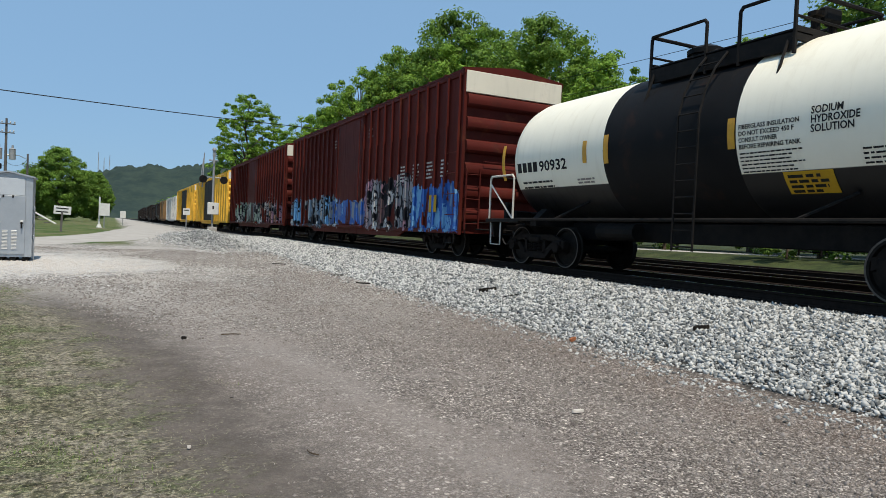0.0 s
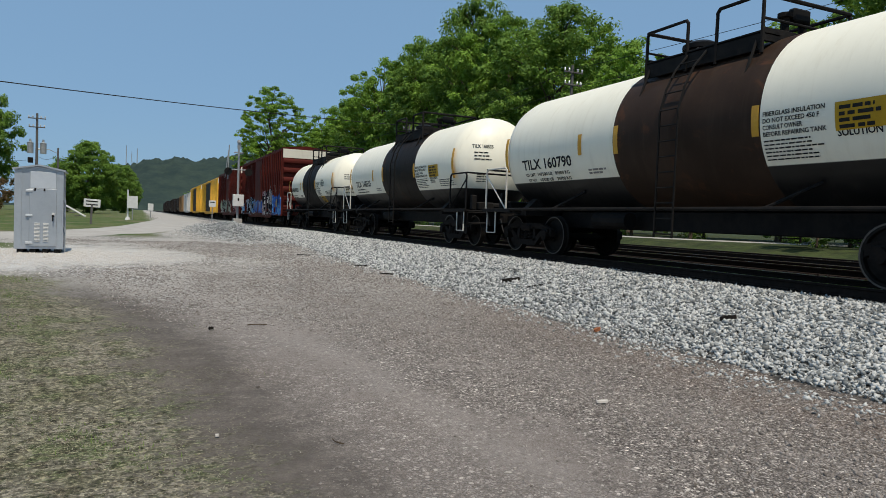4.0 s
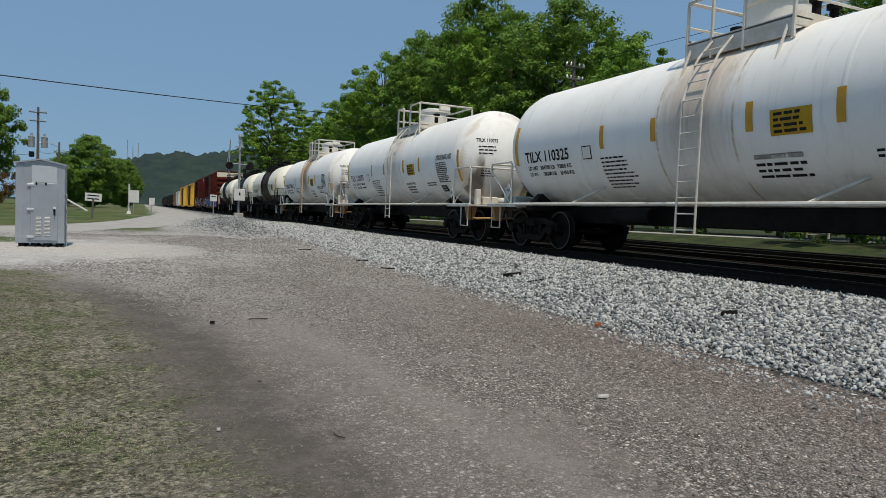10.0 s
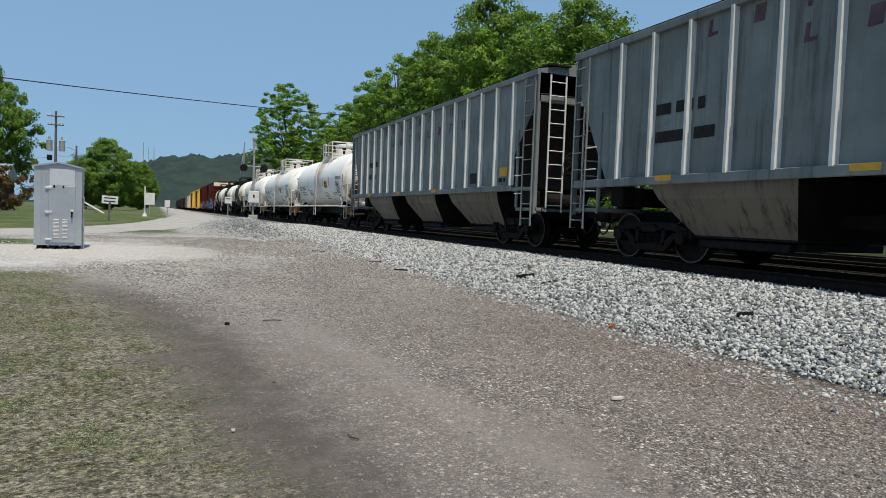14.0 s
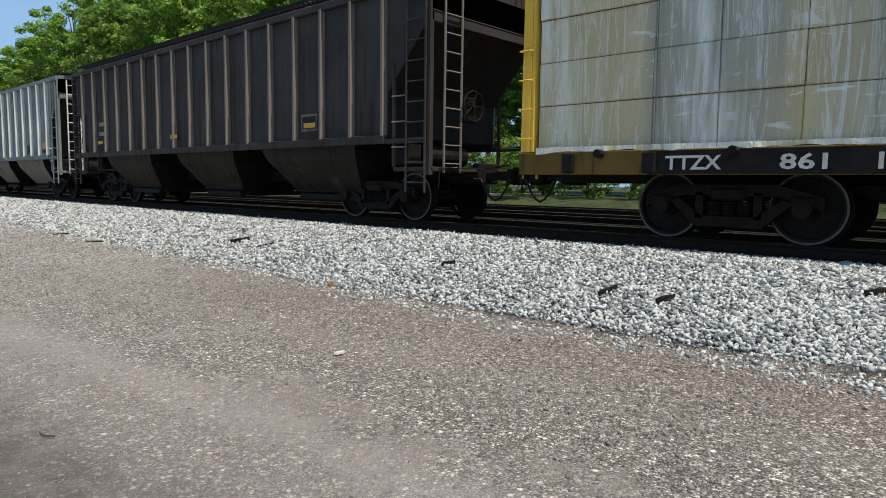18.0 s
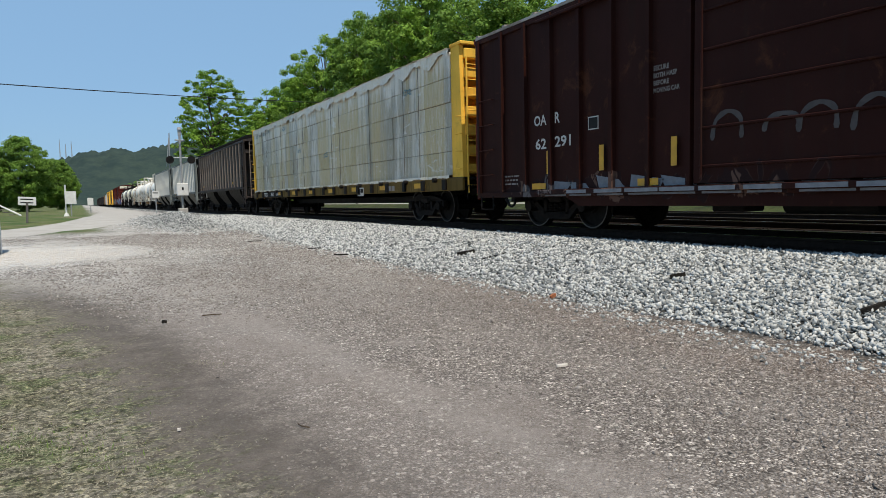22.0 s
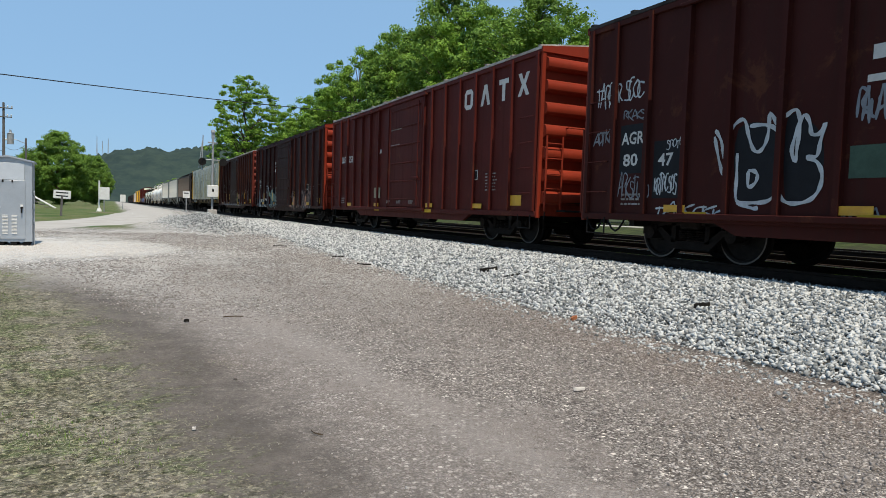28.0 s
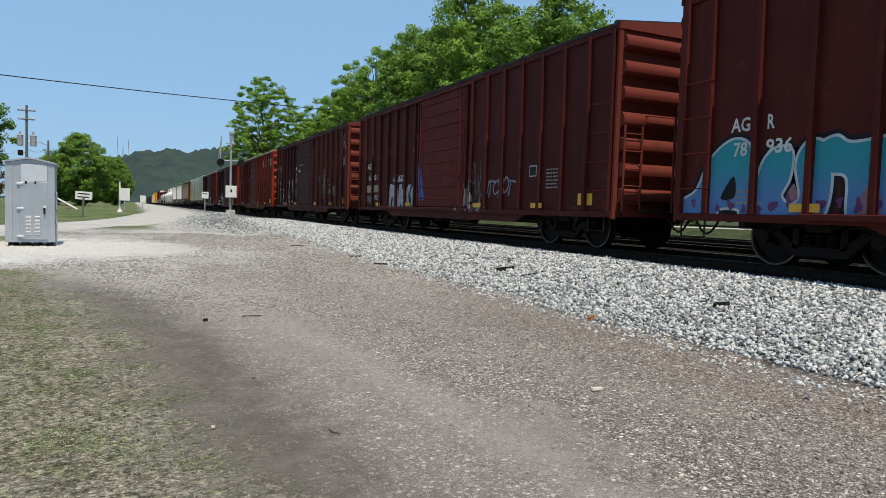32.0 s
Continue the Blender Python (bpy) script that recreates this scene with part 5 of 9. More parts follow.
    if ladders:
        for sy in (-1, 1):
            yl = sy * (L / 2 - 0.42)
            side_ladder(car, -W - 0.02, yl, zb + 0.5, zb + 2.2, 0.55, mat, 4)
            side_ladder(car, W + 0.02, -yl, zb + 0.5, zb + 2.2, 0.55, mat, 4)
            g = Mesh()
            g.tube([(-W - 0.05, yl - 0.25, zb + 0.02), (-W - 0.05, yl - 0.25, zb - 0.28), (-W - 0.05, yl + 0.25, zb - 0.28), (-W - 0.05, yl + 0.25, zb + 0.02)], 0.018, 5)
            part("sill_step", g, FRAME_BLACK, car)
            frame_ladder(car, (-W + 0.28, sy * (L / 2 + 0.2), zb + 0.1), (-W + 0.28, sy * (L / 2 + 0.2), zb + 1.75), 0.42, 0, end_mat, 5)
            g = Mesh().tube([(-W + 0.6, sy * (L / 2 + 0.14), zb + 1.95), (-W + 0.6, sy * (L / 2 + 0.24), zb + 1.95), (W - 0.3, sy * (L / 2 + 0.24), zb + 1.95), (W - 0.3, sy * (L / 2 + 0.14), zb + 1.95)], 0.015, 5)
            part("end_grab_iron", g, end_mat, car)
        brake_wheel(car, 0.35, -L / 2 - 0.2, zb + 1.5, RED_DARK)
    # underframe
    part("centre_sill", Mesh().box(-0.32, 0.32, -L * 0.3, L * 0.3, 0.45, zb + 0.05, 0.02), FRAME_BLACK, car)
    cross = Mesh().box(-W + 0.1, W - 0.1, -0.06, 0.06, zb - 0.12, zb + 0.05).data("cross_bearer", FRAME_BLACK)
    for k in range(7):
        part("cross_bearer", cross, None, car).matrix_basis = pose(0, -L * 0.42 + L * 0.84 * k / 6, 0)
    part("brake_cylinder", Mesh().cyl((-0.9, -1.0, 0.52), (-0.9, 0.3, 0.52), 0.17, 14), FRAME_BLACK, car)
    part("brake_valve", Mesh().box(-1.1, -0.6, 0.9, 1.5, 0.38, 0.7, 0.03), FRAME_BLACK, car)
    trucks(car, L / 2 - 2.25)
    couplers(car, reach, L / 2 + 0.05)
    return car, flat(W), W, zb


def tapes(car, put, ys, z, mat=None, w=0.46, h=0.12):
    for y in ys:
        plate("reflector_strip", mat or REFLECTIVE, car, put, y + w / 2, y - w / 2, z - h / 2, z + h / 2, 0.052, "yellow reflective strip")


# ---- tank car ----
def tankcar(label, pitch, radius, zc, scheme, name="tank_car", rail_mat=None, jacket=None, band=(-2.05, 2.05), low=0.78, desk=(-1.75, 0.42), shell=None, ladder_y=-0.4):
    """scheme: 'plain' all white, or 'band': white ends above a black belly, with a dark band round the middle."""
    car = thing(name, label, "tank car", group="freight cars of the train")
    half = pitch / 2 - 0.95
    rail_mat = rail_mat or RAIL_WHITE
    head = 0.62 * radius
    n = 72
    stations = [(radius * math.cos(a), half - head + head * math.sin(a)) for a in [math.radians(d) for d in (0, 14, 28, 42, 54, 65, 75, 83)]]
    ys = [-s for r, s in reversed(stations)] + [-half * 0.62, band[0], band[0] * 0.5, -0.3, 0.3, band[1] * 0.5, band[1], half * 0.62] + [s for r, s in stations]
    rs = [r for r, s in reversed(stations)] + [radius] * 8 + [r for r, s in stations]
    m = Mesh()
    m.revolve(list(zip(rs, ys)), (0, 0, zc), 1, n)
    k = len(ys)
    m.add([(0, -half, zc), (0, half, zc)], [])
    base = len(m.v)
    m.f += [(i, (i + 1) % n, base - 2) for i in range(n)] + [((k - 1) * n + (i + 1) % n, (k - 1) * n + i, base - 1) for i in range(n)]
    m.m += [0] * (2 * n)
    if scheme != "plain":
        low = zc - low
        for i, f in enumerate(m.f):
            cy = sum(m.v[q][1] for q in f) / len(f)
            if band[0] < cy < band[1]:
                m.m[i] = 2
    white = shell or TANK_WHITE
    if scheme == "band":
        white = paint("cream_paint_over_black_belly", (0.84, 0.80, 0.66), dirt=(0.45, 0.38, 0.26), wear=0.18, rusty=0.04, rough=0.4, fade=1.05, belly=low)
    part("tank", m, [white, TANK_BLACK, jacket or TANK_BLACK], car, "cylindrical tank with domed heads", 40)
    # weld seams and jacket bands
    for y in (-half * 0.45, half * 0.45):
        b = Mesh().revolve([(radius + 0.001, y - 0.04), (radius + 0.004, y - 0.03), (radius + 0.004, y + 0.03), (radius + 0.001, y + 0.04)], (0, 0, zc), 1, n)
        if scheme == "plain":
            part("jacket_band", b, white, car, "", 40)
    zf = 1.06
    fr = Mesh()
    fr.box(-0.35, 0.35, -pitch / 2 + 0.55, pitch / 2 - 0.55, 0.66, 1.05, 0.02)
    for sy in (-1, 1):
        fr.prism([(-1.4, 0.92), (1.4, 0.92), (1.4, 1.04), (1.1, 1.32), (0.8, 1.12), (-0.8, 1.12), (-1.1, 1.32), (-1.4, 1.04)], 1, sy * (half - 1.55) - 0.12, sy * (half - 1.55) + 0.12)
    part("underframe", fr, FRAME_BLACK, car, "black steel centre sill and saddles")
    for sy in (-1, 1):
        dk = Mesh()
        a, b = sorted((sy * (pitch / 2 - 0.55), sy * (half - 1.1)))
        dk.box(-1.5, 1.5, a, b, 1.01, 1.05, 0.008)
        for sx in (-1, 1):
            dk.box(*sorted((sx * 1.44, sx * 1.52)), a, b, 0.99, 1.08, 0.01)
        part("end_platform", dk, rail_mat if scheme == "plain" else FRAME_BLACK, car)
    for sx in (-1, 1):
        g = Mesh()
        g.cyl((sx * 1.5, -half + 1.0, zf), (sx * 1.5, half - 1.0, zf), 0.035, 8)
        part("side_rail", g, rail_mat if scheme == "plain" else FRAME_BLACK, car)
        for y in (-2.8, 2.8):
            e = 0.3 if y > 0 else -0.3
            st = Mesh().cyl((sx * 1.5, y + abs(e), zf), (sx * radius * 0.72, y - abs(e), zc - radius * 0.72), 0.028, 6)
            part("tank_stay", st, rail_mat if scheme == "plain" else FRAME_BLACK, car)
    # end railings
    dark = scheme != "plain"
    for sy in (-1, 1):
        for sx in (-1, 1):
            e = sy * (pitch / 2 - 0.62)
            g = Mesh()
            x, y0 = sx * 1.45, sy * (half - 0.75)
            g.tube([(x, y0, 1.05), (x, y0, 2.05), (x, y0 + sy * 0.08, 2.12), (x, e - sy * 0.06, 2.12), (x, e, 2.05), (x, e, 1.05)], 0.026, 6)
            g.cyl((x, y0, 1.06), (x, e, 1.95), 0.02, 6)
            part("end_handrail", g, TANK_BLACK if dark and sx * sy > 0 else rail_mat, car)
            s = Mesh().tube([(x, e + sy * -0.55, 1.0), (x, e - sy * 0.55, 0.45), (x, e - sy * 0.1, 0.45), (x, e - sy * 0.1, 1.0)], 0.02, 5)
            part("sill_step", s, rail_mat, car)
        g = Mesh().tube([(-1.45, sy * (pitch / 2 - 0.62), 2.12), (1.45, sy * (pitch / 2 - 0.62), 2.12)], 0.026, 6)
        part("end_top_rail", g, TANK_BLACK if dark else rail_mat, car)
    brake_wheel(car, 0.6, -pitch / 2 + 0.62, 1.35, TRUCK_STEEL)
    # side ladders following the flank, top platform, dome and fittings
    pm = FRAME_BLACK if dark else rail_mat
    for sx in (-1, 1):
        l = Mesh()
        ya, yb = ladder_y - 0.22, ladder_y + 0.22
        for y in (ya, yb):
            pts = [(sx * (radius + 0.16), y, 0.55), (sx * (radius + 0.16), y, zc + 0.25)] + [(sx * (radius + 0.14) * math.cos(a), y, zc + 0.12 + (radius + 0.14) * math.sin(a)) for a in (0.35, 0.6, 0.85, 1.05)]
            l.tube(pts, 0.022, 6)
        for k in range(9):
            z = 0.62 + k * 0.27
            l.cyl((sx * (radius + 0.16), ya, z), (sx * (radius + 0.16), yb, z), 0.014, 5)
        for a in (0.3, 0.5, 0.7, 0.9):
            x, z = sx * (radius + 0.14) * math.cos(a), zc + 0.12 + (radius + 0.14) * math.sin(a)
            l.cyl((x, ya, z), (x, yb, z), 0.014, 5)
        part("side_ladder", l, LADDER_TAN if shell is TANK_RUSTY else pm, car, "curved side ladder")
    t = zc + radius
    f = zc + math.sqrt(radius ** 2 - 1)
    y0, y1 = desk
    for sx in (-1, 1):
        p = Mesh().box(*sorted((sx * 0.62, sx * 1.05)), y0, y1, f + 0.3, f + 0.34, 0.01)
        p.box(*sorted((sx * 1.0, sx * 1.05)), y0, y1, f + 0.05, f + 0.36, 0.008)
        for y in (y0 + 0.1, y1 - 0.1):
            p.cyl((sx * 1.0, y, f + 0.3), (sx * radius * 0.85, y, zc + radius * 0.5), 0.025, 6)
        part("platform", p, pm, car, "walkway beside the dome")
    for y in (y0, y1 - 0.05):
        p = Mesh().box(-1.0, 1.0, y, y + 0.05, f + 0.2, f + 0.42, 0.008)
        part("platform_end", p, pm, car)
    h = 0.92 if dark else 1.08
    for sx in (-1, 1):
        x = sx * 1.03
        for a, b in ((y0, ladder_y - 0.42), (ladder_y + 0.25, y1)) if sx < 0 else ((y0, y1),):
            g = Mesh().tube([(x, a, f), (x, a, f + h - 0.06), (x, a + 0.05, f + h), (x, b - 0.05, f + h), (x, b, f + h - 0.06), (x, b, f)], 0.034, 6)
            part("platform_railing", g, pm, car)
    for y in (y0, y1):
        g = Mesh().tube([(-1.03, y, f + h), (1.03, y, f + h)], 0.034, 6)
        part("platform_railing", g, pm, car)
        part("platform_railing", Mesh().tube([(-1.03, y, f + h * 0.6), (1.03, y, f + h * 0.6)], 0.022, 6), pm, car)
    d = Mesh()
    dr, dh = (0.55, 0.6) if scheme == "plain" else (0.3, 0.36)
    d.revolve([(dr, t - 0.12), (dr, t + dh - 0.1), (dr + 0.05, t + dh - 0.09), (dr + 0.05, t + dh), (dr * 0.7, t + dh + 0.07), (0.02, t + dh + 0.09)], (0, (y0 + y1) / 2 if scheme == "plain" else y1 - 0.35, 0), 2, 24)
    d.box(-0.2, 0.2, y0 + 0.1, y0 + 0.25, t + dh - 0.1, t + dh + 0.12, 0.03)
    part("dome", d, TANK_WHITE if scheme == "plain" else TANK_BLACK, car, "manway dome", 35)
    for x, y in ((-0.3, y0 + 0.2), (0.25, y0 + 0.3), (0.0, y1 - 0.15)):
        v = Mesh().revolve([(0.07, t - 0.08), (0.07, t + 0.3), (0.12, t + 0.31), (0.12, t + 0.38), (0.02, t + 0.4)], (x, y, 0), 2, 10)
        part("top_valve", v, TRUCK_STEEL, car)
    u = Mesh()
    u.cyl((0, -0.2, zc - radius - 0.25), (0, -0.2, zc - radius + 0.05), 0.16, 12)
    part("belly_valve", u, FRAME_BLACK, car)
    part("air_reservoir", Mesh().cyl((-0.7, 1.4, 0.85), (-0.7, 2.5, 0.85), 0.17, 12), FRAME_BLACK, car)
    for sy in (-1, 1):
        e = sy * (pitch / 2 - 0.95)
        g = Mesh().box(-0.95, -0.45, *sorted((e - sy * 0.1, e + sy * 0.2)), 1.06, 1.3, 0.03)
        g.cyl((-0.45, e, 1.2), (0.1, e, 1.2), 0.1, 10).box(-1.15, -1.0, *sorted((e, e + sy * 0.15)), 1.06, 1.5, 0.02)
        part("brake_valve", g, rail_mat if scheme == "plain" else FRAME_BLACK, car, "brake valve and pipes on the end platform")
        g = Mesh().prism([(-1.5, 1.0), (-1.12, 1.0), (-1.2, 0.62), (-1.42, 0.62)], 1, *sorted((e + sy * 0.1, e + sy * 0.16)))
        g.tube([(-1.3, e, 1.0), (-1.3, e, 0.7), (-1.3, e + sy * 0.5, 0.66), (-0.6, e + sy * 0.6, 0.7)], 0.03, 6)
        part("step_bracket", g, RUST_STAIN if scheme == "plain" else FRAME_BLACK, car, "rusty step bracket and pipe")
    trucks(car, half - 1.15)
    couplers(car, pitch / 2, pitch / 2 - 0.62)
    return car, curved(radius, zc), half


# ---- covered hopper ----
def hopper(label, L, H, mat, rib_mat, name="covered_hopper", ribs=16, running=FRAME_BLACK, walk_grate=False):
    car = thing(name, label, "hopper car", group="freight cars of the train")
    W, zb = 1.56, 1.56
    cut, drop = 1.16, 0.62
    back, pitch = 1.12, 0.915
    side = [(-L / 2, H), (L / 2, H), (L / 2, H - drop), (L / 2 - cut, zb), (-L / 2 + back, zb), (-L / 2 + back, zb + 0.8), (-L / 2, H - 0.55)]
    part("body", Mesh().prism(side, 0, -W + 0.02, W - 0.02), mat, car, "hopper body with sloped ends")
    for sx in (-1, 1):
        a, b = sorted((sx * (W - 0.02), sx * (W + 0.07)))
        part("top_chord", Mesh().box(a, b, -L / 2, L / 2, H - 0.12, H + 0.02, 0.01), mat, car)
        part("side_sill", Mesh().box(a, b, -L / 2 + back, L / 2 - 0.15, zb - 0.14, zb + 0.02, 0.01), mat, car)
    def rib(h0):
        r = Mesh().prism([(-0.045, 0.0), (-0.028, 0.11), (0.028, 0.11), (0.045, 0.0)], 2, h0, H - 0.1)
        r.v = [(-W + 0.02 - b, a, c) for a, b, c in r.v]
        return r
    full = rib(zb).data("side_rib", rib_mat)

    for k in range(ribs):
        y = -L / 2 + back + 0.06 + pitch * k
        part("side_rib", full, None, car).matrix_basis = pose(0, y, 0)
        part("side_rib", full, None, car).matrix_basis = pose(0, y, 0, 0, 0, 180)
    part("slope_sheet", Mesh().prism([(-L / 2 - 0.012, H - 0.57), (-L / 2 - 0.002, H - 0.55), (-L / 2 + back - 0.002, zb + 0.79), (-L / 2 + back - 0.002, zb), (-L / 2 + back - 0.02, zb), (-L / 2 + back - 0.02, zb + 0.78)], 0, -W + 0.02, W - 0.02), DARK_CAR, car, "grimy dark slope sheet")
    # roof, hatches and running boards
    r = Mesh().prism([(-W - 0.02, H), (-W - 0.02, H + 0.03), (-0.6, H + 0.22), (0.6, H + 0.22), (W + 0.02, H + 0.03), (W + 0.02, H)], 1, -L / 2, L / 2)
    part("roof", r, mat, car)
    t = Mesh().box(-0.32, 0.32, -L / 2 + 1.0, L / 2 - 1.0, H + 0.2, H + 0.34, 0.03)
    part("trough_hatch", t, rib_mat, car, "long roof hatch")
    wb = Mesh()
    for sx in (-1, 1):
        x0, x1 = sorted((sx * 0.75, sx * 1.35))
        if walk_grate:
            for k in range(4):
                x = x0 + (x1 - x0) * k / 3
                wb.box(x - 0.012, x + 0.012, -L / 2 - 0.2, L / 2 + 0.2, H + 0.24, H + 0.3)
            for k in range(int(L / 0.16)):
                y = -L / 2 - 0.2 + k * 0.165
                wb.box(x0, x1, y - 0.012, y + 0.012, H + 0.25, H + 0.29)
        else:
            wb.box(x0, x1, -L / 2 - 0.1, L / 2 + 0.1, H + 0.12, H + 0.16)
    part("running_board", wb, running, car, "steel grate roof walk")
    # end cages with ladders
    for sy in (-1, 1):
        e = sy * (L / 2)
        p = Mesh()
        for sx in (-1, 1):
            p.box(*sorted((sx * (W - 0.06), sx * (W + 0.03))), *sorted((e - sy * 0.12, e)), 0.85, H - 0.1, 0.012)
            p.cyl((sx * W, e - sy * 0.1, zb - 0.1), (sx * W, e - sy * cut, zb - 0.1), 0.05, 8)
            p.tube([(sx * (W - 0.02), e - sy * 0.95, 1.0), (sx * (W - 0.02), e - sy * 0.95, H - 1.35)], 0.04, 6)
        p.box(-W, W, *sorted((e - sy * 0.1, e)), H - 0.75, H - 0.05, 0.012)
        p.box(-W, W, *sorted((e - sy * 0.95, e)), 0.92, 1.0, 0.012)
        part("end_frame", p, mat, car, "open end frame below the slope sheet")
        frame_ladder(car, (-W - 0.06, e - sy * 0.32, 0.55), (-W - 0.06, e - sy * 0.32, H - 0.15), 0.46, 1, mat, 10)
        frame_ladder(car, (-W + 0.5, e + sy * 0.05, 0.9), (-W + 0.5, e + sy * 0.05, H - 0.1), 0.44, 0, rib_mat, 10)
        for k in range(3):
            z = 1.35 + 0.45 * k
            part("grab_iron", Mesh().tube([(-W - 0.06, e - sy * 0.55, z), (-W - 0.06, e - sy * 0.92, z)], 0.014, 5), rib_mat, car)
        b = Mesh().cyl((-0.7, e - sy * 1.1, 1.25), (0.5, e - sy * 1.1, 1.25), 0.2, 14)
        b.box(-1.2, -0.85, *sorted((e - sy * 1.3, e - sy * 0.9)), 1.05, 1.45, 0.03)
        part("brake_reservoir", b, FRAME_BLACK, car, "air brake reservoir on the end platform")
    brake_wheel(car, -0.6, -L / 2 - 0.02, 2.1, TRUCK_STEEL)
    # outlet chutes
    for y1, y0 in ((L / 2 - 2.45, L / 2 - 5.6), (1.2, -1.75), (-L / 2 + 5.4, -L / 2 + 2.1)):
        m = Mesh()
        ya, yb, yc, yd = y0, y1, y1 - 0.75, y0 + 0.35
        v = [(-W + 0.05, ya, zb - 0.1), (W - 0.05, ya, zb - 0.1), (W - 0.05, yb, zb - 0.1), (-W + 0.05, yb, zb - 0.1),
             (-W + 0.12, ya + 0.04, zb - 0.4), (W - 0.12, ya + 0.04, zb - 0.4), (W - 0.12, yb - 0.2, zb - 0.4), (-W + 0.12, yb - 0.2, zb - 0.4),
             (-1.0, yd, 0.5), (1.0, yd, 0.5), (1.0, yc, 0.5), (-1.0, yc, 0.5)]
        f = [(0, 1, 2, 3), (8, 11, 10, 9)]
        for o in (0, 4):
            f += [(o, o + 4, o + 5, o + 1), (o + 1, o + 5, o + 6, o + 2), (o + 2, o + 6, o + 7, o + 3), (o + 3, o + 7, o + 4, o)]
        m.add(v, f)
        m.m = [0, 0] + [1, 0, 1, 0] * 2
        ch = part("outlet_chute", m, [HOPPER_SOOTY if walk_grate else HOPPER_DIRTY, FRAME_BLACK], car, "dusty funnel outlet")
        q = Mesh().box(-0.9, 0.9, yd - 0.06, yc + 0.06, 0.36, 0.48, 0.015)
        q.box(-1.05, -0.9, yd + 0.1, yc - 0.1, 0.32, 0.46, 0.02)
        part("outlet_gate", q, FRAME_BLACK, ch)
        part("chute_flange", Mesh().box(-1.04, 1.04, yd - 0.05, yc + 0.05, 0.49, 0.53, 0.01), FRAME_BLACK, ch)
    u = Mesh().box(-0.3, 0.3, -L / 2 + 0.1, L / 2 - 0.1, 0.72, 0.95, 0.02)
    part("centre_sill", u, FRAME_BLACK, car)
    trucks(car, L / 2 - 2.0)
    couplers(car, L / 2 + 0.8, L / 2 + 0.02)
    return car, flat(W), W, zb


# ---- bulkhead flat car with wrapped lumber ----
def wrap_material(name, lo):
    """Thin clear sheeting, milky where it is bunched into upright folds, over tan timber; its highlights are painted
    in.
    """
    g = Nodes(name, 0.36)
    y, z = g.xyz()[1:3]
    fold = g.noise(1.0, 5, 0.62, g.scaled(1.0, 1.15, 0.13), 0.5)
    pleat = g.noise(1.0, 5, 0.65, g.scaled(1.0, 4.2, 0.35), 0.9)
    crease = g.noise(3.0, 4, 0.6, g.scaled(1.0, 1.2, 0.55), 1.2)
    tan = g.mix(g.random(), (0.5, 0.385, 0.185), (0.6, 0.48, 0.27))
    tan = g.mix(g.step(g.noise(0.55, 3, 0.5, g.scaled(1, 1.4, 0.08)), 0.46, 0.56), tan, (0.38, 0.33, 0.24))
    front = g.step(y, -4.0, 8.0)
    lift = g.math("ADD", g.math("MULTIPLY", front, -0.03), g.math("MULTIPLY", g.step(z, 3.3, 4.4), 0.16))
    cov = g.step(g.math("ADD", g.math("ADD", fold, lift), g.math("MULTIPLY", g.math("SUBTRACT", pleat, 0.5), 0.55)), lo, lo + 0.22)
    col = g.mix(g.math("MULTIPLY", cov, 0.72), tan, (0.86, 0.8, 0.68))
    # highlights painted into the colour: white lines on pleats and short glints
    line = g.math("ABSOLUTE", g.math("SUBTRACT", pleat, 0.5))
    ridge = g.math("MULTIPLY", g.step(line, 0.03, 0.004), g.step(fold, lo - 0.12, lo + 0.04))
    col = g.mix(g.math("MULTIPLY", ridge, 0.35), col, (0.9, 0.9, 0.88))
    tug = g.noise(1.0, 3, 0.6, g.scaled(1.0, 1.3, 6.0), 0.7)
    painted_glint = g.math("MULTIPLY", g.step(tug, 0.6, 0.68), g.step(g.noise(0.9, 4, 0.6, g.scaled(1.0, 1.0, 0.4)), 0.5, 0.62))
    col = g.mix(g.math("MULTIPLY", painted_glint, 0.5), col, (0.9, 0.9, 0.88))
    g.color(col)
    g.rough(g.math("ADD", g.math("MULTIPLY", crease, 0.25), 0.32))
    g.bsdf.inputs["Coat Weight"].default_value, g.bsdf.inputs["Coat Roughness"].default_value = 0.35, 0.25
    g.bump(g.math("ADD", g.math("ADD", g.math("MULTIPLY", fold, 1.6), g.math("MULTIPLY", pleat, 0.8)), g.math("MULTIPLY", crease, 0.5)), 0.8, 0.12)
    return g.mat


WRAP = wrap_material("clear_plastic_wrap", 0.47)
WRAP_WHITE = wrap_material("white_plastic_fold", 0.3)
YELLOW_DIRTY = paint("grimy_yellow_paint", (0.12, 0.075, 0.02), dirt=(0.012, 0.01, 0.009), wear=1.0, rusty=0.6, rust=(0.03, 0.02, 0.012))
STRAP = surface("dark_strapping", (0.1, 0.09, 0.075), (0.22, 0.19, 0.15), 2.0, 0.6)
WRAP_PRINT = surface("faded_teal_print", (0.09, 0.2, 0.22), (0.2, 0.32, 0.34), 2.0, 0.5)


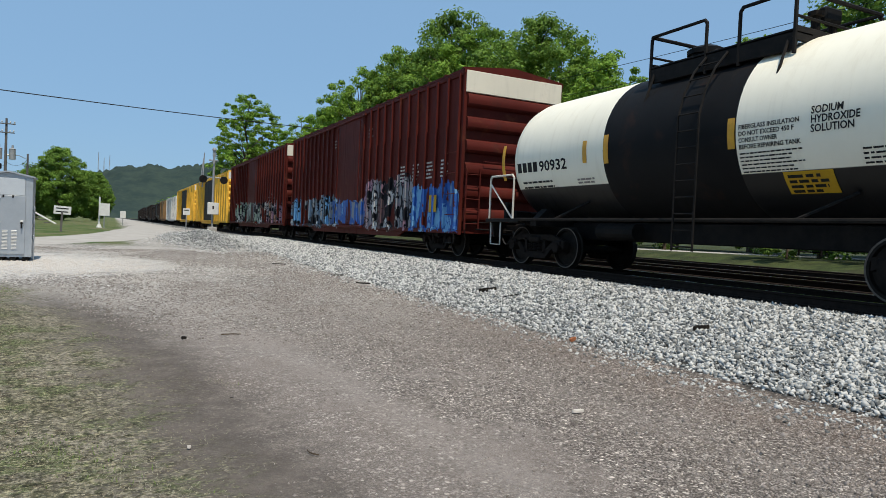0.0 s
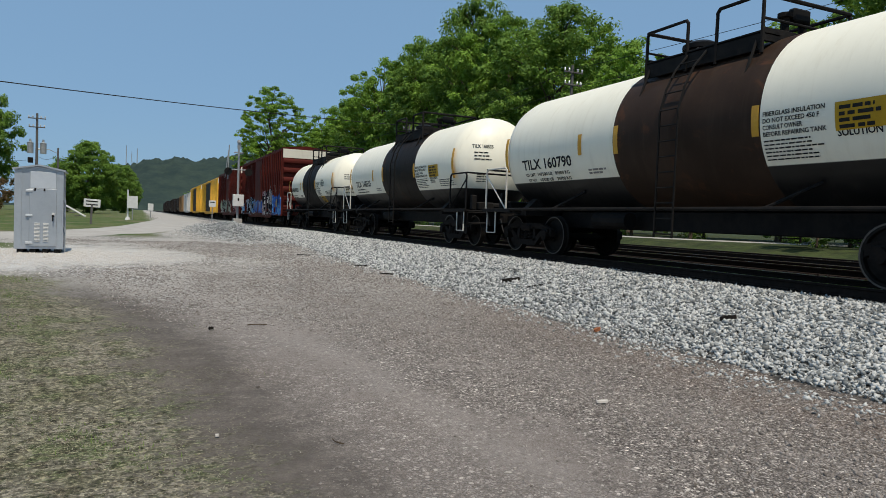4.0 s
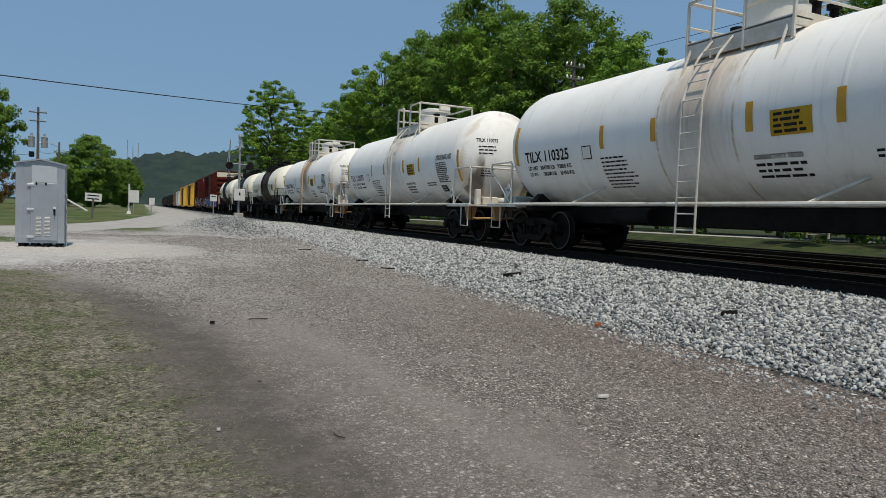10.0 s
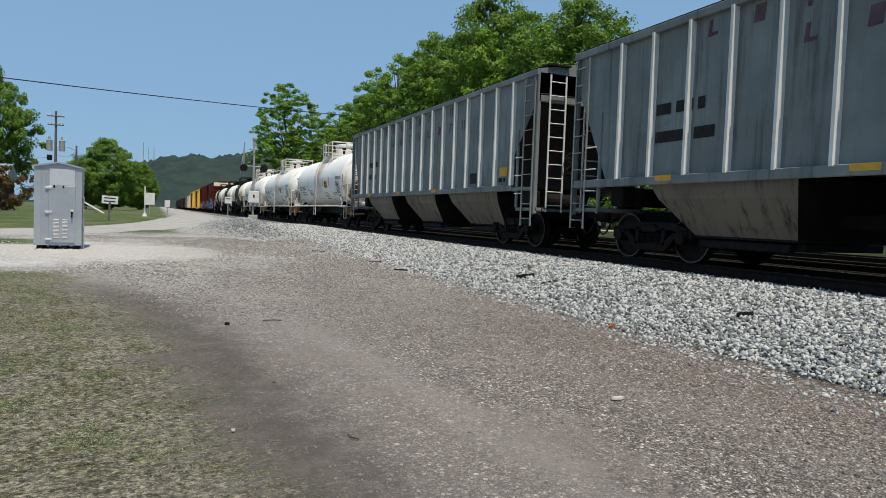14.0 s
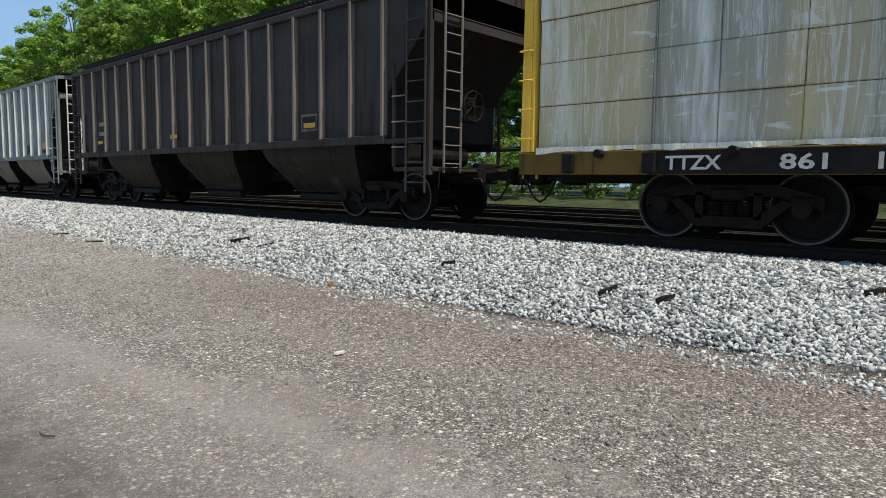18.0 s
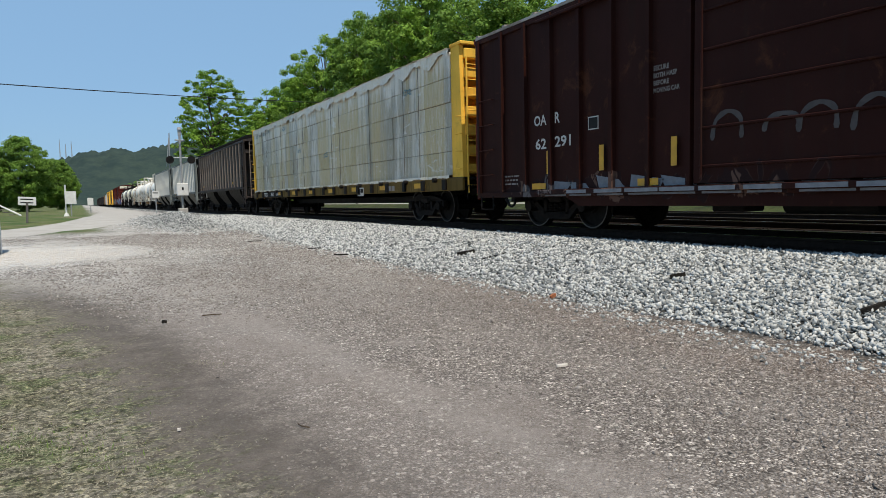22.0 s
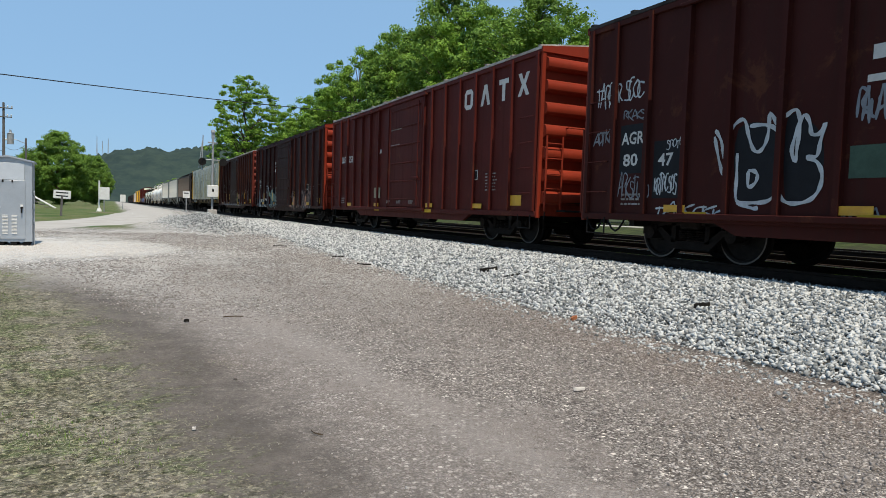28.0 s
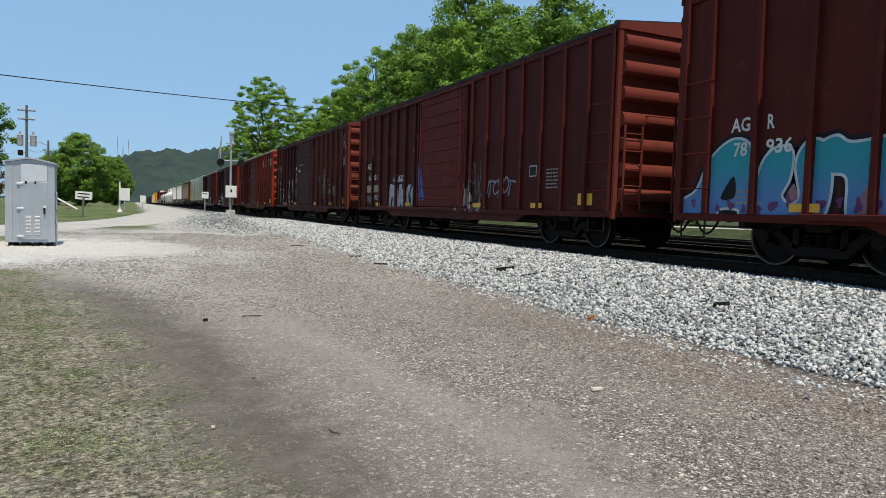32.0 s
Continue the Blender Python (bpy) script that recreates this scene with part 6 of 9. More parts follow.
def lumber_car(label, L, H, name="lumber_flat_car"):
    car = thing(name, label, "flat car", group="freight cars of the train")
    W, zd = 1.5, 1.2
    d = Mesh().box(-W, W, -L / 2, L / 2, zd - 0.06, zd, 0.01)
    part("deck", d, FRAME_BLACK, car)
    for sx in (-1, 1):
        s = Mesh().box(*sorted((sx * (W - 0.04), sx * (W + 0.03))), -L / 2, L / 2, zd - 0.34, zd - 0.01, 0.01)
        part("side_sill", s, YELLOW_DIRTY, car, "grimy yellow side sill")
        n = 18
        pk = Mesh().box(*sorted((sx * (W + 0.03), sx * (W + 0.1))), -0.09, 0.09, zd - 0.32, zd - 0.04, 0.012).data("stake_pocket", FRAME_BLACK)
        for k in range(n):
            y = -L / 2 + 0.9 + (L - 1.8) * k / (n - 1)
            if not 5.9 < y < 9.2:
                part("stake_pocket", pk, None, car).matrix_basis = pose(0, y, 0)
        for k in range(12):
            y = -L / 2 + 1.4 + (L - 2.8) * k / 11
            part("tie_down_winch", Mesh().cyl((sx * (W + 0.02), y, zd - 0.05), (sx * (W + 0.14), y, zd - 0.05), 0.06, 8), TRUCK_STEEL, car)
    for k in range(12):
        y = -L * 0.45 + L * 0.9 * k / 11
        part("cross_bearer", Mesh().box(-W + 0.05, W - 0.05, y - 0.05, y + 0.05, zd - 0.28, zd - 0.06), FRAME_BLACK, car)
    b = Mesh()
    b.prism([(-L * 0.36, zd - 0.06), (-L * 0.3, 0.55), (L * 0.3, 0.55), (L * 0.36, zd - 0.06)], 0, -0.35, 0.35)
    b.box(-0.35, 0.35, -L / 2, L / 2, 0.75, zd - 0.06)
    part("underframe", b, FRAME_BLACK, car)
    # bulkheads
    for sy in (-1, 1):
        e = sy * L / 2
        deep = 0.18 if sy > 0 else 0.5
        face = Mesh().box(-W, W, *sorted((e - sy * (deep + 0.06), e - sy * deep)), zd, H, 0.01)
        bulk = part("bulkhead", face, YELLOW_CAR, car, "yellow bulkhead with stiffening ribs")
        for x in (-W + 0.06, -0.5, 0.5, W - 0.06):
            w = 0.06 if abs(x) > 1 else 0.09
            part("bulkhead_post", Mesh().prism([(sy * (L / 2 - deep), zd), (sy * (L / 2 - 0.01), zd), (sy * (L / 2 - 0.03 - 0.3 * (deep - 0.18)), H), (sy * (L / 2 - deep), H)], 0, x - w, x + w), YELLOW_CAR, bulk)
        for k in range(7):
            z = zd + 0.2 + (H - zd - 0.4) * k / 6
            dep = 0.12 if sy > 0 else deep - 0.03
            q = Mesh().box(-W + 0.1, W - 0.1, *sorted((e - sy * deep, e - sy * (deep - dep))), z - 0.12, z + 0.12, 0.02)
            part("bulkhead_rib", q, YELLOW_CAR, bulk)
        for x in (-W + 0.32, W - 0.32):
            frame_ladder(car, (x, e + sy * 0.04, zd - 0.4), (x, e + sy * 0.02, H - 0.3), 0.4, 0, YELLOW_CAR, 9)
        side_ladder(car, -W - 0.02, e - sy * 0.12, zd + 0.2, zd + 1.5, 0.2, YELLOW_CAR, 4)
        cap = Mesh().box(-W - 0.03, W + 0.03, *sorted((e - sy * (deep + 0.08), e - sy * 0.0)), H, H + 0.08, 0.015)
        part("bulkhead_cap", cap, YELLOW_CAR, bulk)
    trucks(car, L / 2 - 3.0)
    couplers(car, L / 2 + 0.72, L / 2)
    # wrapped stacks, as they ride on the car
    rnd = random.Random(4)
    span = L - 0.94
    off = 0.19
    cols = 12
    tiers = 5
    hz = (H - 0.06 - zd - 0.06) / tiers
    for c in range(cols):
        y0 = off - span / 2 + span * c / cols
        y1 = y0 + span / cols
        for k in range(tiers):
            for sx in (-1, 1):
                j = rnd.uniform(-0.02, 0.02)
                x0, x1 = sorted((sx * 0.06, sx * (W - 0.05 + j)))
                m = Mesh().box(x0, x1, y0 + 0.003, y1 - 0.003, zd + 0.05 + hz * k + 0.004, zd + 0.05 + hz * (k + 1) - 0.004 + (0.05 * math.sin(c * 1.7) if k == tiers - 1 else 0), 0.012)
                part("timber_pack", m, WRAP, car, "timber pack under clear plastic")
    st = Mesh()
    for k in range(1, tiers):
        z = zd + 0.05 + hz * k
        st.box(-W + 0.075, W - 0.075, off - span / 2 + 0.05, off + span / 2 - 0.05, z - 0.012, z + 0.012)
    part("timber_spacers", st, STRAP, car, "dark gaps of spacers between the tiers")
    for c in range(1, 2 * cols):
        if c % 2 and (c * 7) % 3 or c % 4 == 0:
            continue
        y = off - span / 2 + span * c / cols / 2 + 0.09 * math.sin(c * 5.1)
        part("tie_down_strap", Mesh().cyl((-W + 0.005, y, zd), (-W + 0.005, y + 0.03, H + 0.02), 0.008, 5), STRAP, car, "dark tie-down strap")
    # loose folds of the sheeting over the side, at the top and at some joints
    def sheet(y0, y1, z0, z1, seed, mat, label, flap=0.0):
        ny, nz = max(6, int((y1 - y0) / 0.09)), max(6, int((z1 - z0) / 0.12))
        v = []
        for i in range(ny + 1):
            y = y0 + (y1 - y0) * i / ny
            edge = flap * (noise.noise(Vector((seed, y * 1.3, 0))) + 0.5 * noise.noise(Vector((seed, y * 4.1, 3))))
            for j in range(nz + 1):
                z = z0 + edge + (z1 - z0 - edge) * j / nz
                d = 0.04 * noise.noise(Vector((seed, y * 1.6, z * 0.5))) + 0.035 * noise.noise(Vector((seed + 4, y * 5.0, z * 1.2))) + 0.03 * abs(noise.noise(Vector((seed + 9, y * 3.1 + z * 1.2, z * 2.2))))
                v.append((-W + 0.02 - max(0.0, d + 0.03), y, z))
        m = Mesh()
        m.add(v, [(i * (nz + 1) + j, (i + 1) * (nz + 1) + j, (i + 1) * (nz + 1) + j + 1, i * (nz + 1) + j + 1) for i in range(ny) for j in range(nz)])
        part("plastic_fold", m, mat, car, label, 60)
    sheet(off - span / 2 + 0.03, off + span / 2 - 0.03, H - 0.22, H + 0.03, 2, WRAP_WHITE, "crinkled white plastic skirt below the top", 0.22)
    sheet(off - span / 2 + 0.03, off + span / 2 - 0.03, zd - 0.015, zd + 0.06, 6, WRAP_WHITE, "plastic edge gathered at the deck", 0.05)
    ny = 150
    yy = np.linspace(off - span / 2 + 0.03, off + span / 2 - 0.03, ny)
    m = Mesh()
    tv = []
    for i, y in enumerate(yy):
        for j in range(8):
            x = -W + 3.0 * j / 7
            tv.append((x - (0.05 if j == 0 else 0), y, H + 0.03 + 0.07 * noise.noise(Vector((x * 1.3, y * 1.1, 5))) + 0.05 * math.cos((j - 3.5) / 3.5 * 1.57)))
    m.add(tv, [(i * 8 + j, (i + 1) * 8 + j, (i + 1) * 8 + j + 1, i * 8 + j + 1) for i in range(ny - 1) for j in range(7)])
    part("plastic_cover", m, WRAP_WHITE, car, "crinkled white plastic sheeting on top", 60)
    plate("mark_ground", FRAME_BLACK, car, flat(W + 0.026), 9.3, 6.0, zd - 0.33, zd - 0.03, 0.002, "black panel behind the car's marks")
    return car, flat(W), W, zd


# ---- the train, front to rear ----
def run(t):
    """Metres the train has gone by t seconds."""
    return 7.049 * t + 0.01451 * t * t + 0.00011 * t ** 3


TRAIN = []


def couple(made, y):
    car = made[0]
    car.matrix_basis = pose(TRACK_X, y + run(0), RAIL_Z)
    TRAIN.append((car, y))
    return made


def mid(a, b):
    return (a + b) / 2


# far ahead
for k in range(9):
    y = 138.6 + 17.6 * k
    kind = k % 3
    if k == 0:
        couple(boxcar("tan box car far up the train", 15.8, 4.2, WOOD_CAR, ribs=5), y)
    elif kind == 1:
        couple(hopper("grimy dark hopper car far up the train", 15.9, 4.0, DARK_CAR, DARK_CAR, ribs=9), y)
    else:
        couple(boxcar("dark dirty box car far up the train", 15.8, 3.7 if kind else 4.2, DARK_CAR, ribs=5), y)
c, put, W, zb = couple(boxcar("white box car with dark sprayed patterns", 20.0, 4.3, WHITE_METAL, posts=1.3), 118.6)
scrawl(c, put, 9.0, 1.0, 18.0, 2.8, SP_GREY, 7, 26, 0.3)
for a, b in ((57.2, 80.6), (83.0, 106.2)):
    c, put, W, zb = couple(boxcar("yellow high-cube box car with dark doors", b - a, 4.9, YELLOW_CAR, door_mat=DARK_CAR, door=(-3.2, 3.2), posts=1.5, cap=WHITE_METAL), mid(a, b))

# two tall red cars with sprayed flanks
c, put, W, zb = couple(boxcar("tall oxide-red box car with pale sprayed letters", 18.9, 5.08, RED_PALE_PIECE, end_mat=RED, roof_mat=RED, door=(-1.5, 1.5), posts=0.72, cap=CREAM, ribs=6, tall_post=False, door_ribs=0), mid(36.5, 55.4))
scrawl(c, put, -4.5, 1.3, 3.2, 1.0, SP_WHITE, 5, 6)
c, put, W, zb = couple(boxcar("tall oxide-red box car with blue and silver sprayed letters", 18.9, 5.08, RED_BLUE_PIECE, end_mat=RED, roof_mat=RED, door=(-1.5, 1.5), posts=0.72, cap=CREAM, ribs=6, tall_post=False, door_ribs=0), mid(15.93, 34.82))
for k in range(4):
    bars(STENCIL_GREY, c, put, 2.2 - 1.4 * k, 4.35, 3, 0.5, 0.06, 0.13, k)
    bars(STENCIL_WHITE, c, put, -5.2 - 1.0 * k, 2.75, 5, 0.5, 0.05, 0.11, k + 9)
plate("notice_plate", PLACARD_YELLOW, c, put, -7.6, -8.1, 1.25, 1.75, 0.05, "yellow notice plate")


def on_head(half, radius, zc):
    """Places on a tank's rear head; the first number runs from the near flank across the head."""
    head = 0.62 * radius
    def put(u, z, d):
        k = (u * u + (z - zc) ** 2) / radius ** 2
        return (-u, -(half - head) - head * math.sqrt(max(0.0, 1 - k)) - d, z)
    return put


def head_marks(car, half, radius, zc, words, seed):
    put = on_head(half, radius, zc)
    if words:
        lettering(words, STENCIL_BLACK, car, put, 1.0, zc + 0.42, 0.1, 0.6)
    bars(STENCIL_BLACK, car, put, 0.95, zc + 0.3, 3, 0.52, 0.036, 0.1, seed)
    bars(STENCIL_BLACK, car, put, 0.85, zc - 0.35, 4, 0.4, 0.03, 0.07, seed + 1)


def band_tank(label, pitch, y, words, number_seed, radius=1.45, zc=2.5, jacket=None, band=(-2.3, 1.15), low=0.78, board=None, desk=(-1.9, 0.75), ladder_y=-0.55):
    made = couple(tankcar(label, pitch, radius, zc, "band", jacket=jacket, band=band, low=low, desk=desk, ladder_y=ladder_y), y)
    car, put, half = made
    if words[0]:
        lettering(words[0], STENCIL_BLACK, car, put, 4.6, zc - 0.49, 0.23, 2.02)
    if words[0] == "TILX 160790":
        for w, u, z in (("LD LMT", 4.55, 0.66), ("197500 LB", 4.05, 0.66), ("89600 KG", 3.3, 0.66), ("LT WT", 4.5, 0.8), ("65500 LB", 4.0, 0.8), ("29700 KG", 3.3, 0.8)):
            lettering(w, STENCIL_BLACK, car, put, u, zc - z, 0.075, 0.07 * len(w))
    else:
        bars(STENCIL_BLACK, car, put, 4.6, zc - 0.58, 2, 1.5, 0.045, 0.12, number_seed)
    head_marks(car, half, radius, zc, words[0], number_seed + 8)
    b0, b1 = band
    for y1, z0, z1, w in ((5.4, zc - 0.5, zc + 0.35, 0.12), (2.3, zc - 0.29, zc + 0.15, 0.12), (b1 - 0.02, zc - 0.35, zc + 0.2, 0.13), (b0 + 0.15, zc - 0.34, zc + 0.13, 0.13), (-half + 0.75, zc - 0.5, zc + 0.4, 0.13)):
        plate("reflector_strip", REFLECTIVE, car, put, y1, y1 - w, z0, z1, 0.006, "upright yellow reflective strip")
    for k, (w, long) in enumerate((("FIBERGLASS INSULATION", 1.0), ("DO NOT EXCEED 450 F", 0.92), ("CONSULT OWNER", 0.66), ("BEFORE REPAIRING TANK", 1.02))):
        lettering(w, STENCIL_BLACK, car, put, b0 - 0.05, zc - 0.06 - 0.1 * k, 0.065, long)
    bars(STENCIL_BLACK, car, put, b0 - 0.05, zc - 0.42, 6, 1.05, 0.022, 0.058, number_seed + 2)
    for k, w in enumerate(words[1:]):
        lettering(w, STENCIL_BLACK, car, put, b0 - 1.22, zc + 0.02 - 0.36 * (board is None) - 0.125 * k, 0.1, 0.075 * len(w))
    bars(STENCIL_BLACK, car, put, b0 - 1.9, zc - 0.5, 4, 1.1, 0.026, 0.065, number_seed + 3)
    y1, z1 = board or (b0 - 1.2, zc - 0.01)
    plate("notice_board", PLACARD_YELLOW, car, put, y1, y1 - 0.75, z1 - 0.38, z1, 0.006, "yellow notice board with black print")
    bars(STENCIL_BLACK, car, put, y1 - 0.06, z1 - 0.05, 4, 0.6, 0.05, 0.085, number_seed + 4, 0.014)
    bars(STENCIL_GREY, car, put, b1 + 0.9, zc - 0.6, 2, 0.6, 0.04, 0.07, number_seed + 5)
    return made


SALT = ("SODIUM", "HYDROXIDE", "SOLUTION")
c, put, half = band_tank("white tank car with a black middle band and belly", 13.05, mid(2.05, 15.1), (None,) + SALT, 21, band=(-1.4, 1.68), low=0.72, board=(-2.1, 1.74), desk=(-2.0, 0.93), ladder_y=-0.6)
lettering("90932", STENCIL_BLACK, c, put, 3.85, 2.14, 0.22, 1.0)
m = Mesh()
for k in range(4):
    u = 4.72 - 0.21 * k
    m.add([put(a, b, 0.006) for a, b in ((u, 2.14), (u - 0.16, 2.14), (u - 0.16, 2.36), (u, 2.36))], [(0, 1, 2, 3)])
part("owner_mark", m, STENCIL_BLACK, c, "owner's mark as plain black blocks")
c, put, half = band_tank("white tank car with a brown-black middle band and black belly", 13.96, mid(-11.9, 2.05), ("TILX 160535", "SODIUM", "SOLUTION", "ZZLTO"), 31, jacket=TANK_DARK)
c, put, half = band_tank("white tank car with a rusty brown middle band and black belly", 13.96, mid(-25.87, -11.9), ("TILX 160790", "SODIUM", "SOLUTION"), 41, jacket=TANK_BROWN)


def acid_tank(label, front, rear, words, seed, stain):
    made = couple(tankcar(label, front - rear, 1.48, 2.5, "plain", shell=stain), mid(front, rear))
    car, put, half = made
    zc = 2.5
    head_marks(car, half, 1.48, zc, words, seed + 8)
    lettering(words, STENCIL_BLACK, car, put, 5.15, zc - 0.45, 0.24, 2.15 if seed == 51 else 1.8)
    lettering("LD LMT", STENCIL_BLACK, car, put, 5.1, zc - 0.64, 0.09, 0.42)
    lettering("LT WT", STENCIL_BLACK, car, put, 5.1, zc - 0.8, 0.09, 0.36)
    for w, u, z in (("204700 LB", 4.58, zc - 0.64), ("58300 LB", 4.52, zc - 0.8), ("92850 KG", 3.86, zc - 0.64), ("26450 KG", 3.84, zc - 0.8)) if seed == 71 else (("202800 LBS", 4.58, zc - 0.64), ("60200 LBS", 4.58, zc - 0.8)):
        lettering(w, STENCIL_BLACK, car, put, u, z, 0.09, 0.066 * len(w))
    if seed != 71:
        bars(STENCIL_BLACK, car, put, 3.8, zc - 0.56, 2, 0.5, 0.07, 0.16, seed)
    plate("stencil_frame", STENCIL_BLACK, car, put, 2.85, 2.55, zc - 0.5, zc - 0.22, 0.005, "framed stencil")
    plate("stencil_ground", TANK_WHITE, car, put, 2.83, 2.57, zc - 0.48, zc - 0.24, 0.0095)
    for y1, z0, z1, w in ((5.6, zc - 0.5, zc + 0.45, 0.12), (2.24, zc - 0.32, zc + 0.14, 0.12), (0.75, zc - 0.3, zc + 0.12, 0.12), (-1.36, zc - 0.33, zc + 0.12, 0.13), (-2.84, zc - 0.35, zc + 0.12, 0.13), (-5.9, zc - 0.79, zc + 0.16, 0.14)):
        plate("reflector_strip", REFLECTIVE, car, put, y1, y1 - w, z0, z1, 0.006, "upright yellow reflective strip")
    bars(STENCIL_BLACK, car, put, 2.28, zc - 0.5, 9, 0.95, 0.035, 0.085, seed + 1)
    plate("notice_board", PLACARD_YELLOW, car, put, -1.8, -2.48, zc - 0.44, zc - 0.06, 0.006, "yellow notice board with black print")
    bars(STENCIL_BLACK, car, put, -1.86, zc - 0.1, 4, 0.55, 0.045, 0.085, seed + 2, 0.014)
    lettering("CONDUCTIVITY TESTED", STENCIL_BLACK, car, put, -1.41, zc - 0.78, 0.075, 0.85)
    bars(STENCIL_BLACK, car, put, -1.41, zc - 0.85, 3, 0.9, 0.05, 0.11, seed + 3)
    hy, hz = (-3.2, -0.64) if seed == 51 else (-4.34, -0.06)
    lettering("HYDROCHLORIC ACID", STENCIL_BLACK, car, put, hy, zc + hz, 0.15, 1.16)
    bars(STENCIL_BLACK, car, put, -4.34, zc + (-0.14 if seed != 51 else 0.1), 11, 0.85, 0.034, 0.06, seed + 4)
    bars(STENCIL_BLACK, car, put, -3.3, zc - 0.75, 2, 1.0, 0.04, 0.08, seed + 6)
    plate("hazard_board", STENCIL_BLACK, car, put, -4.3, -4.72, zc - 1.12, zc - 0.88, 0.006, "black stencil block")
    bars(STENCIL_WHITE, car, put, -4.36, zc - 0.93, 2, 0.3, 0.03, 0.1, seed + 7, 0.014)
    # diamond placards on the end rails
    for x, y in ((-1.53, half - 0.75), (-1.53, -half + 0.75)):
        dm = Mesh().prism([(y - 0.135, 1.4), (y, 1.22), (y + 0.135, 1.4), (y, 1.58)], 0, x - 0.01, x)
        dp = part("hazard_diamond", dm, WHITE_METAL, car, "white diamond hazard placard")
        lettering("1789", STENCIL_BLACK, dp, flat(1.55), y + 0.08, 1.37, 0.06, 0.16)
    return made


acid_tank("white acid tank car with heavy brown rust below the dome", -25.87, -40.8, "OLNX 715061", 51, TANK_RUSTY)
acid_tank("clean white acid tank car with light stains", -40.8, -55.72, "TILX 110075", 61, TANK_CLEAN)
acid_tank("white acid tank car with pale rust streaks", -55.72, -70.62, "TILX 110325", 71, TANK_STREAKED)

# hoppers
SLATE = surface("dark_red_letter_paint", (0.09, 0.05, 0.06), (0.14, 0.09, 0.1), 3.0, 0.7)


def grey_hopper(front, rear, seed):
    car, put, W, zb = couple(hopper("pale blue-grey covered hopper with upright ribs", front - rear, 4.3, GREY_CAR, GREY_RIB), mid(front, rear))
    L = front - rear
    strokes = (((0, 0.06, 0, 0.27), (0.15, 0.21, 0, 0.27)), ((0, 0.07, 0, 0.27), (0.08, 0.21, 0.21, 0.27)), ((0, 0.2, 0, 0.27),), ((0, 0.07, 0, 0.27), (0.08, 0.21, 0, 0.06)))
    for z, ys in ((3.84, [4.5 - 0.925 * k for k in range(7)] + [-2.85]), (3.34, [2.68 - 0.925 * k for k in range(8)])):
        for k, y in enumerate(ys):
            m = Mesh()
            for a, b, c, d in strokes[(k * 3 + int(z)) % 4]:
                m.add([put(y - u - v * 0.12, z + v, -0.012) for u, v in ((a, c), (b, c), (b, d), (a, d))], [(0, 1, 2, 3)])
            part("owner_mark", m, SLATE, car, "faded plain block of the owner's name")
    bars(STENCIL_BLACK, car, put, 5.66, 2.88, 2, 1.5, 0.2, 0.5, seed, -0.01)
    plate("notice_plate", STENCIL_BLACK, car, put, -4.53, -4.96, 1.68, 1.98, -0.012, "black data plate")
    plate("notice_plate", REFLECTIVE, car, put, -6.37, -6.8, 1.82, 2.06, -0.012, "yellow plate")
    bars(STENCIL_BLACK, car, put, -6.32, 1.78, 1, 0.5, 0.11, 0.2, seed + 1, -0.01)
    tapes(car, lambda y, z, d: (-W - 0.075, y, z), [-1.95, 1.6, 5.3], zb - 0.03, None, 0.42, 0.1)


grey_hopper(-71.36, -87.9, 3)
grey_hopper(-89.45, -105.96, 4)
c, put, W, zb = couple(hopper("grimy brown covered hopper with a roof grate", 16.74, 4.2, BROWN_CAR, BROWN_RIB, walk_grate=True, ribs=17), mid(-107.51, -124.25))
bars(STENCIL_GREY, c, put, 6.3, 2.5, 2, 1.0, 0.12, 0.3, 8, -0.01)
plate("notice_plate", BROWN_RIB, c, put, -4.6, -5.15, 1.75, 2.1, -0.012, "framed data plate")
plate("notice_plate", STENCIL_BLACK, c, put, -4.65, -5.1, 1.8, 2.05, -0.006, "dark data panel")
tapes(c, lambda y, z, d: (-W - 0.075, y, z), [-5, 1, 6], zb + 0.3, None, 0.4, 0.1)

# wrapped lumber
c, put, W, zd = couple(lumber_car("yellow bulkhead flat car loaded with plastic-wrapped lumber", 22.8, 4.45), mid(-126.1, -148.9))
lettering("TTZX", STENCIL_WHITE, c, flat(W + 0.035), 9.05, zd - 0.27, 0.17, 0.72)
lettering("861", STENCIL_WHITE, c, flat(W + 0.035), 7.67, zd - 0.27, 0.17, 0.5)
lettering("104", STENCIL_WHITE, c, flat(W + 0.035), 6.75, zd - 0.27, 0.17, 0.5)
tapes(c, flat(W - 0.02), [-9, -6.5, -4, -1.5, 1, 3.5, 6], zd - 0.17, None, 0.7, 0.14)
for k, (y, z) in enumerate(((10.6, 4.0), (9.9, 4.03), (9.1, 4.0), (8.3, 4.05), (3.0, 2.75), (5.4, 3.9), (-0.5, 2.3), (-8.0, 3.6))):
    scrawl(c, flat(W - 0.02), y, z, 0.5, 0.2, WRAP_PRINT, 60 + k, 4, 0.025)

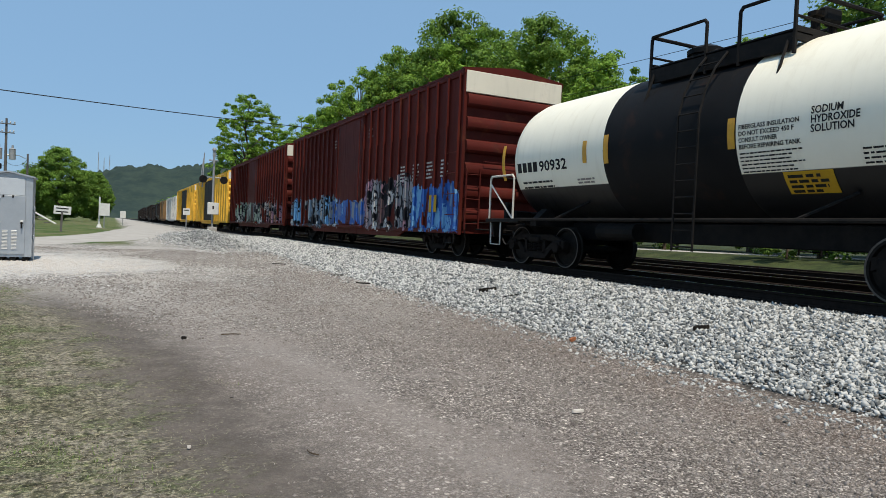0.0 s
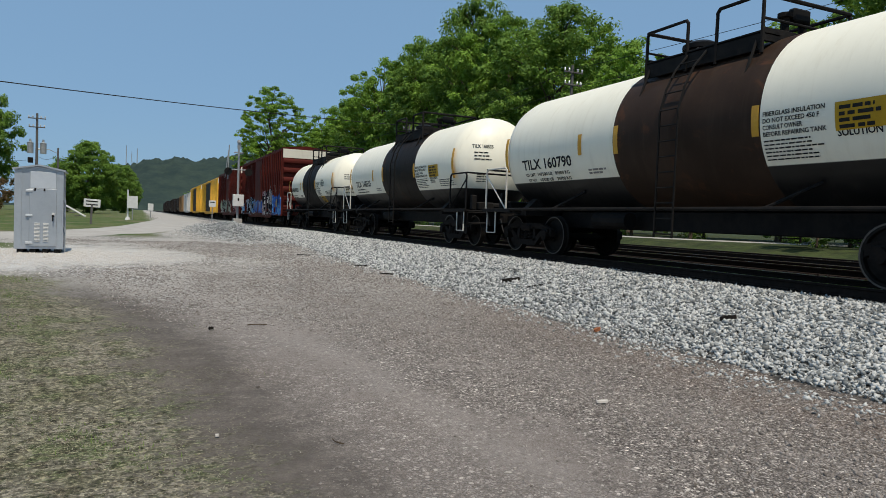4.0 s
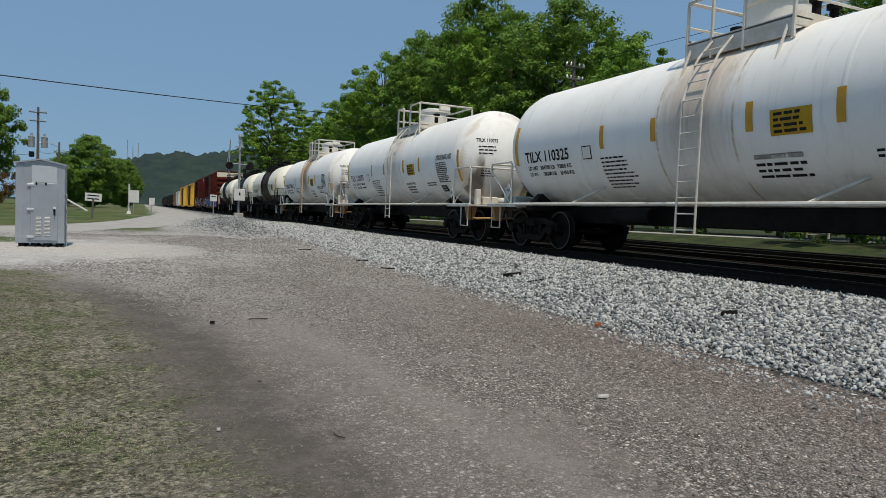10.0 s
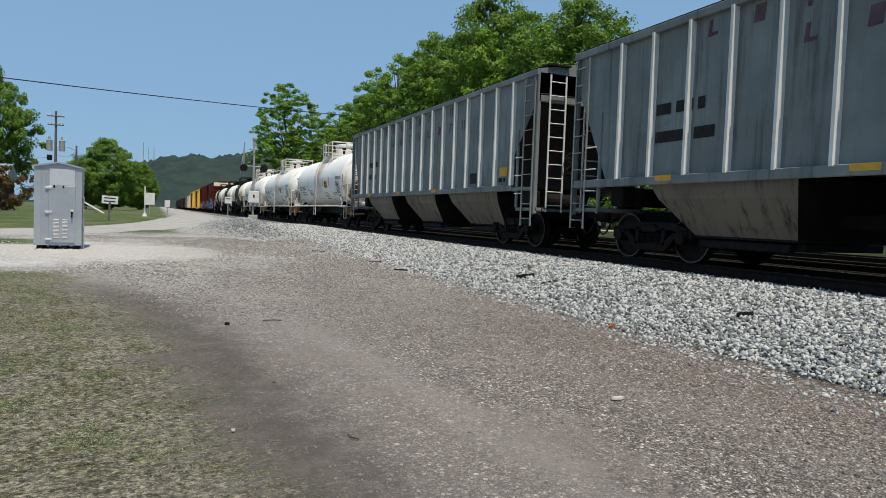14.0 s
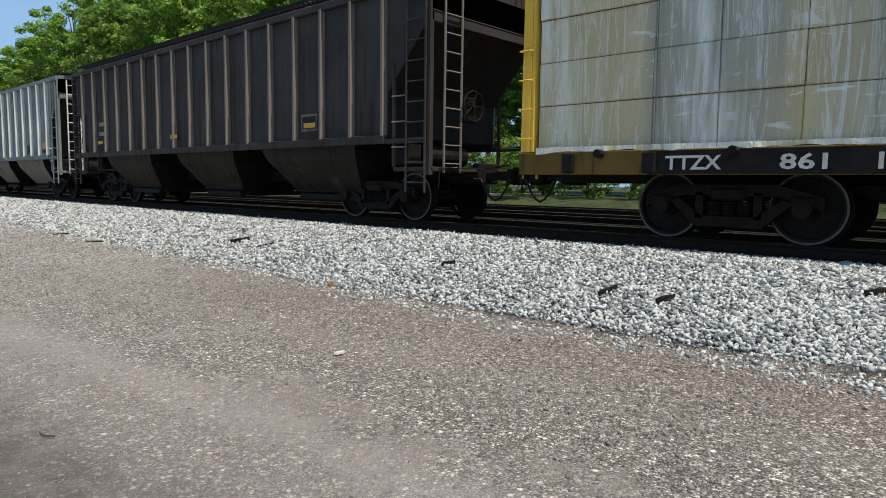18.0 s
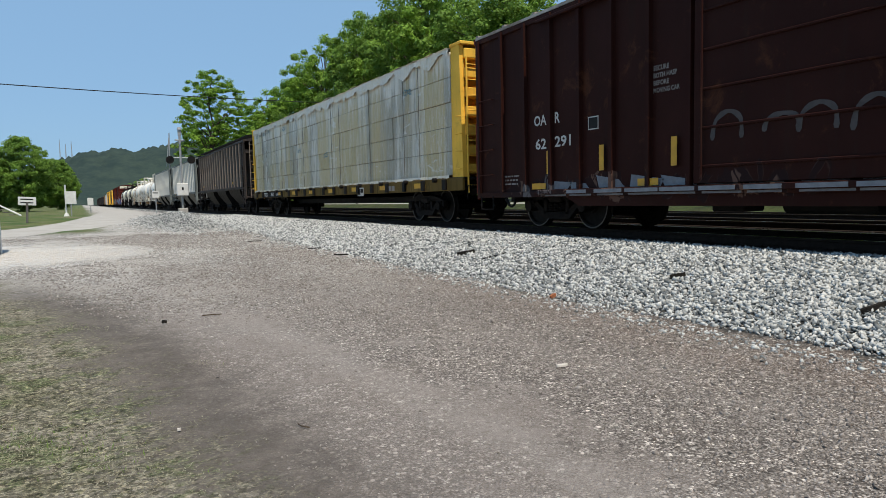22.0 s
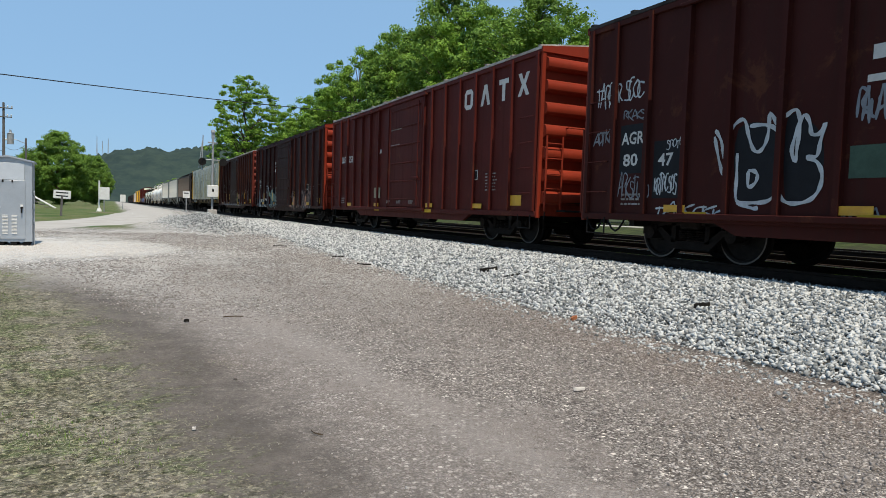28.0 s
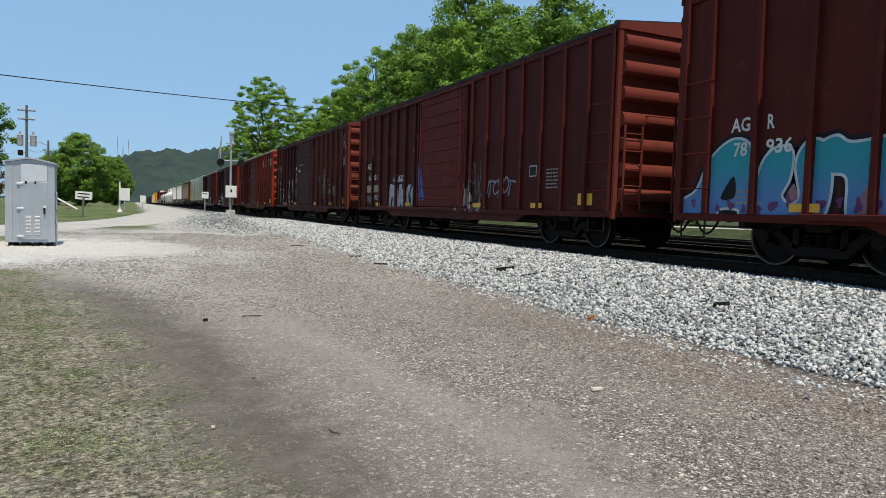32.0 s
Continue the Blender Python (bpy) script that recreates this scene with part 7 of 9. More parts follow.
for a, b, z0, z1 in ((-4.24, -4.79, zd - 0.4, zd - 0.12),):
    plate("notice_plate", STENCIL_WHITE, c, flat(W + 0.035), a, b, z0, z1, 0.004, "framed data plate")
    plate("notice_plate", STENCIL_BLACK, c, flat(W + 0.035), a - 0.04, (a + b) / 2 + 0.015, z0 + 0.04, z1 - 0.04, 0.01, "black data panel")
    plate("notice_plate", STENCIL_BLACK, c, flat(W + 0.035), (a + b) / 2 - 0.015, b + 0.04, z0 + 0.1, z1 - 0.04, 0.01, "black data panel")
for k in range(3):
    plate("owner_mark", STENCIL_GREY, c, flat(W + 0.035), -6.6 - 0.25 * k, -6.81 - 0.25 * k, zd - 0.27, zd - 0.13, 0.004, "plain faded owner mark")

# red box cars
BC = 4.34
TAN_PLATE = surface("tan_board", (0.34, 0.3, 0.2), (0.26, 0.22, 0.15), 5.0, 0.8)
S_GREEN_BOX = spray("spray_dull_green", (0.06, 0.1, 0.07))


def red_car(label, front, rear, mat, marks, number, place, **kw):
    made = couple(boxcar(label, front - rear, BC, mat, **kw), mid(front, rear))
    car, put, W, zb = made
    L = front - rear
    y = L / 2 - 1.05
    if marks:
        (ya, wa, za), (yb, wb, zn), cap = place
        lettering(marks, STENCIL_WHITE, car, put, ya, za, cap, wa)
        lettering(number, STENCIL_WHITE, car, put, yb, zn, cap, wb, 0.0075)
    bars(STENCIL_GREY, car, put, y, 1.14, 3, 0.62, 0.035, 0.085, int(L * 100) % 97)
    bars(STENCIL_GREY, car, put, -L / 2 + 2.3, 1.7, 6, 0.6, 0.032, 0.08, int(L * 100) % 89)
    plate("notice_plate", STENCIL_WHITE, car, put, -L / 2 + 3.0, -L / 2 + 2.7, 1.55, 1.8, 0.004, "framed data plate")
    plate("notice_plate", STENCIL_BLACK, car, put, -L / 2 + 2.98, -L / 2 + 2.72, 1.57, 1.78, 0.009, "black data panel")
    tapes(car, put, [-L / 2 + 2.6, -L / 2 + 5.5, L / 2 - 2.4, L / 2 - 5.4], zb + 0.2)
    plate("notice_plate", REFLECTIVE, car, put, -L / 2 + 1.1, -L / 2 + 0.62, 0.9, 1.14, 0.004, "yellow plate")
    return made


c, put, W, zb = red_car("dark brown-red box car with yellow upright strips and sprayed letters", -149.75, -165.25, RED_TAN_PIECE, "", "", None, ribs=8, roof_mat=ROOF_PALE, post_at=(1.05, 0.87), end_mat=RED_OLD, door=(-1.9, 1.4))
for w, y, z, long in (("OA", 5.56, 2.12, 0.42), ("R", 4.88, 2.12, 0.17), ("62", 5.52, 1.64, 0.37), ("291", 4.88, 1.65, 0.5)):
    lettering(w, STENCIL_WHITE, c, put, y, z, 0.2, long)
for k, w in enumerate(("SECURE", "BOTH HASP", "BEFORE", "MOVING CAR")):
    lettering(w, STENCIL_GREY, c, put, 2.28, 2.68 - 0.12 * k, 0.075, 0.055 * len(w))
plate("notice_plate", STENCIL_WHITE, c, put, 3.88, 3.6, 1.88, 2.12, 0.004, "framed data plate")
plate("notice_plate", STENCIL_BLACK, c, put, 3.86, 3.62, 1.9, 2.1, 0.009, "black data panel")
for y in (5.07, 3.52, 1.85, -1.6, -4.95):
    plate("reflector_strip", REFLECTIVE, c, put, y, y - 0.12, 1.12, 1.58, 0.06, "upright yellow strip")
scrawl(c, put, -5.5, 0.95, 0.9, 0.5, SP_GREY, 84, 4, 0.03)
rnd = random.Random(140)
for k in range(11):
    # pale sprayed letters along the foot of the side, broken by wedges
    ya = 5.15 - 0.78 * k
    yb, lean = ya - rnd.uniform(0.5, 0.72), rnd.uniform(-0.16, 0.2)
    sprayed_shape(c, flat(W), ((ya, 0.81), (yb, 0.81), (yb + lean, rnd.uniform(0.9, 1.02)), (ya + lean * 0.5, rnd.uniform(0.92, 1.04))), SP_GREY, 0.006, "pale sprayed letter foot")
    if ya < 5.1 and ya > -2.2:
        plate("sprayed_foot", SP_GREY, c, flat(W + 0.13), ya, max(yb - 0.05, -2.15), 0.72, 0.785, 0.001, "pale paint on the door track")
    plate("sprayed_foot", SP_GREY, c, flat(W + 0.05), ya, yb - 0.1 * (k % 2), 0.672, 0.705, 0.001, "pale paint on the sill")
for ya, z, h in ((1.05, 1.45, 0.4), (0.2, 1.5, 0.22), (-0.3, 1.45, 0.35), (-1.0, 1.4, 0.4)):
    stroke(c, flat(W + 0.078), ((ya, z), (ya - 0.06, z + 0.7 * h), (ya - 0.28, z + h), (ya - 0.48, z + 0.7 * h), (ya - 0.5, z)), SP_FADED, 0.07, 0.004, "faded sprayed arch")

c, put, W, zb = red_car("dark red box car with white and teal sprayed letters", -166.73, -182.32, RED_WHITE_PIECE, "AGR", "1726", ((6.8, 0.68, 2.15), (6.78, 0.66, 1.8), 0.21), ribs=7, post_at=(0.74, 1.15), end_mat=RED_BRIGHT)
scrawl(c, put, 5.0, 1.5, 1.4, 0.6, SP_WHITE, 94, 5)
for ya, yb, za, zc in ((2.3, 2.02, 3.1, 3.26), (2.22, 2.0, 2.9, 3.0), (2.36, 2.0, 2.66, 2.84)):
    plate("notice_plate", SP_WHITE, c, put, ya, yb, za, zc, 0.004, "torn white placard")
for y in (5.2, 2.8, -0.2, -2.4):
    plate("reflector_strip", REFLECTIVE, c, put, y, y - 0.14, 1.0, 1.5, 0.055, "upright yellow strip")

c, put, W, zb = red_car("bright red box car with large white block lettering", -183.62, -198.92, RED, "LRS", "7539", ((6.42, 0.44, 2.54), (5.53, 0.62, 2.52), 0.24), ribs=7, roof_mat=ROOF_PALE, post_at=(1.14, 0.87), end_mat=RED_BRIGHT, door=(-1.55, 1.1))
for k, shape in enumerate((((0, 0.1), (0.1, 0), (0.36, 0), (0.46, 0.1), (0.46, 0.42), (0.36, 0.52), (0.1, 0.52), (0, 0.42)), ((0, 0), (0.13, 0), (0.24, 0.3), (0.35, 0), (0.48, 0), (0.31, 0.52), (0.17, 0.52)),
                           ((0.17, 0), (0.31, 0), (0.31, 0.4), (0.46, 0.4), (0.46, 0.52), (0.02, 0.52), (0.02, 0.4), (0.17, 0.4)), ((0, 0), (0.14, 0), (0.24, 0.17), (0.34, 0), (0.48, 0), (0.32, 0.26), (0.48, 0.52), (0.34, 0.52), (0.24, 0.35), (0.14, 0.52), (0, 0.52), (0.16, 0.26)))):
    m = Mesh()
    y = -4.1 - 0.87 * k
    m.add([put(y - u, 3.4 + v, 0.007) for u, v in shape], [tuple(range(len(shape)))])
    if k == 0:
        m.add([put(y - u, v, 0.0095) for u, v in ((0.13, 3.52), (0.33, 3.52), (0.33, 3.8), (0.13, 3.8))], [(0, 1, 2, 3)], 1)
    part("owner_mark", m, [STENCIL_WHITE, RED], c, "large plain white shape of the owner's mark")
plate("notice_plate", TAN_PLATE, c, put, 2.56, 1.95, 1.12, 1.48, 0.02, "tan routing board")
plate("notice_plate", STENCIL_WHITE, c, put, 2.3, 1.97, 2.67, 2.8, 0.006, "white placard")
for y in (2.38, -1.87):
    plate("notice_plate", PLACARD_YELLOW, c, flat(W + 0.05), y, y - 0.44, 0.67, 0.76, 0.004, "yellow plate")
for y, z in ((0.9, 3.35), (0.9, 2.85), (1.2, 1.02), (0.3, 1.02), (-0.7, 1.02)):
    bars(STENCIL_GREY, c, flat(W + 0.08), y, z, 2 if z < 2 else 1, 0.4 if z < 2 else 1.0, 0.035, 0.06, int(z * 10))

c, put, W, zb = red_car("dark red box car with pale outlined spray tags", -200.59, -216.19, RED_MAROON, "AGR", "80", ((6.79, 0.56, 2.03), (6.74, 0.38, 1.64), 0.21), ribs=7, roof_mat=ROOF_TAR, post_at=(0.8, 0.87), end_mat=RED_OLD)
for k, pts in enumerate((((4.25, 2.08), (3.58, 1.99), (3.5, 1.26), (3.67, 1.01), (4.2, 1.03)), ((3.44, 2.17), (2.95, 1.9), (2.9, 1.25), (3.08, 0.99), (3.41, 1.03)))):
    sprayed_shape(c, put, pts, SP_BLACK, 0.002 + 0.0005 * k, "dark sprayed fill of a letter", 0.0, 4)
for k, pts in enumerate((((4.67, 2.1), (4.55, 1.92), (4.47, 1.62), (4.41, 1.39)), ((4.68, 2.0), (4.57, 1.62), (4.48, 1.39)),
                         ((4.46, 1.93), (4.31, 2.15), (4.15, 2.2), (4.06, 1.96), (3.97, 1.76), (3.86, 1.72), (3.77, 1.83), (3.73, 2.01), (3.72, 2.25), (3.58, 2.05)),
                         ((4.05, 2.1), (3.78, 2.09), (3.6, 1.99), (3.53, 1.72), (3.51, 1.41), (3.52, 1.18), (3.67, 1.01), (3.94, 0.98), (4.21, 1.01), (4.23, 1.36), (4.24, 1.72)),
                         ((4.03, 1.45), (4.02, 1.22), (3.91, 1.26), (3.87, 1.37), (3.93, 1.44), (4.03, 1.45)),
                         ((3.49, 2.17), (3.32, 2.25), (3.25, 2.06), (3.27, 1.76), (3.29, 1.55), (3.35, 1.69), (3.3, 1.93), (3.2, 2.16), (3.11, 2.06), (3.07, 1.9), (2.95, 1.9), (2.89, 2.03), (2.94, 1.79), (2.98, 1.6), (3.13, 1.6)),
                         ((3.13, 1.59), (2.97, 1.52), (2.89, 1.35), (2.92, 1.16), (3.04, 1.02), (3.26, 0.97), (3.43, 1.01), (3.55, 1.16)), ((4.21, 0.98), (3.93, 0.9), (3.83, 0.91)))):
    stroke(c, put, pts, SP_WHITE, 0.055, 0.0092 + 0.0006 * k, "pale green-white sprayed outline")
lettering("47", STENCIL_WHITE, c, put, 5.86, 1.61, 0.2, 0.34)
plate("number_panel", SP_BLACK, c, put, 6.83, 6.16, 1.5, 2.38, 0.001, "black panel under the number")
plate("number_panel", SP_BLACK, c, put, 5.97, 5.3, 1.05, 2.03, 0.001, "black panel under the number")
scrawl(c, put, 7.56, 2.75, 0.7, 0.45, SP_WHITE, 121, 6, 0.03)
scrawl(c, put, 6.8, 2.75, 0.45, 0.5, SP_WHITE, 122, 4, 0.03)
scrawl(c, put, 6.78, 2.46, 0.55, 0.2, SP_GREY, 123, 5, 0.022)
scrawl(c, put, 7.6, 2.05, 0.55, 0.28, SP_GREY, 124, 5, 0.03)
scrawl(c, put, 6.84, 1.04, 0.75, 0.42, SP_GREY, 125, 8, 0.022)
scrawl(c, put, 5.93, 1.1, 0.5, 0.35, SP_WHITE, 126, 8, 0.025)
scrawl(c, put, 5.68, 1.87, 0.35, 0.18, SP_WHITE, 127, 5, 0.016)
scrawl(c, put, 5.9, 0.73, 1.4, 0.22, SP_WHITE, 128, 7, 0.03)
scrawl(c, put, 2.75, 0.72, 0.6, 0.2, SP_GREY, 129, 5, 0.03)
scrawl(c, put, 2.5, 2.0, 0.5, 0.4, SP_GREY, 130, 6, 0.035)
plate("notice_plate", S_GREEN_BOX, c, put, 2.54, 1.95, 1.29, 1.7, 0.004, "faded green sprayed box")
plate("notice_plate", STENCIL_WHITE, c, put, 2.33, 2.05, 2.74, 2.92, 0.004, "torn white placard")
plate("notice_plate", STENCIL_WHITE, c, put, 2.38, 2.1, 2.47, 2.56, 0.004, "torn white placard")
plate("notice_plate", STENCIL_WHITE, c, flat(W + 0.08), 1.3, 0.98, 2.6, 2.72, 0.004, "torn white placard")
for y in (5.18, 2.37):
    plate("notice_plate", PLACARD_YELLOW, c, flat(W + 0.05), y, y - 0.46, 0.72, 0.83, 0.004, "yellow plate")
bars(STENCIL_GREY, c, flat(W + 0.08), 1.2, 3.0, 1, 1.2, 0.06, 0.1, 109)
scrawl(c, put, -2.2, 1.9, 0.8, 0.36, SP_GREY, 104, 7)
scrawl(c, put, -3.4, 1.0, 1.1, 1.4, SP_GREEN, 105, 5, 0.04)
scrawl(c, put, -4.7, 1.3, 1.2, 0.42, SP_GREY, 106, 9)
scrawl(c, put, -6.8, 3.2, 0.7, 0.6, SP_GREY, 107, 5, 0.05)
scrawl(c, put, -6.8, 2.5, 0.7, 0.5, SP_GREY, 108, 5, 0.05)

c, put, W, zb = red_car("red box car with a brighter ribbed door and silver sprayed letters", -217.92, -233.77, RED_SILVER_PIECE, "", "", None, ribs=7, roof_mat=ROOF_TAR, post_at=(0.84, 0.85), door_mat=RED_DOOR, door_ribs=9, end_mat=RED_OLD)
lettering("AGR", STENCIL_WHITE, c, put, 6.96, 2.22, 0.21, 0.62)
lettering("63", STENCIL_WHITE, c, put, 6.76, 1.79, 0.2, 0.4)
lettering("01", STENCIL_WHITE, c, put, 6.13, 1.79, 0.2, 0.35)
for ya, yb in ((7.0, 6.38), (6.18, 5.52)):
    plate("weight_panel", TAN_PLATE, c, put, ya, yb, 1.33, 1.6, 0.002, "faded tan weight panel")
    bars(STENCIL_GREY, c, put, ya - 0.06, 1.56, 2, 0.42, 0.06, 0.13, 119, 0.008)
for k, pts in enumerate((((4.74, 0.71), (4.46, 1.32), (4.36, 1.61), (3.85, 1.54), (3.94, 1.21), (4.24, 1.08), (4.33, 0.72)), ((4.21, 0.69), (4.05, 1.11), (3.85, 1.54), (3.64, 1.6), (3.57, 1.11), (3.32, 0.67), (3.64, 0.68), (3.81, 0.96), (3.9, 0.69)),
                         ((3.46, 0.69), (3.53, 1.11), (3.45, 1.57), (3.19, 1.58), (3.24, 1.34), (2.86, 1.57), (2.76, 1.43), (3.08, 1.1), (2.76, 0.68), (3.05, 0.69), (3.27, 0.93)), ((2.76, 0.69), (2.92, 1.1), (2.64, 1.54), (2.4, 1.55), (2.58, 1.15), (2.48, 0.69)),
                         ((2.48, 0.69), (2.36, 1.01), (2.44, 1.24), (2.28, 1.48), (2.08, 1.43), (2.2, 1.23), (2.1, 1.01), (2.08, 0.7)))):
    sprayed_shape(c, put, pts, SP_BLACK, 0.0012 + 0.0002 * k, "black sprayed shadow of a letter", 0.09)
    sprayed_shape(c, put, pts, SP_SILVER, 0.0034 + 0.0002 * k, "silver sprayed letter")
    a, b = pts[0], pts[2]
    stroke(c, put, ((a[0] - 0.12, a[1] + 0.1), ((a[0] + b[0]) / 2 - 0.1, (a[1] + b[1]) / 2), (b[0] - 0.1, b[1] - 0.14)), SP_BLACK, 0.025, 0.006, "thin black line in a letter")
stroke(c, put, ((4.8, 1.14), (3.6, 1.13), (2.1, 1.12)), SP_BLACK, 0.015, 0.008)
sprayed_shape(c, put, ((1.6, 2.16), (1.34, 1.95), (1.18, 1.34), (1.05, 1.01), (1.6, 1.01)), SP_BLUE, 0.08, "blue sprayed corner of a letter")
for ya, yb, za, zc in ((2.12, 1.89, 3.0, 3.13), (2.16, 1.97, 2.82, 2.91), (2.23, 1.84, 2.62, 2.77), (2.19, 1.88, 2.5, 2.6)):
    plate("notice_plate", STENCIL_WHITE, c, put, ya, yb, za, zc, 0.004, "torn white placard")
scrawl(c, put, 4.1, 1.66, 1.0, 0.22, SP_WHITE, 118, 7, 0.035)
scrawl(c, put, 6.95, 0.98, 0.5, 0.22, SP_GREY, 116, 6, 0.025)
scrawl(c, put, 6.1, 1.05, 0.4, 0.2, SP_WHITE, 117, 5, 0.025)
scrawl(c, put, -1.7, 1.1, 0.9, 0.9, SP_FADED, 114, 4, 0.05)
scrawl(c, put, -2.65, 1.1, 1.5, 0.45, SP_GREY, 115, 6, 0.045)

c, put, W, zb = red_car("red box car with a large blue bubble-letter spray piece", -235.46, -251.2, RED, "", "", None, ribs=7, post_at=(0.65, 0.89))
LETTERS = (((7.62, 0.7), (7.78, 0.95), (7.45, 1.15), (7.2, 1.62), (6.8, 1.9), (6.47, 1.82), (6.42, 1.45), (6.12, 1.2), (5.98, 0.7), (6.52, 0.7), (6.62, 0.86), (6.98, 0.86), (7.08, 0.7)),
           ((6.28, 0.74), (6.3, 1.2), (6.18, 1.58), (5.95, 1.74), (5.74, 1.66), (5.76, 1.3), (5.88, 1.05), (5.72, 0.92), (5.58, 1.05), (5.66, 1.5), (5.5, 1.78), (5.25, 1.72), (5.14, 1.2), (5.28, 0.72), (5.8, 0.68)),
           ((5.32, 1.7), (5.1, 1.82), (4.9, 1.72), (4.5, 1.75), (4.0, 1.85), (3.75, 1.65), (3.9, 1.38), (4.35, 1.28), (4.32, 0.7), (4.85, 0.7), (4.92, 1.28), (5.2, 1.38)))
for k, pts in enumerate(LETTERS):
    loop = smooth_loop(pts)
    for j, (mat, by, label) in enumerate(((SP_BLACK, 0.1, "sprayed black shadow of a letter"), (SP_WHITE, 0.04, "sprayed white outline of a letter"), (SP_PIECE, 0.0, "fat sprayed letter, teal to blue"))):
        m = Mesh()
        m.add([put(u, max(v, 0.672), 0.0016 + 0.0016 * j + 0.0003 * k) for u, v in grown(loop, by)], [tuple(range(len(loop)))])
        part("sprayed_letter", m, mat, c, label)
for pts, mat in ((((6.95, 1.02), (6.72, 1.36), (6.68, 1.04)), SP_BLACK), (((5.8, 1.0), (5.68, 1.22), (5.62, 1.0)), SP_PINK), (((4.75, 0.75), (4.7, 1.1), (4.5, 1.1), (4.48, 0.75)), SP_PINK)):
    loop = smooth_loop(pts, 4)
    m = Mesh()
    m.add([put(u, v, 0.008) for u, v in loop], [tuple(range(len(loop)))])
    part("sprayed_counter", m, mat, c, "sprayed hollow of a letter")
rnd = random.Random(77)
for k in range(15):
    m = Mesh()
    p = blob(put, 7.5 - 0.25 * k, 0.84 + 0.14 * rnd.random(), rnd.uniform(0.04, 0.09), rnd.uniform(0.05, 0.09), rnd, 0.0095, 10, 0.4)
    m.add(p, [tuple(range(len(p)))])
    part("sprayed_dot", m, SP_PURPLE, c)
lettering("AG", STENCIL_WHITE, c, put, 6.8, 2.03, 0.2, 0.34, 0.011)
lettering("R", STENCIL_WHITE, c, put, 6.17, 2.03, 0.2, 0.13, 0.011)
lettering("78", STENCIL_WHITE, c, put, 6.75, 1.66, 0.2, 0.26, 0.011)
lettering("936", STENCIL_WHITE, c, put, 6.17, 1.67, 0.2, 0.44, 0.011)
couple(boxcar("red box car following out of view", 15.6, BC, RED), -260.8)
couple(boxcar("red box car following out of view", 15.6, BC, RED_OLD), -278.0)


# ---- trees and hills ----
def crown_mesh(seed, clumps, leaves, spread, height, low, leaf, mat, shape="round", puff=0.175):
    """Many small leaf blades in uneven clumps."""
    r = np.random.RandomState(seed)
    c = []
    while len(c) < clumps:
        u = r.uniform(-1, 1, 3)
        d = np.linalg.norm(u)
        if d > 1 or d < 0.45 and r.rand() < 0.75:
            continue
        k = (u[2] + 1) / 2
        wide = {"round": 0.55 + 0.75 * math.sin(math.pi * (0.12 + 0.78 * k)), "full": 0.95 + 0.35 * math.sin(math.pi * k)}.get(shape, 1.05 - 0.85 * k)
        lob = 1 + 0.22 * math.sin(3 * math.atan2(u[1], u[0]) + seed) + 0.15 * math.sin(5 * k + seed)
        c.append((u[0] * spread * wide * lob / 1.2, u[1] * spread * wide * lob / 1.2, low + (height - low) * k))
    c = np.array(c)
    rad = r.uniform(0.5, 1.3, clumps) * spread * puff
    n = clumps * leaves
    ci = np.repeat(np.arange(clumps), leaves)
    off = r.normal(size=(n, 3))
    off /= np.linalg.norm(off, axis=1)[:, None]
    off *= (r.rand(n) ** 0.45)[:, None] * rad[ci][:, None] * [1.15, 1.15, 0.75]
    p = c[ci] + off
    nrm = off / (np.linalg.norm(off, axis=1)[:, None] + 1e-6) + r.normal(size=(n, 3)) * 0.45 + [0, 0, 0.55]
    nrm /= np.linalg.norm(nrm, axis=1)[:, None]
    t = np.cross(nrm, r.normal(size=(n, 3)))
    t /= np.linalg.norm(t, axis=1)[:, None]
    b = np.cross(nrm, t)
    s = (leaf * r.uniform(0.6, 1.3, n))[:, None]
    v = np.stack([p - t * s, p - b * s * 0.55 + nrm * s * 0.15, p + t * s, p + b * s * 0.55 + nrm * s * 0.15], 1)
    return raw_mesh("crown", v.reshape(-1, 3), np.arange(4 * n).reshape(n, 4), mat), c


def tree(label, seed, height, spread, mat, clumps=110, leaves=85, low=0.22, leaf=0.2, shape="round", name="tree", group="trees beyond the tracks", puff=0.175):
    ob = thing(name, label, "tree", group=group)
    me, c = crown_mesh(seed, clumps, leaves, spread, height, height * low, leaf, mat, shape, puff)
    part("crown", me, None, ob, "uneven leafy crown")
    rnd = random.Random(seed)
    m = Mesh()
    r0 = height * 0.011 + 0.05
    pts = [(0, 0, -0.3)]
    for k in range(1, 7):
        pts.append((rnd.uniform(-0.15, 0.15) * k * 0.5, rnd.uniform(-0.15, 0.15) * k * 0.5, height * 0.86 * k / 6))
    for k in range(6):
        m.cyl(pts[k], pts[k + 1], r0 * (1 - k / 6.6), 8, r0 * (1 - (k + 1) / 6.6), caps=False)
    lm = m
    for k in range(min(26, len(c))):
        e = c[rnd.randrange(len(c))]
        z = max(height * 0.15, e[2] * rnd.uniform(0.55, 0.8))
        i = min(5, int(z / (height * 0.86) * 6))
        s = Vector(pts[i]).lerp(Vector(pts[i + 1]), 0.5)
        s.z = z
        midp = s.lerp(Vector(e), 0.55) + Vector((0, 0, 0.06 * height * rnd.random()))
        lm.cyl(s, midp, r0 * 0.34, 6, r0 * 0.2, caps=False), lm.cyl(midp, e, r0 * 0.2, 5, r0 * 0.06, caps=False)
    part("trunk", m, BARK, ob, "tapered trunk with limbs")
    return ob


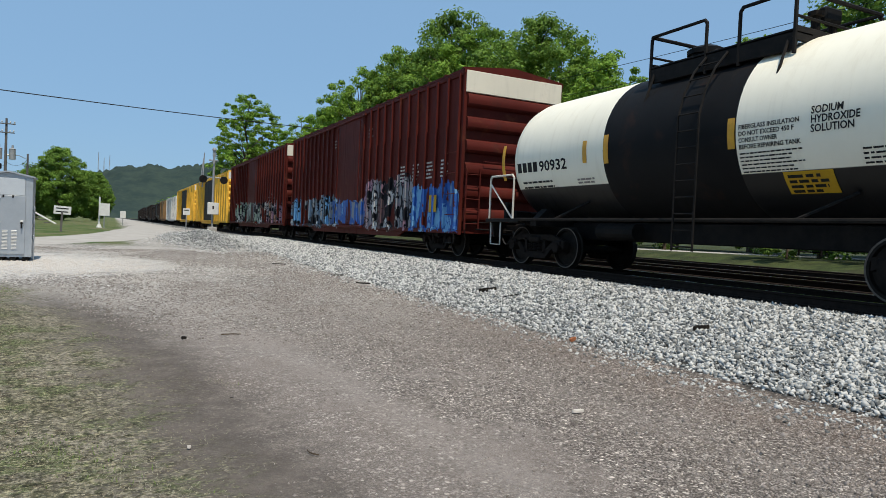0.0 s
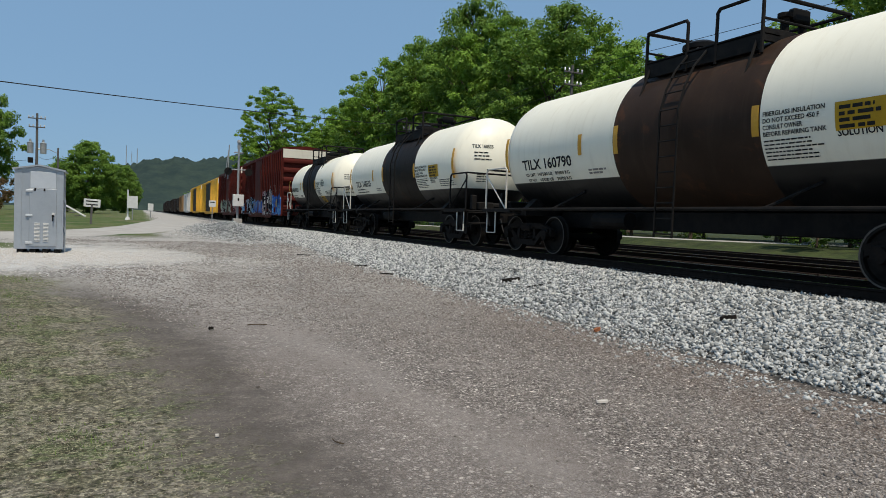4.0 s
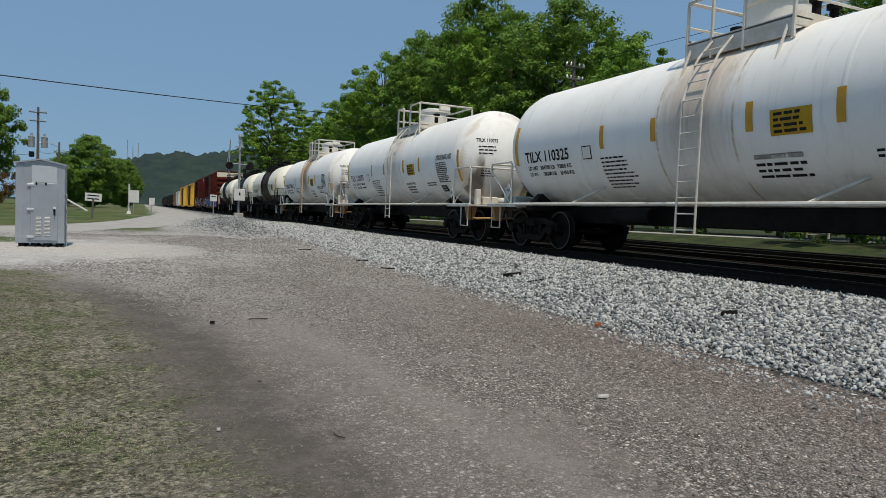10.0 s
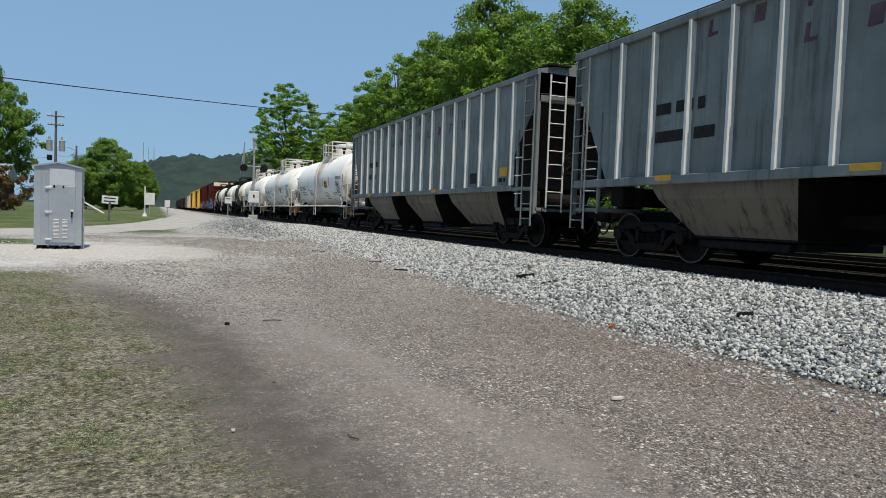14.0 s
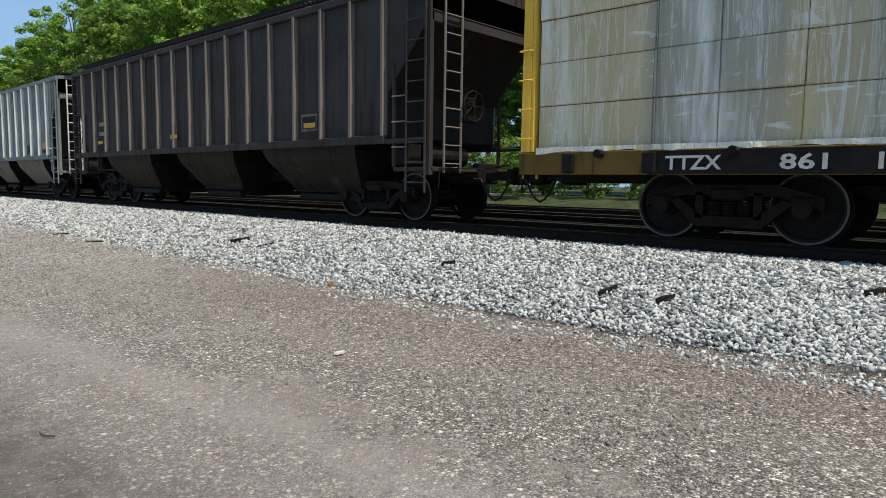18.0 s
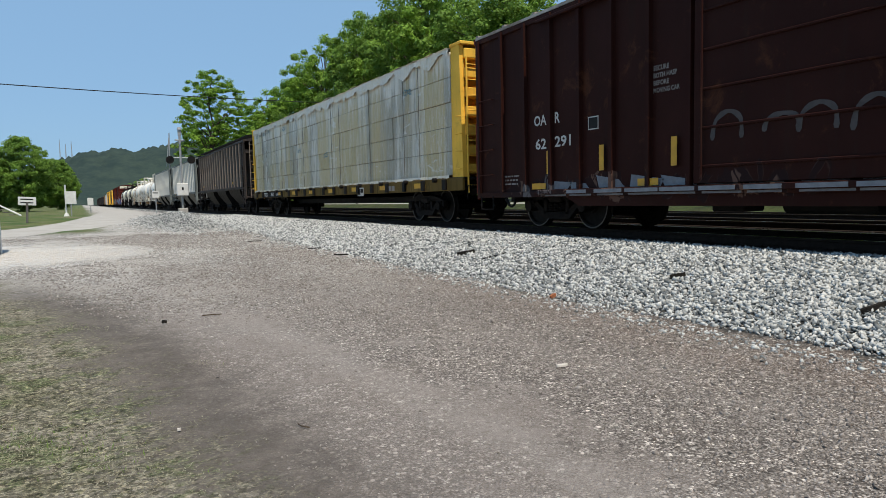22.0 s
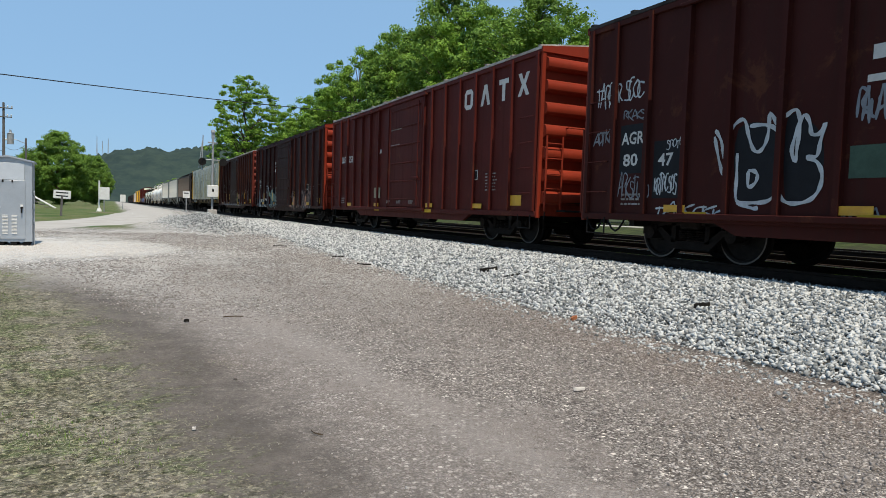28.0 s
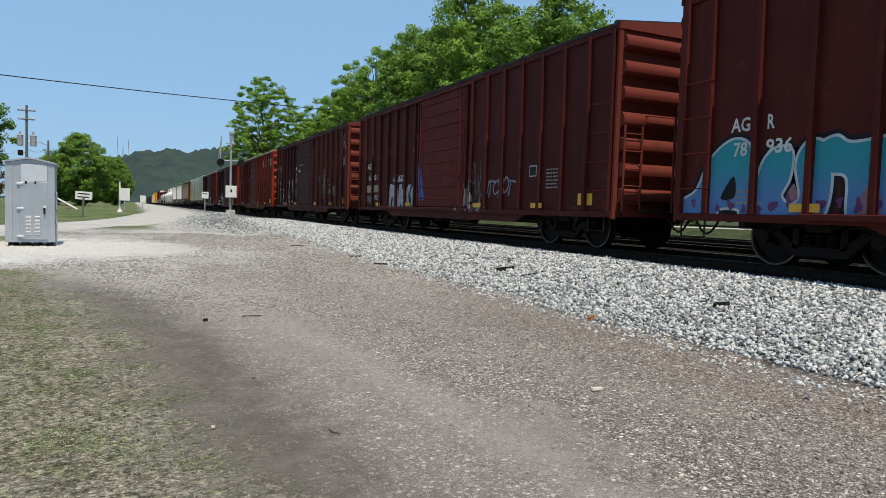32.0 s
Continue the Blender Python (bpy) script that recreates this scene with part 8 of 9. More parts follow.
def ground_pose(x, y, turn=0, scale=1.0, sz=1.0):
    return pose(x, y, float(ground_z(x, y)), 0, 0, turn) @ Matrix.Diagonal((scale, scale, scale * sz, 1))


KINDS = [tree("tall broadleaf tree in full green leaf", 1, 24, 6.2, LEAF, 380, 110, leaf=0.17, puff=0.125),
         tree("broad green tree with dense foliage", 2, 22, 6.6, LEAF_DEEP, 380, 110, leaf=0.17, puff=0.125),
         tree("round-topped green tree of the wood edge", 3, 20, 5.4, LEAF, 320, 110, leaf=0.17, puff=0.125),
         tree("dark green tree at the track side", 4, 18, 5.8, LEAF_DEEP, 320, 110, low=0.1, leaf=0.16, puff=0.125)]
TALL = (24, 22, 20, 18)


def tree_pose(kind, x, y, turn, wide, high):
    """Stands a kind of tree at x, y, with its width scaled and its height in metres."""
    return pose(x, y, float(ground_z(x, y)), 0, 0, turn) @ Matrix.Diagonal((wide, wide, high / TALL[kind], 1))


FIRST = [(38, 79, 20, 1.05, 25.0), (37, 118, 120, 1.1, 23.5), (37, 66, 200, 1.1, 22.5), (37, 24.5, 40, 0.98, 15.5)]
for k, (ob, p) in enumerate(zip(KINDS, FIRST)):
    ob.matrix_basis = tree_pose(k, *p[:4], p[4] * (1.03 if p[1] > 60 else 0.95))
MORE = [(0, 38, 94, 90, 1.05, 25.0), (1, 36, 87, 10, 1.0, 23.0), (2, 36, 105, 70, 1.1, 22.5), (1, 37, 72, 200, 1.0, 24.0), (0, 37, 130, 50, 1.0, 21.5), (2, 36, 142, 20, 1.1, 20.0),
        (1, 38, 58, 310, 1.02, 20.3), (3, 38, 51, 130, 0.97, 17.3), (2, 38, 45.5, 250, 0.75, 14.6), (3, 38, 37.0, 10, 0.6, 10.5), (2, 38.5, 31, 100, 0.85, 12.8), (1, 38, 17, 250, 0.9, 18.0),
        (0, 35, 153, 160, 0.9, 18.0), (3, 37, 8, 140, 1.05, 18), (1, 38, 0, 10, 0.95, 19), (0, 39, -9, 30, 0.85, 19), (0, 48, 86, 30, 1.1, 24), (1, 48, 102, 60, 1.15, 23.5), (2, 49, 68, 60, 1.15, 21.5), (3, 47, 52, 60, 0.9, 14),
        (0, 47, 120, 60, 1.05, 22), (1, 48, 24, 160, 0.9, 16), (2, 47, 10, 160, 0.95, 18), (3, 33, 168, 60, 0.9, 14), (3, 30, 190, 100, 0.9, 12), (3, 29, 215, 200, 0.9, 12), (3, 28, 245, 20, 1.0, 13), (3, 27, 285, 60, 1.1, 14), (3, 26, 330, 90, 1.2, 15)]
for k, *p in MORE:
    copy_thing(KINDS[k], tree_pose(k, *p[:4], p[4] * (1.03 if 55 < p[1] < 150 else 0.97)))
# understory that closes the wood at the bottom
BUSH = tree("dense green undergrowth along the wood", 7, 5.0, 3.0, LEAF_DEEP, 60, 150, low=0.02, leaf=0.11, name="bush", group="undergrowth beyond the tracks")
BUSH.matrix_basis = ground_pose(30.5, -9, 0)
for k in range(34):
    y = -6 + k * 5.2
    copy_thing(BUSH, ground_pose(30.6 + 1.2 * math.sin(k * 2.3), y, k * 67, 1.0 + 0.35 * math.sin(k * 1.9), 1.0 + 0.3 * math.cos(k * 3.1)))
for k in range(10):
    copy_thing(BUSH, ground_pose(24.3 + 0.7 * math.sin(k * 2.7), -10 + 3.05 * k, k * 131, 0.62 + 0.1 * math.sin(k * 1.3), 0.8))
# thin tree beside the crossing
AIRY = tree("slender airy tree with gaps in its crown", 9, 22, 5.0, LEAF, 420, 75, low=0.1, leaf=0.16, puff=0.1, group="trees beyond the tracks")
AIRY.matrix_basis = ground_pose(20.2, 120, 30, 1.35, 0.79)
copy_thing(AIRY, ground_pose(26.5, 140, 200, 0.8, 0.95))
# trees left of the road
ROUND = tree("round green tree on the lawn by the road", 12, 10.2, 3.7, LEAF_DEEP, 420, 110, low=0.0, leaf=0.13, shape="full", puff=0.15, group="trees by the road")
ROUND.matrix_basis = ground_pose(-6.9, 106, 0)
copy_thing(ROUND, ground_pose(-3.2, 138, 130, 0.8, 1.1))
copy_thing(ROUND, ground_pose(-10.8, 112, 230, 0.9, 0.8))
for k in range(9):
    copy_thing(ROUND, ground_pose(-30 + 3.0 * k, 240 + 22 * (k % 3), 50 * k, 1.2, 0.75))
for k in range(6):
    copy_thing(ROUND, ground_pose(-24 - 7 * k, 120 + 9 * (k % 2), 70 * k, 1.5, 1.4))
CEDAR = tree("tall feathery dark cedar by the house", 15, 14.5, 3.4, LEAF_CEDAR, 260, 90, low=0.05, leaf=0.1, shape="cone", puff=0.13, group="trees by the road")
CEDAR.matrix_basis = ground_pose(-14.2, 62, 0)
copy_thing(CEDAR, ground_pose(-18.5, 66, 120, 1.05, 1.1))
RUSTB = tree("reddish-brown hedge bush by the house", 17, 3.4, 3.0, LEAF_RUST, 50, 80, low=0.02, leaf=0.12, name="bush", group="hedge by the house")
RUSTB.matrix_basis = ground_pose(-11.0, 59, 0)
copy_thing(RUSTB, ground_pose(-14.5, 58, 90, 1.1, 1.0))


def hills():
    """A wooded ridge, its skyline roughened by tree tops."""
    r = np.random.RandomState(2)
    nx, ny = 340, 26
    xs = np.linspace(-900, 1900, nx)
    ys = np.linspace(1500, 2300, ny)
    X, Y = np.meshgrid(xs, ys, indexing="ij")
    k = ramp(Y, 1480, 2150)
    a = X / 2150.0
    crest = 2150 * (0.0675 + 0.14 * np.clip(a, -0.04, 0.16) - 0.6 * np.clip(-0.03 - a, 0, 0.1) + 0.0025 * np.sin(a * 60) + 0.0016 * np.sin(a * 151 + 1))
    Z = crest * k + r.normal(size=X.shape) * 1.9 * (0.4 + k) - 4
    i = np.arange(nx * ny).reshape(nx, ny)
    f = np.stack([i[:-1, :-1], i[1:, :-1], i[1:, 1:], i[:-1, 1:]], -1).reshape(-1, 4)
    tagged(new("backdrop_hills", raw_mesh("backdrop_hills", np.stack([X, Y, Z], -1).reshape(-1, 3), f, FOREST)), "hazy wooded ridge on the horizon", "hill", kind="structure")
    for x, h in ((-44, 24), (-30, 10), (-16, 18)):
        m = Mesh()
        z0 = 130
        for q in (-1, 1):
            m.cyl((x + q * 1.2, 2100, z0), (x, 2100, z0 + 28 + h), 0.7, 4)
        tw = part("radio_mast", m, POLE_GREY)
        tagged(tw, "thin radio mast on the ridge", "mast", "radio masts")


hills()


# ---- signal cabinet ----
def cabinet():
    x, y = -2.48, 20.75
    ob = thing("signal_cabinet", "grey galvanised signal cabinet with a louvred door on white gravel", "cabinet", at=pose(x, y, float(ground_z(x, y)), 0, 0, 2))
    w, d, h = 0.55, 0.5, 2.24
    b = Mesh()
    b.prism([(-w, 0.1), (w, 0.1), (w, h - 0.08), (0, h + 0.02), (-w, h - 0.08)], 1, -d, d)
    part("body", b, GALV, ob, "folded sheet metal body")
    r = Mesh()
    r.prism([(-w - 0.05, h - 0.09), (0, h + 0.03), (w + 0.05, h - 0.09), (w + 0.05, h - 0.05), (0, h + 0.07), (-w - 0.05, h - 0.05)], 1, -d - 0.06, d + 0.04)
    part("roof", r, GALV, ob, "low gabled lid")
    for s in (-1, 1):
        t = Mesh().box(*sorted((s * (w - 0.16), s * (w + 0.004))), -d - 0.012, -d + 0.02, 0.1, h - 0.09, 0.004)
        part("corner_panel", t, GALV, ob)
    p = Mesh().box(-0.2, 0.38, -d - 0.016, -d, h - 0.55, h - 0.12, 0.004)
    part("upper_panel", p, GALV_PALE, ob, "bare bright upper panel")
    dr = part("door", Mesh().box(-0.22, 0.4, -d - 0.03, -d, 0.17, h - 0.56, 0.008), GALV, ob, "flush sheet metal door")
    for k in range(2):
        for j in range(14):
            z = 0.32 + j * 0.036
            x0 = -0.1 + 0.2 * k
            lv = Mesh()
            lv.add([(x0, -d - 0.03, z), (x0 + 0.12, -d - 0.03, z), (x0 + 0.12, -d - 0.052, z - 0.012), (x0, -d - 0.052, z - 0.012), (x0, -d - 0.03, z - 0.026), (x0 + 0.12, -d - 0.03, z - 0.026)], [(0, 1, 2, 3), (3, 2, 5, 4), (0, 3, 4), (1, 5, 2)])
            part("louvre", lv, WHITE_METAL, dr)
    hn = Mesh().cyl((0.32, -d - 0.03, 0.98), (0.32, -d - 0.09, 0.98), 0.03, 10)
    hn.box(0.305, 0.335, -d - 0.1, -d - 0.07, 0.84, 1.0, 0.008)
    part("door_handle", hn, FRAME_BLACK, dr, "dark latch handle")
    part("lock_cover", Mesh().box(0.29, 0.36, -d - 0.05, -d - 0.03, 0.98, 1.06, 0.01), WHITE_METAL, dr)
    for z in (0.26, 0.98, 1.62):
        part("hinge", Mesh().box(-0.3, -0.14, -d - 0.05, -d - 0.01, z - 0.03, z + 0.03, 0.008), GALV_PALE, dr)
    for xx in (-0.09, 0.12):
        part("clip", Mesh().box(xx - 0.02, xx + 0.02, -d - 0.045, -d - 0.02, h - 0.62, h - 0.55, 0.005), FRAME_BLACK, dr)
    for xx in (-0.42, -0.14, 0.14, 0.42):
        part("foot", Mesh().box(xx - 0.07, xx + 0.07, -d + 0.02, d - 0.02, -0.03, 0.1, 0.01), FRAME_BLACK, ob, "dark support block")
    c = Mesh()
    for z in (0.55, 0.95, 1.3):
        c.box(w, w + 0.05, -0.3, -0.2, z, z + 0.12, 0.01)
    c.tube([(w + 0.03, -0.25, 0.0), (w + 0.03, -0.25, 1.3)], 0.02, 6)
    part("conduit", c, GALV, ob)


cabinet()


# ---- crossing signal, signs and poles ----
def crossing_signal():
    x, y = 6.65, 53.0
    ob = thing("crossing_signal", "grey crossing signal mast with lamps and a relay box", "signal", at=pose(x, y, float(ground_z(x, y)) + 0.0))
    part("foundation", Mesh().box(-0.32, 0.32, -0.32, 0.32, -0.1, 0.42, 0.03), CONCRETE, ob, "pale concrete footing")
    part("mast", Mesh().cyl((0, 0, 0.4), (0, 0, 6.2), 0.085, 12), POLE_GREY, ob)
    part("gate_arm", Mesh().cyl((-0.75, 0.3, 3.4), (-0.68, 0.3, 6.0), 0.06, 8, 0.035).cyl((-0.95, 0.3, 3.5), (-0.72, 0.3, 5.6), 0.03, 6), POLE_GREY, ob, "raised gate arm")
    part("relay_box", Mesh().box(-0.4, 0.4, -0.4, -0.12, 1.35, 2.25, 0.03), WHITE_METAL, ob, "pale grey relay box")
    part("emblem", Mesh().box(-0.06, 0.06, -0.408, -0.4, 1.75, 1.98), FRAME_BLACK, ob)
    part("crossarm", Mesh().cyl((-0.9, 0, 4.15), (0.9, 0, 4.15), 0.04, 8), POLE_GREY, ob)
    for s in (-1, 1):
        m = Mesh().cyl((s * 0.75, -0.1, 4.0), (s * 0.75, 0.12, 4.0), 0.28, 18).cyl((s * 0.75, 0.12, 4.0), (s * 0.75, 0.42, 4.03), 0.17, 14, 0.15, caps=False)
        part("flasher_lamp", m, FRAME_BLACK, ob, "black hooded flasher lamp")
    part("bell", Mesh().revolve([(0.02, 6.42), (0.12, 6.4), (0.16, 6.28), (0.17, 6.2)], (0, 0, 0), 2, 12), POLE_GREY, ob)
    part("top_bracket", Mesh().box(-0.35, 0.35, -0.04, 0.04, 5.4, 5.5, 0.01).box(-0.12, 0.12, -0.06, 0.06, 5.75, 6.25, 0.02), POLE_GREY, ob)


crossing_signal()


def sign(x, y, post_top, board, label, bw, bh, post_r=0.035, post_mat=None, tilt=0.0, rows=2, lean=0.0, wooden=False):
    z = float(ground_z(x, y))
    ob = thing("road_sign", label, "sign", at=pose(x, y, z, 0, lean, 0))
    m = Mesh()
    if wooden:
        m.box(-0.05, 0.05, -0.04, 0.04, -0.1, post_top - z, 0.01)
    else:
        m.cyl((0, 0.02, -0.1), (0, 0.02, post_top - z), post_r, 8)
    part("post", m, post_mat or POLE_GREY, ob)
    c = board - z
    part("board", Mesh().box(-bw / 2, bw / 2, -0.03, -0.01, c - bh / 2, c + bh / 2, 0.006), WHITE_METAL, ob, "white sign board")
    b = Mesh()
    for k in range(rows):
        zz = c + bh * (0.22 - 0.4 * k)
        b.box(-bw * 0.36, bw * 0.34, -0.036, -0.031, zz - bh * 0.07, zz + bh * 0.07)
    part("fine_print", b, STENCIL_BLACK, ob)
    return ob


sign(-2.45, 39.3, 1.75, 1.80, "small white notice sign on a wooden stake in the grass", 0.78, 0.42, wooden=True, post_mat=POLE_WOOD, lean=3)
sign(-0.62, 51.0, 1.8, 2.05, "white road sign on a short post", 0.66, 0.85, rows=0)
sign(0.75, 72, 2.0, 1.85, "small white marker sign by the tracks", 0.5, 0.7, rows=0)
sign(4.72, 52.0, 2.35, 2.2, "white square marker sign on a steel post in the ballast", 0.48, 0.48, rows=1)
m = thing("gate_post", "white pipe post on a bolted base by the road", "post", at=ground_pose(-0.92, 51.2))
part("pipe", Mesh().cyl((0, 0, 0.2), (0, 0, 2.1), 0.055, 10), WHITE_METAL, m)
part("base", Mesh().cyl((0, 0, -0.05), (0, 0, 0.22), 0.2, 12, 0.1), WHITE_METAL, m, "flared white base")


def utility_pole(x, y, top, label, arms=True, lamp=False, cans=False):
    z = float(ground_z(x, y))
    ob = thing("utility_pole", label, "utility pole", "utility poles", at=pose(x, y, z))
    h = top - z
    part("pole", Mesh().cyl((0, 0, -0.3), (0, 0, h), 0.15, 10, 0.09), POLE_WOOD, ob)
    if arms:
        for k, (zz, w) in enumerate(((h - 0.5, 0.72), (h - 1.3, 0.66))):
            arm = part("crossarm", Mesh().box(-w, w, -0.17, -0.09, zz - 0.045, zz + 0.045, 0.01), POLE_WOOD, ob)
            for s in (-0.9, -0.45, 0.45, 0.9):
                part("insulator", Mesh().revolve([(0.02, zz + 0.06), (0.06, zz + 0.08), (0.05, zz + 0.16), (0.065, zz + 0.18), (0.02, zz + 0.26)], (s * w, -0.12, 0), 2, 8), GLASS_LAMP, arm)
    if cans:
        for s in (-1, 1):
            part("transformer", Mesh().revolve([(0.02, h - 3.7), (0.26, h - 3.7), (0.26, h - 2.8), (0.28, h - 2.75), (0.1, h - 2.65), (0.08, h - 2.4), (0.02, h - 2.4)], (s * 0.52, 0, 0), 2, 14), POLE_GREY, ob, "grey transformer can")
        part("meter_box", Mesh().box(-0.7, -0.3, -0.2, 0.2, h - 4.6, h - 4.1, 0.04), FRAME_BLACK, ob)
    if lamp:
        part("lamp_arm", Mesh().tube([(0, 0, h - 0.6), (-0.8, -0.2, h - 0.25), (-1.3, -0.3, h - 0.25)], 0.035, 6), POLE_GREY, ob)
        part("lamp_head", Mesh().box(-1.9, -1.2, -0.42, -0.18, h - 0.36, h - 0.2, 0.05), GALV_PALE, ob, "street lamp head")
    return ob


utility_pole(-9.0, 72, 10.1, "wooden utility pole with crossarms and twin transformers", cans=True)
utility_pole(-8.6, 85, 8.0, "plain wooden pole with a street lamp", arms=False, lamp=True)
utility_pole(25.0, 36, 11.9, "leaning wooden pole before the trees", arms=True)
utility_pole(24.0, 62, 11.0, "wooden line pole before the trees", arms=True)
utility_pole(23.0, 100, 11.5, "wooden line pole before the trees", arms=True)


def wire(name, label, p, q, sag, r=0.014, n=24):
    m = Mesh()
    p, q = Vector(p), Vector(q)
    pts = [p.lerp(q, k / n) - Vector((0, 0, 4 * sag * (k / n) * (1 - k / n))) for k in range(n + 1)]
    m.tube(pts, r, 5)
    return tagged(part(name, m, CABLE), label, "cable", "overhead wires")


utility_pole(-30, 29.2, 7.4, "wooden pole by the road bend", arms=False)
wire("overhead_wire", "black cable slung across the tracks", (-30, 29.2, 7.15), (24, 62, 10.9), 0.55, 0.03)
for z in (11.6, 10.5):
    wire("overhead_wire", "line wire along the trees", (25, 36, z), (24, 62, z - 0.6), 0.4)
    wire("overhead_wire", "line wire along the trees", (24, 62, z - 0.6), (23, 100, z - 0.2), 0.6)
    wire("overhead_wire", "line wire along the trees", (25, 36, z), (27, -30, z + 0.6), 0.9)
wire("overhead_wire", "slack service wire at the transformer pole", (-9, 72, 6.2), (-8.6, 85, 7.4), 0.5)
wire("overhead_wire", "service wire to the house", (-9, 72, 5.8), (-34, 60, 5.0), 0.8)


# ---- house corner, steps and debris ----
def house():
    ob = thing("house", "brown house with a pale gable behind the hedge", "house", at=ground_pose(-17.5, 76))
    part("wall", Mesh().box(-4, 4, -3, 3, 0, 2.8, 0.02), RED_DARK, ob)
    part("roof", Mesh().prism([(-3.4, 2.7), (0, 4.3), (3.4, 2.7)], 0, -4.4, 4.4), GALV, ob)
    part("window", Mesh().box(1.0, 2.2, -3.04, -2.98, 1.0, 2.2, 0.02), CABLE, ob, "dark window")


house()
st = thing("wooden_ramp", "weathered wooden steps with white rails in the grass", "steps", at=ground_pose(-6.3, 63))
part("platform", Mesh().box(-1.1, 0.5, -0.6, 0.6, 0.7, 0.85, 0.02), POLE_WOOD, st)
for s in (-0.55, 0.55):
    part("rail", Mesh().cyl((0.4, s, 0.95), (2.0, s, 0.0), 0.05, 6), WHITE_METAL, st, "sloping white rail")
for k in range(3):
    part("step", Mesh().box(0.5 + 0.35 * k, 0.85 + 0.35 * k, -0.55, 0.55, 0.45 - 0.2 * k, 0.52 - 0.2 * k, 0.01), POLE_WOOD, st)
for x in (-0.9, 0.3):
    part("leg", Mesh().box(x - 0.06, x + 0.06, -0.5, 0.5, -0.1, 0.7, 0.01), POLE_WOOD, st)


def lying(name, label, category, x, y, turn, L, w, h, mat, bend=0.0, group=""):
    """A stick, board or scrap lying on the ground."""
    z = float(ground_z(x, y))
    z2 = float(ground_z(x + math.cos(radians(turn)) * 0.3, y + math.sin(radians(turn)) * 0.3))
    m = Mesh()
    rnd = random.Random(int(x * 100 + y * 10))
    n = 5
    L, w = L * 0.85, w * 0.75
    p = [(-L / 2 + L * k / n, bend * math.sin(3.14 * k / n) + rnd.uniform(-0.1, 0.1) * w, h * 0.5 + rnd.uniform(0, 0.15) * h) for k in range(n + 1)]
    v = []
    for k, (a, b, c) in enumerate(p):
        e = w * (0.5 if 0 < k < n else 0.22) * rnd.uniform(0.75, 1.2)
        v += [(a, b - e, c - h * 0.5), (a + rnd.uniform(-0.2, 0.2) * w, b + e, c - h * 0.5), (a, b + e * 0.8, c + h * rnd.uniform(0.2, 0.5)), (a, b - e * 0.8, c + h * rnd.uniform(0.2, 0.5))]
    m.add(v, [(4 * k + i, 4 * k + (i + 1) % 4, 4 * k + 4 + (i + 1) % 4, 4 * k + 4 + i) for k in range(n) for i in range(4)] + [(3, 2, 1, 0), (4 * n, 4 * n + 1, 4 * n + 2, 4 * n + 3)])
    ob = part(name, m, mat)
    ob.matrix_basis = pose(x, y, z + 0.01, 0, -math.degrees(math.atan2(z2 - z, 0.3)), turn)
    return tagged(ob, label, category, group)


# pieces on the ballast and the lot
lying("tie_splinter", "dark splintered tie piece on the ballast", "debris", 6.75, 11.5, -38, 0.42, 0.09, 0.08, ROCK_DARK, group="scraps on the ballast")
lying("tie_splinter", "thin dark wood strip on the ballast", "debris", 6.85, 10.6, -30, 0.6, 0.035, 0.04, ROCK_DARK, group="scraps on the ballast")
lying("rusty_scrap", "rusty orange scrap at the foot of the ballast", "debris", 5.98, 7.7, 10, 0.14, 0.07, 0.05, RUSTY_SCRAP, group="scraps on the ballast")
lying("tie_splinter", "dark stone-like scrap on the ballast", "debris", 7.05, 6.35, -40, 0.24, 0.08, 0.07, ROCK_DARK, group="scraps on the ballast")
lying("tie_splinter", "dark wood block on the ballast", "debris", 6.95, 3.75, -28, 0.3, 0.07, 0.07, ROCK_DARK, group="scraps on the ballast")
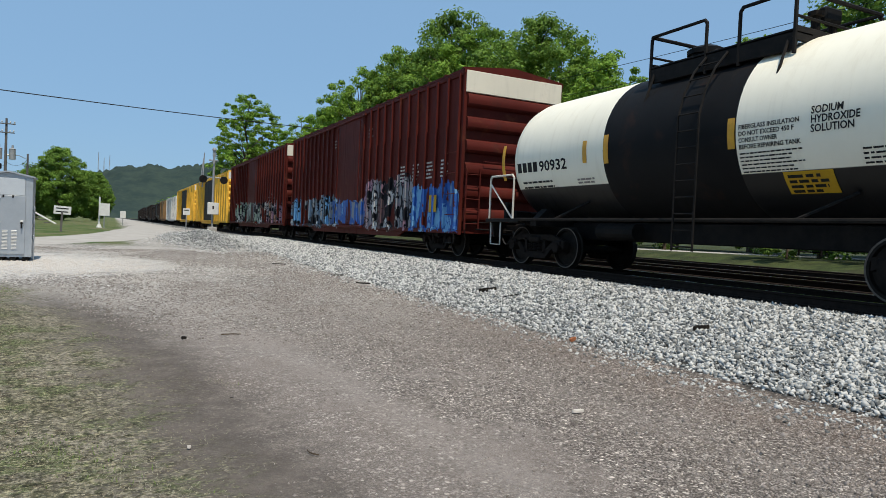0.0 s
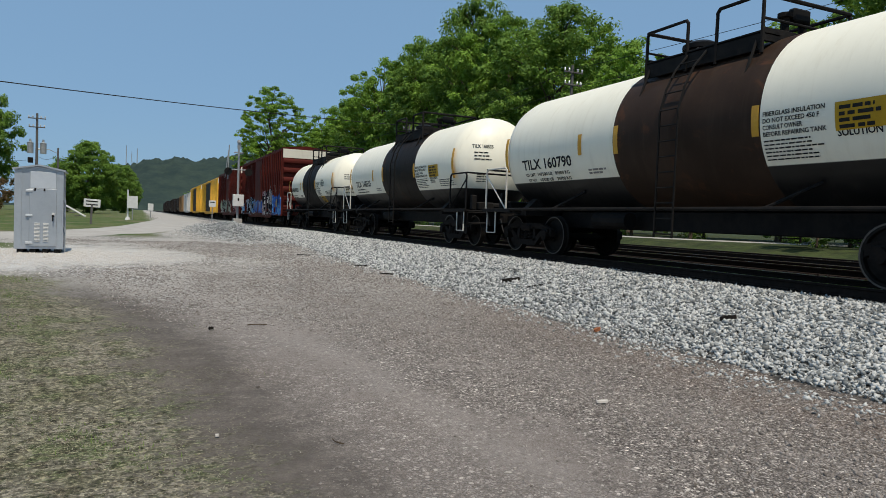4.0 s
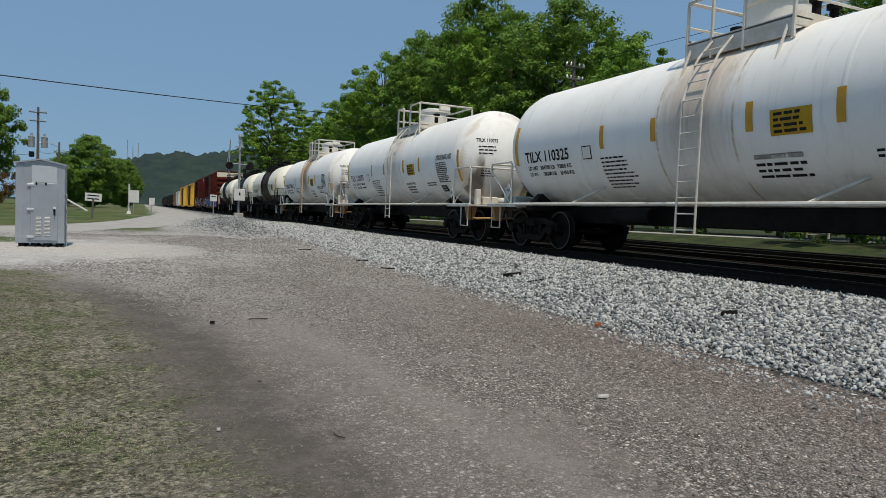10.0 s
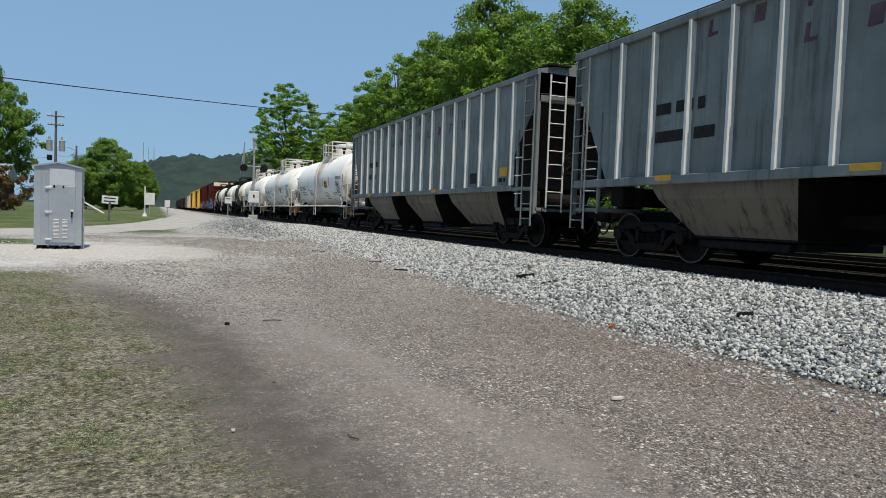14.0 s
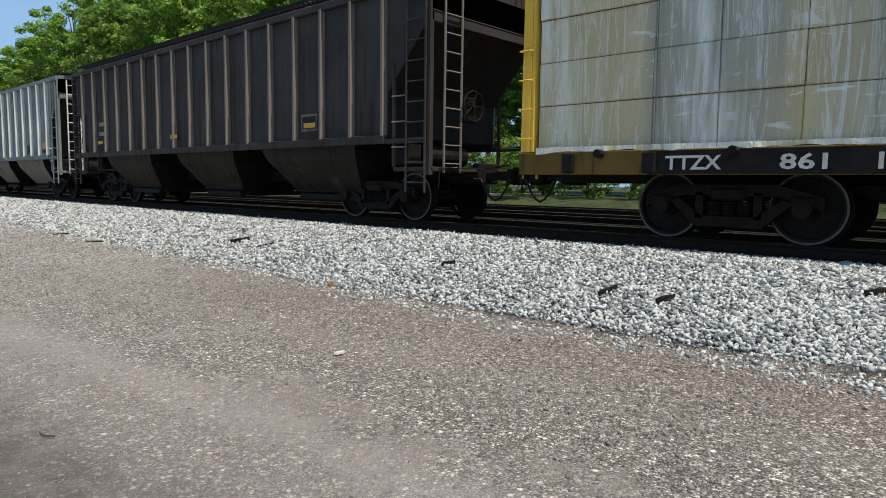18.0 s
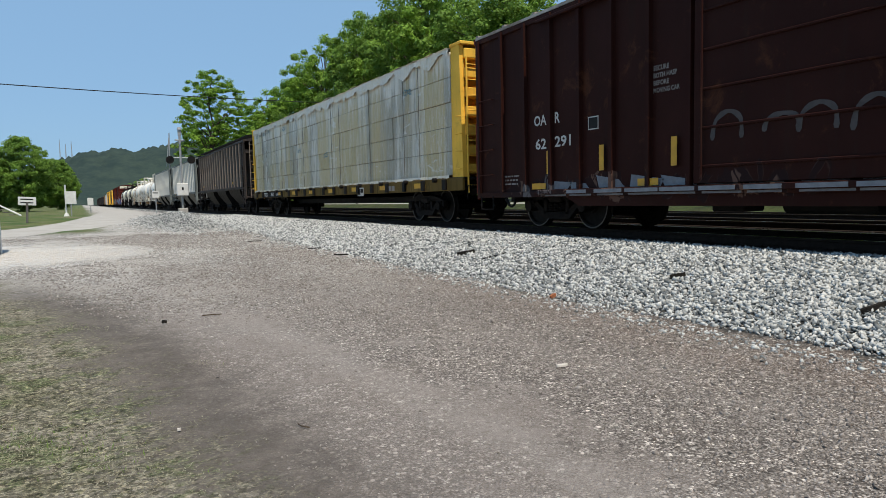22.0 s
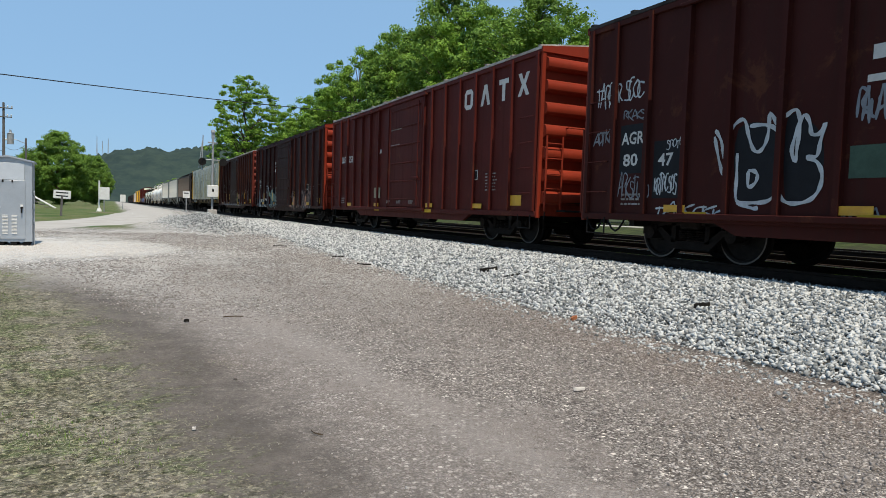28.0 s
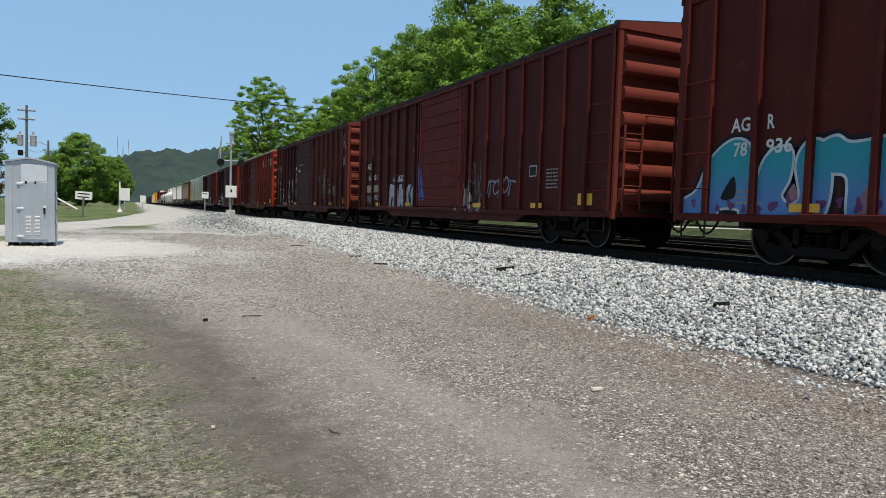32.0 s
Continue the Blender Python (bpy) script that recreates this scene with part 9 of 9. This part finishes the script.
lying("tie_splinter", "dark wood block on the ballast", "debris", 6.95, 3.05, -48, 0.26, 0.08, 0.07, ROCK_DARK, group="scraps on the ballast")
lying("tie_splinter", "dark wood block on the ballast", "debris", 7.6, 1.2, -55, 0.3, 0.08, 0.07, ROCK_DARK, group="scraps on the ballast")
lying("tie_splinter", "dark wood strip by the ballast", "debris", 5.43, 15.2, -35, 0.42, 0.035, 0.03, ROCK_DARK, group="scraps on the ballast")
lying("tie_splinter", "dark wood strip by the ballast", "debris", 5.4, 17.2, -30, 0.4, 0.03, 0.03, ROCK_DARK, group="scraps on the ballast")
lying("tie_splinter", "dark wood strip by the ballast", "debris", 4.62, 20.7, -20, 0.5, 0.03, 0.03, ROCK_DARK, group="scraps on the ballast")
lying("twig", "thin brown twig on the dirt", "twig", 1.42, 9.0, 5, 0.3, 0.018, 0.015, TWIG, 0.03, "twigs")
lying("twig", "thin brown twig on the dirt", "twig", 1.25, 4.36, 110, 0.16, 0.009, 0.01, TWIG, 0.02, "twigs")
lying("twig", "thin twig at the ballast foot", "twig", 6.4, 0.95, -35, 0.5, 0.03, 0.02, TWIG, 0.03, "twigs")
lying("dark_pebble", "small dark clod on the dirt", "stone", 0.81, 8.7, 0, 0.07, 0.05, 0.04, ROCK_DARK)
lying("pale_stone", "flat pale stone in the gravel", "stone", 3.74, 4.7, 0, 0.14, 0.06, 0.025, PALE_STONE)
lying("pale_stone", "white pebble on the dark dirt", "stone", 0.5, 4.76, 0, 0.03, 0.025, 0.02, PALE_STONE)


# ---- what moves ----
def motions():
    times = [2.0 * k for k in range(17)]
    spin = [k / 15 for k in range(481)]
    turn = [-math.degrees(run(t) / 0.457) for t in spin]
    for car, y in TRAIN:
        walk(car, [(t, pose(TRACK_X, y + run(t), RAIL_Z)) for t in times])
        if y > 60:
            continue
        for truck in car.children:
            if truck.name.startswith("truck"):
                for w in truck.children:
                    if w.name.startswith("wheelset"):
                        at = w.location.copy()
                        walk(w, [(t, pose(at.x, at.y, at.z, a)) for t, a in zip(spin, turn)])


motions()
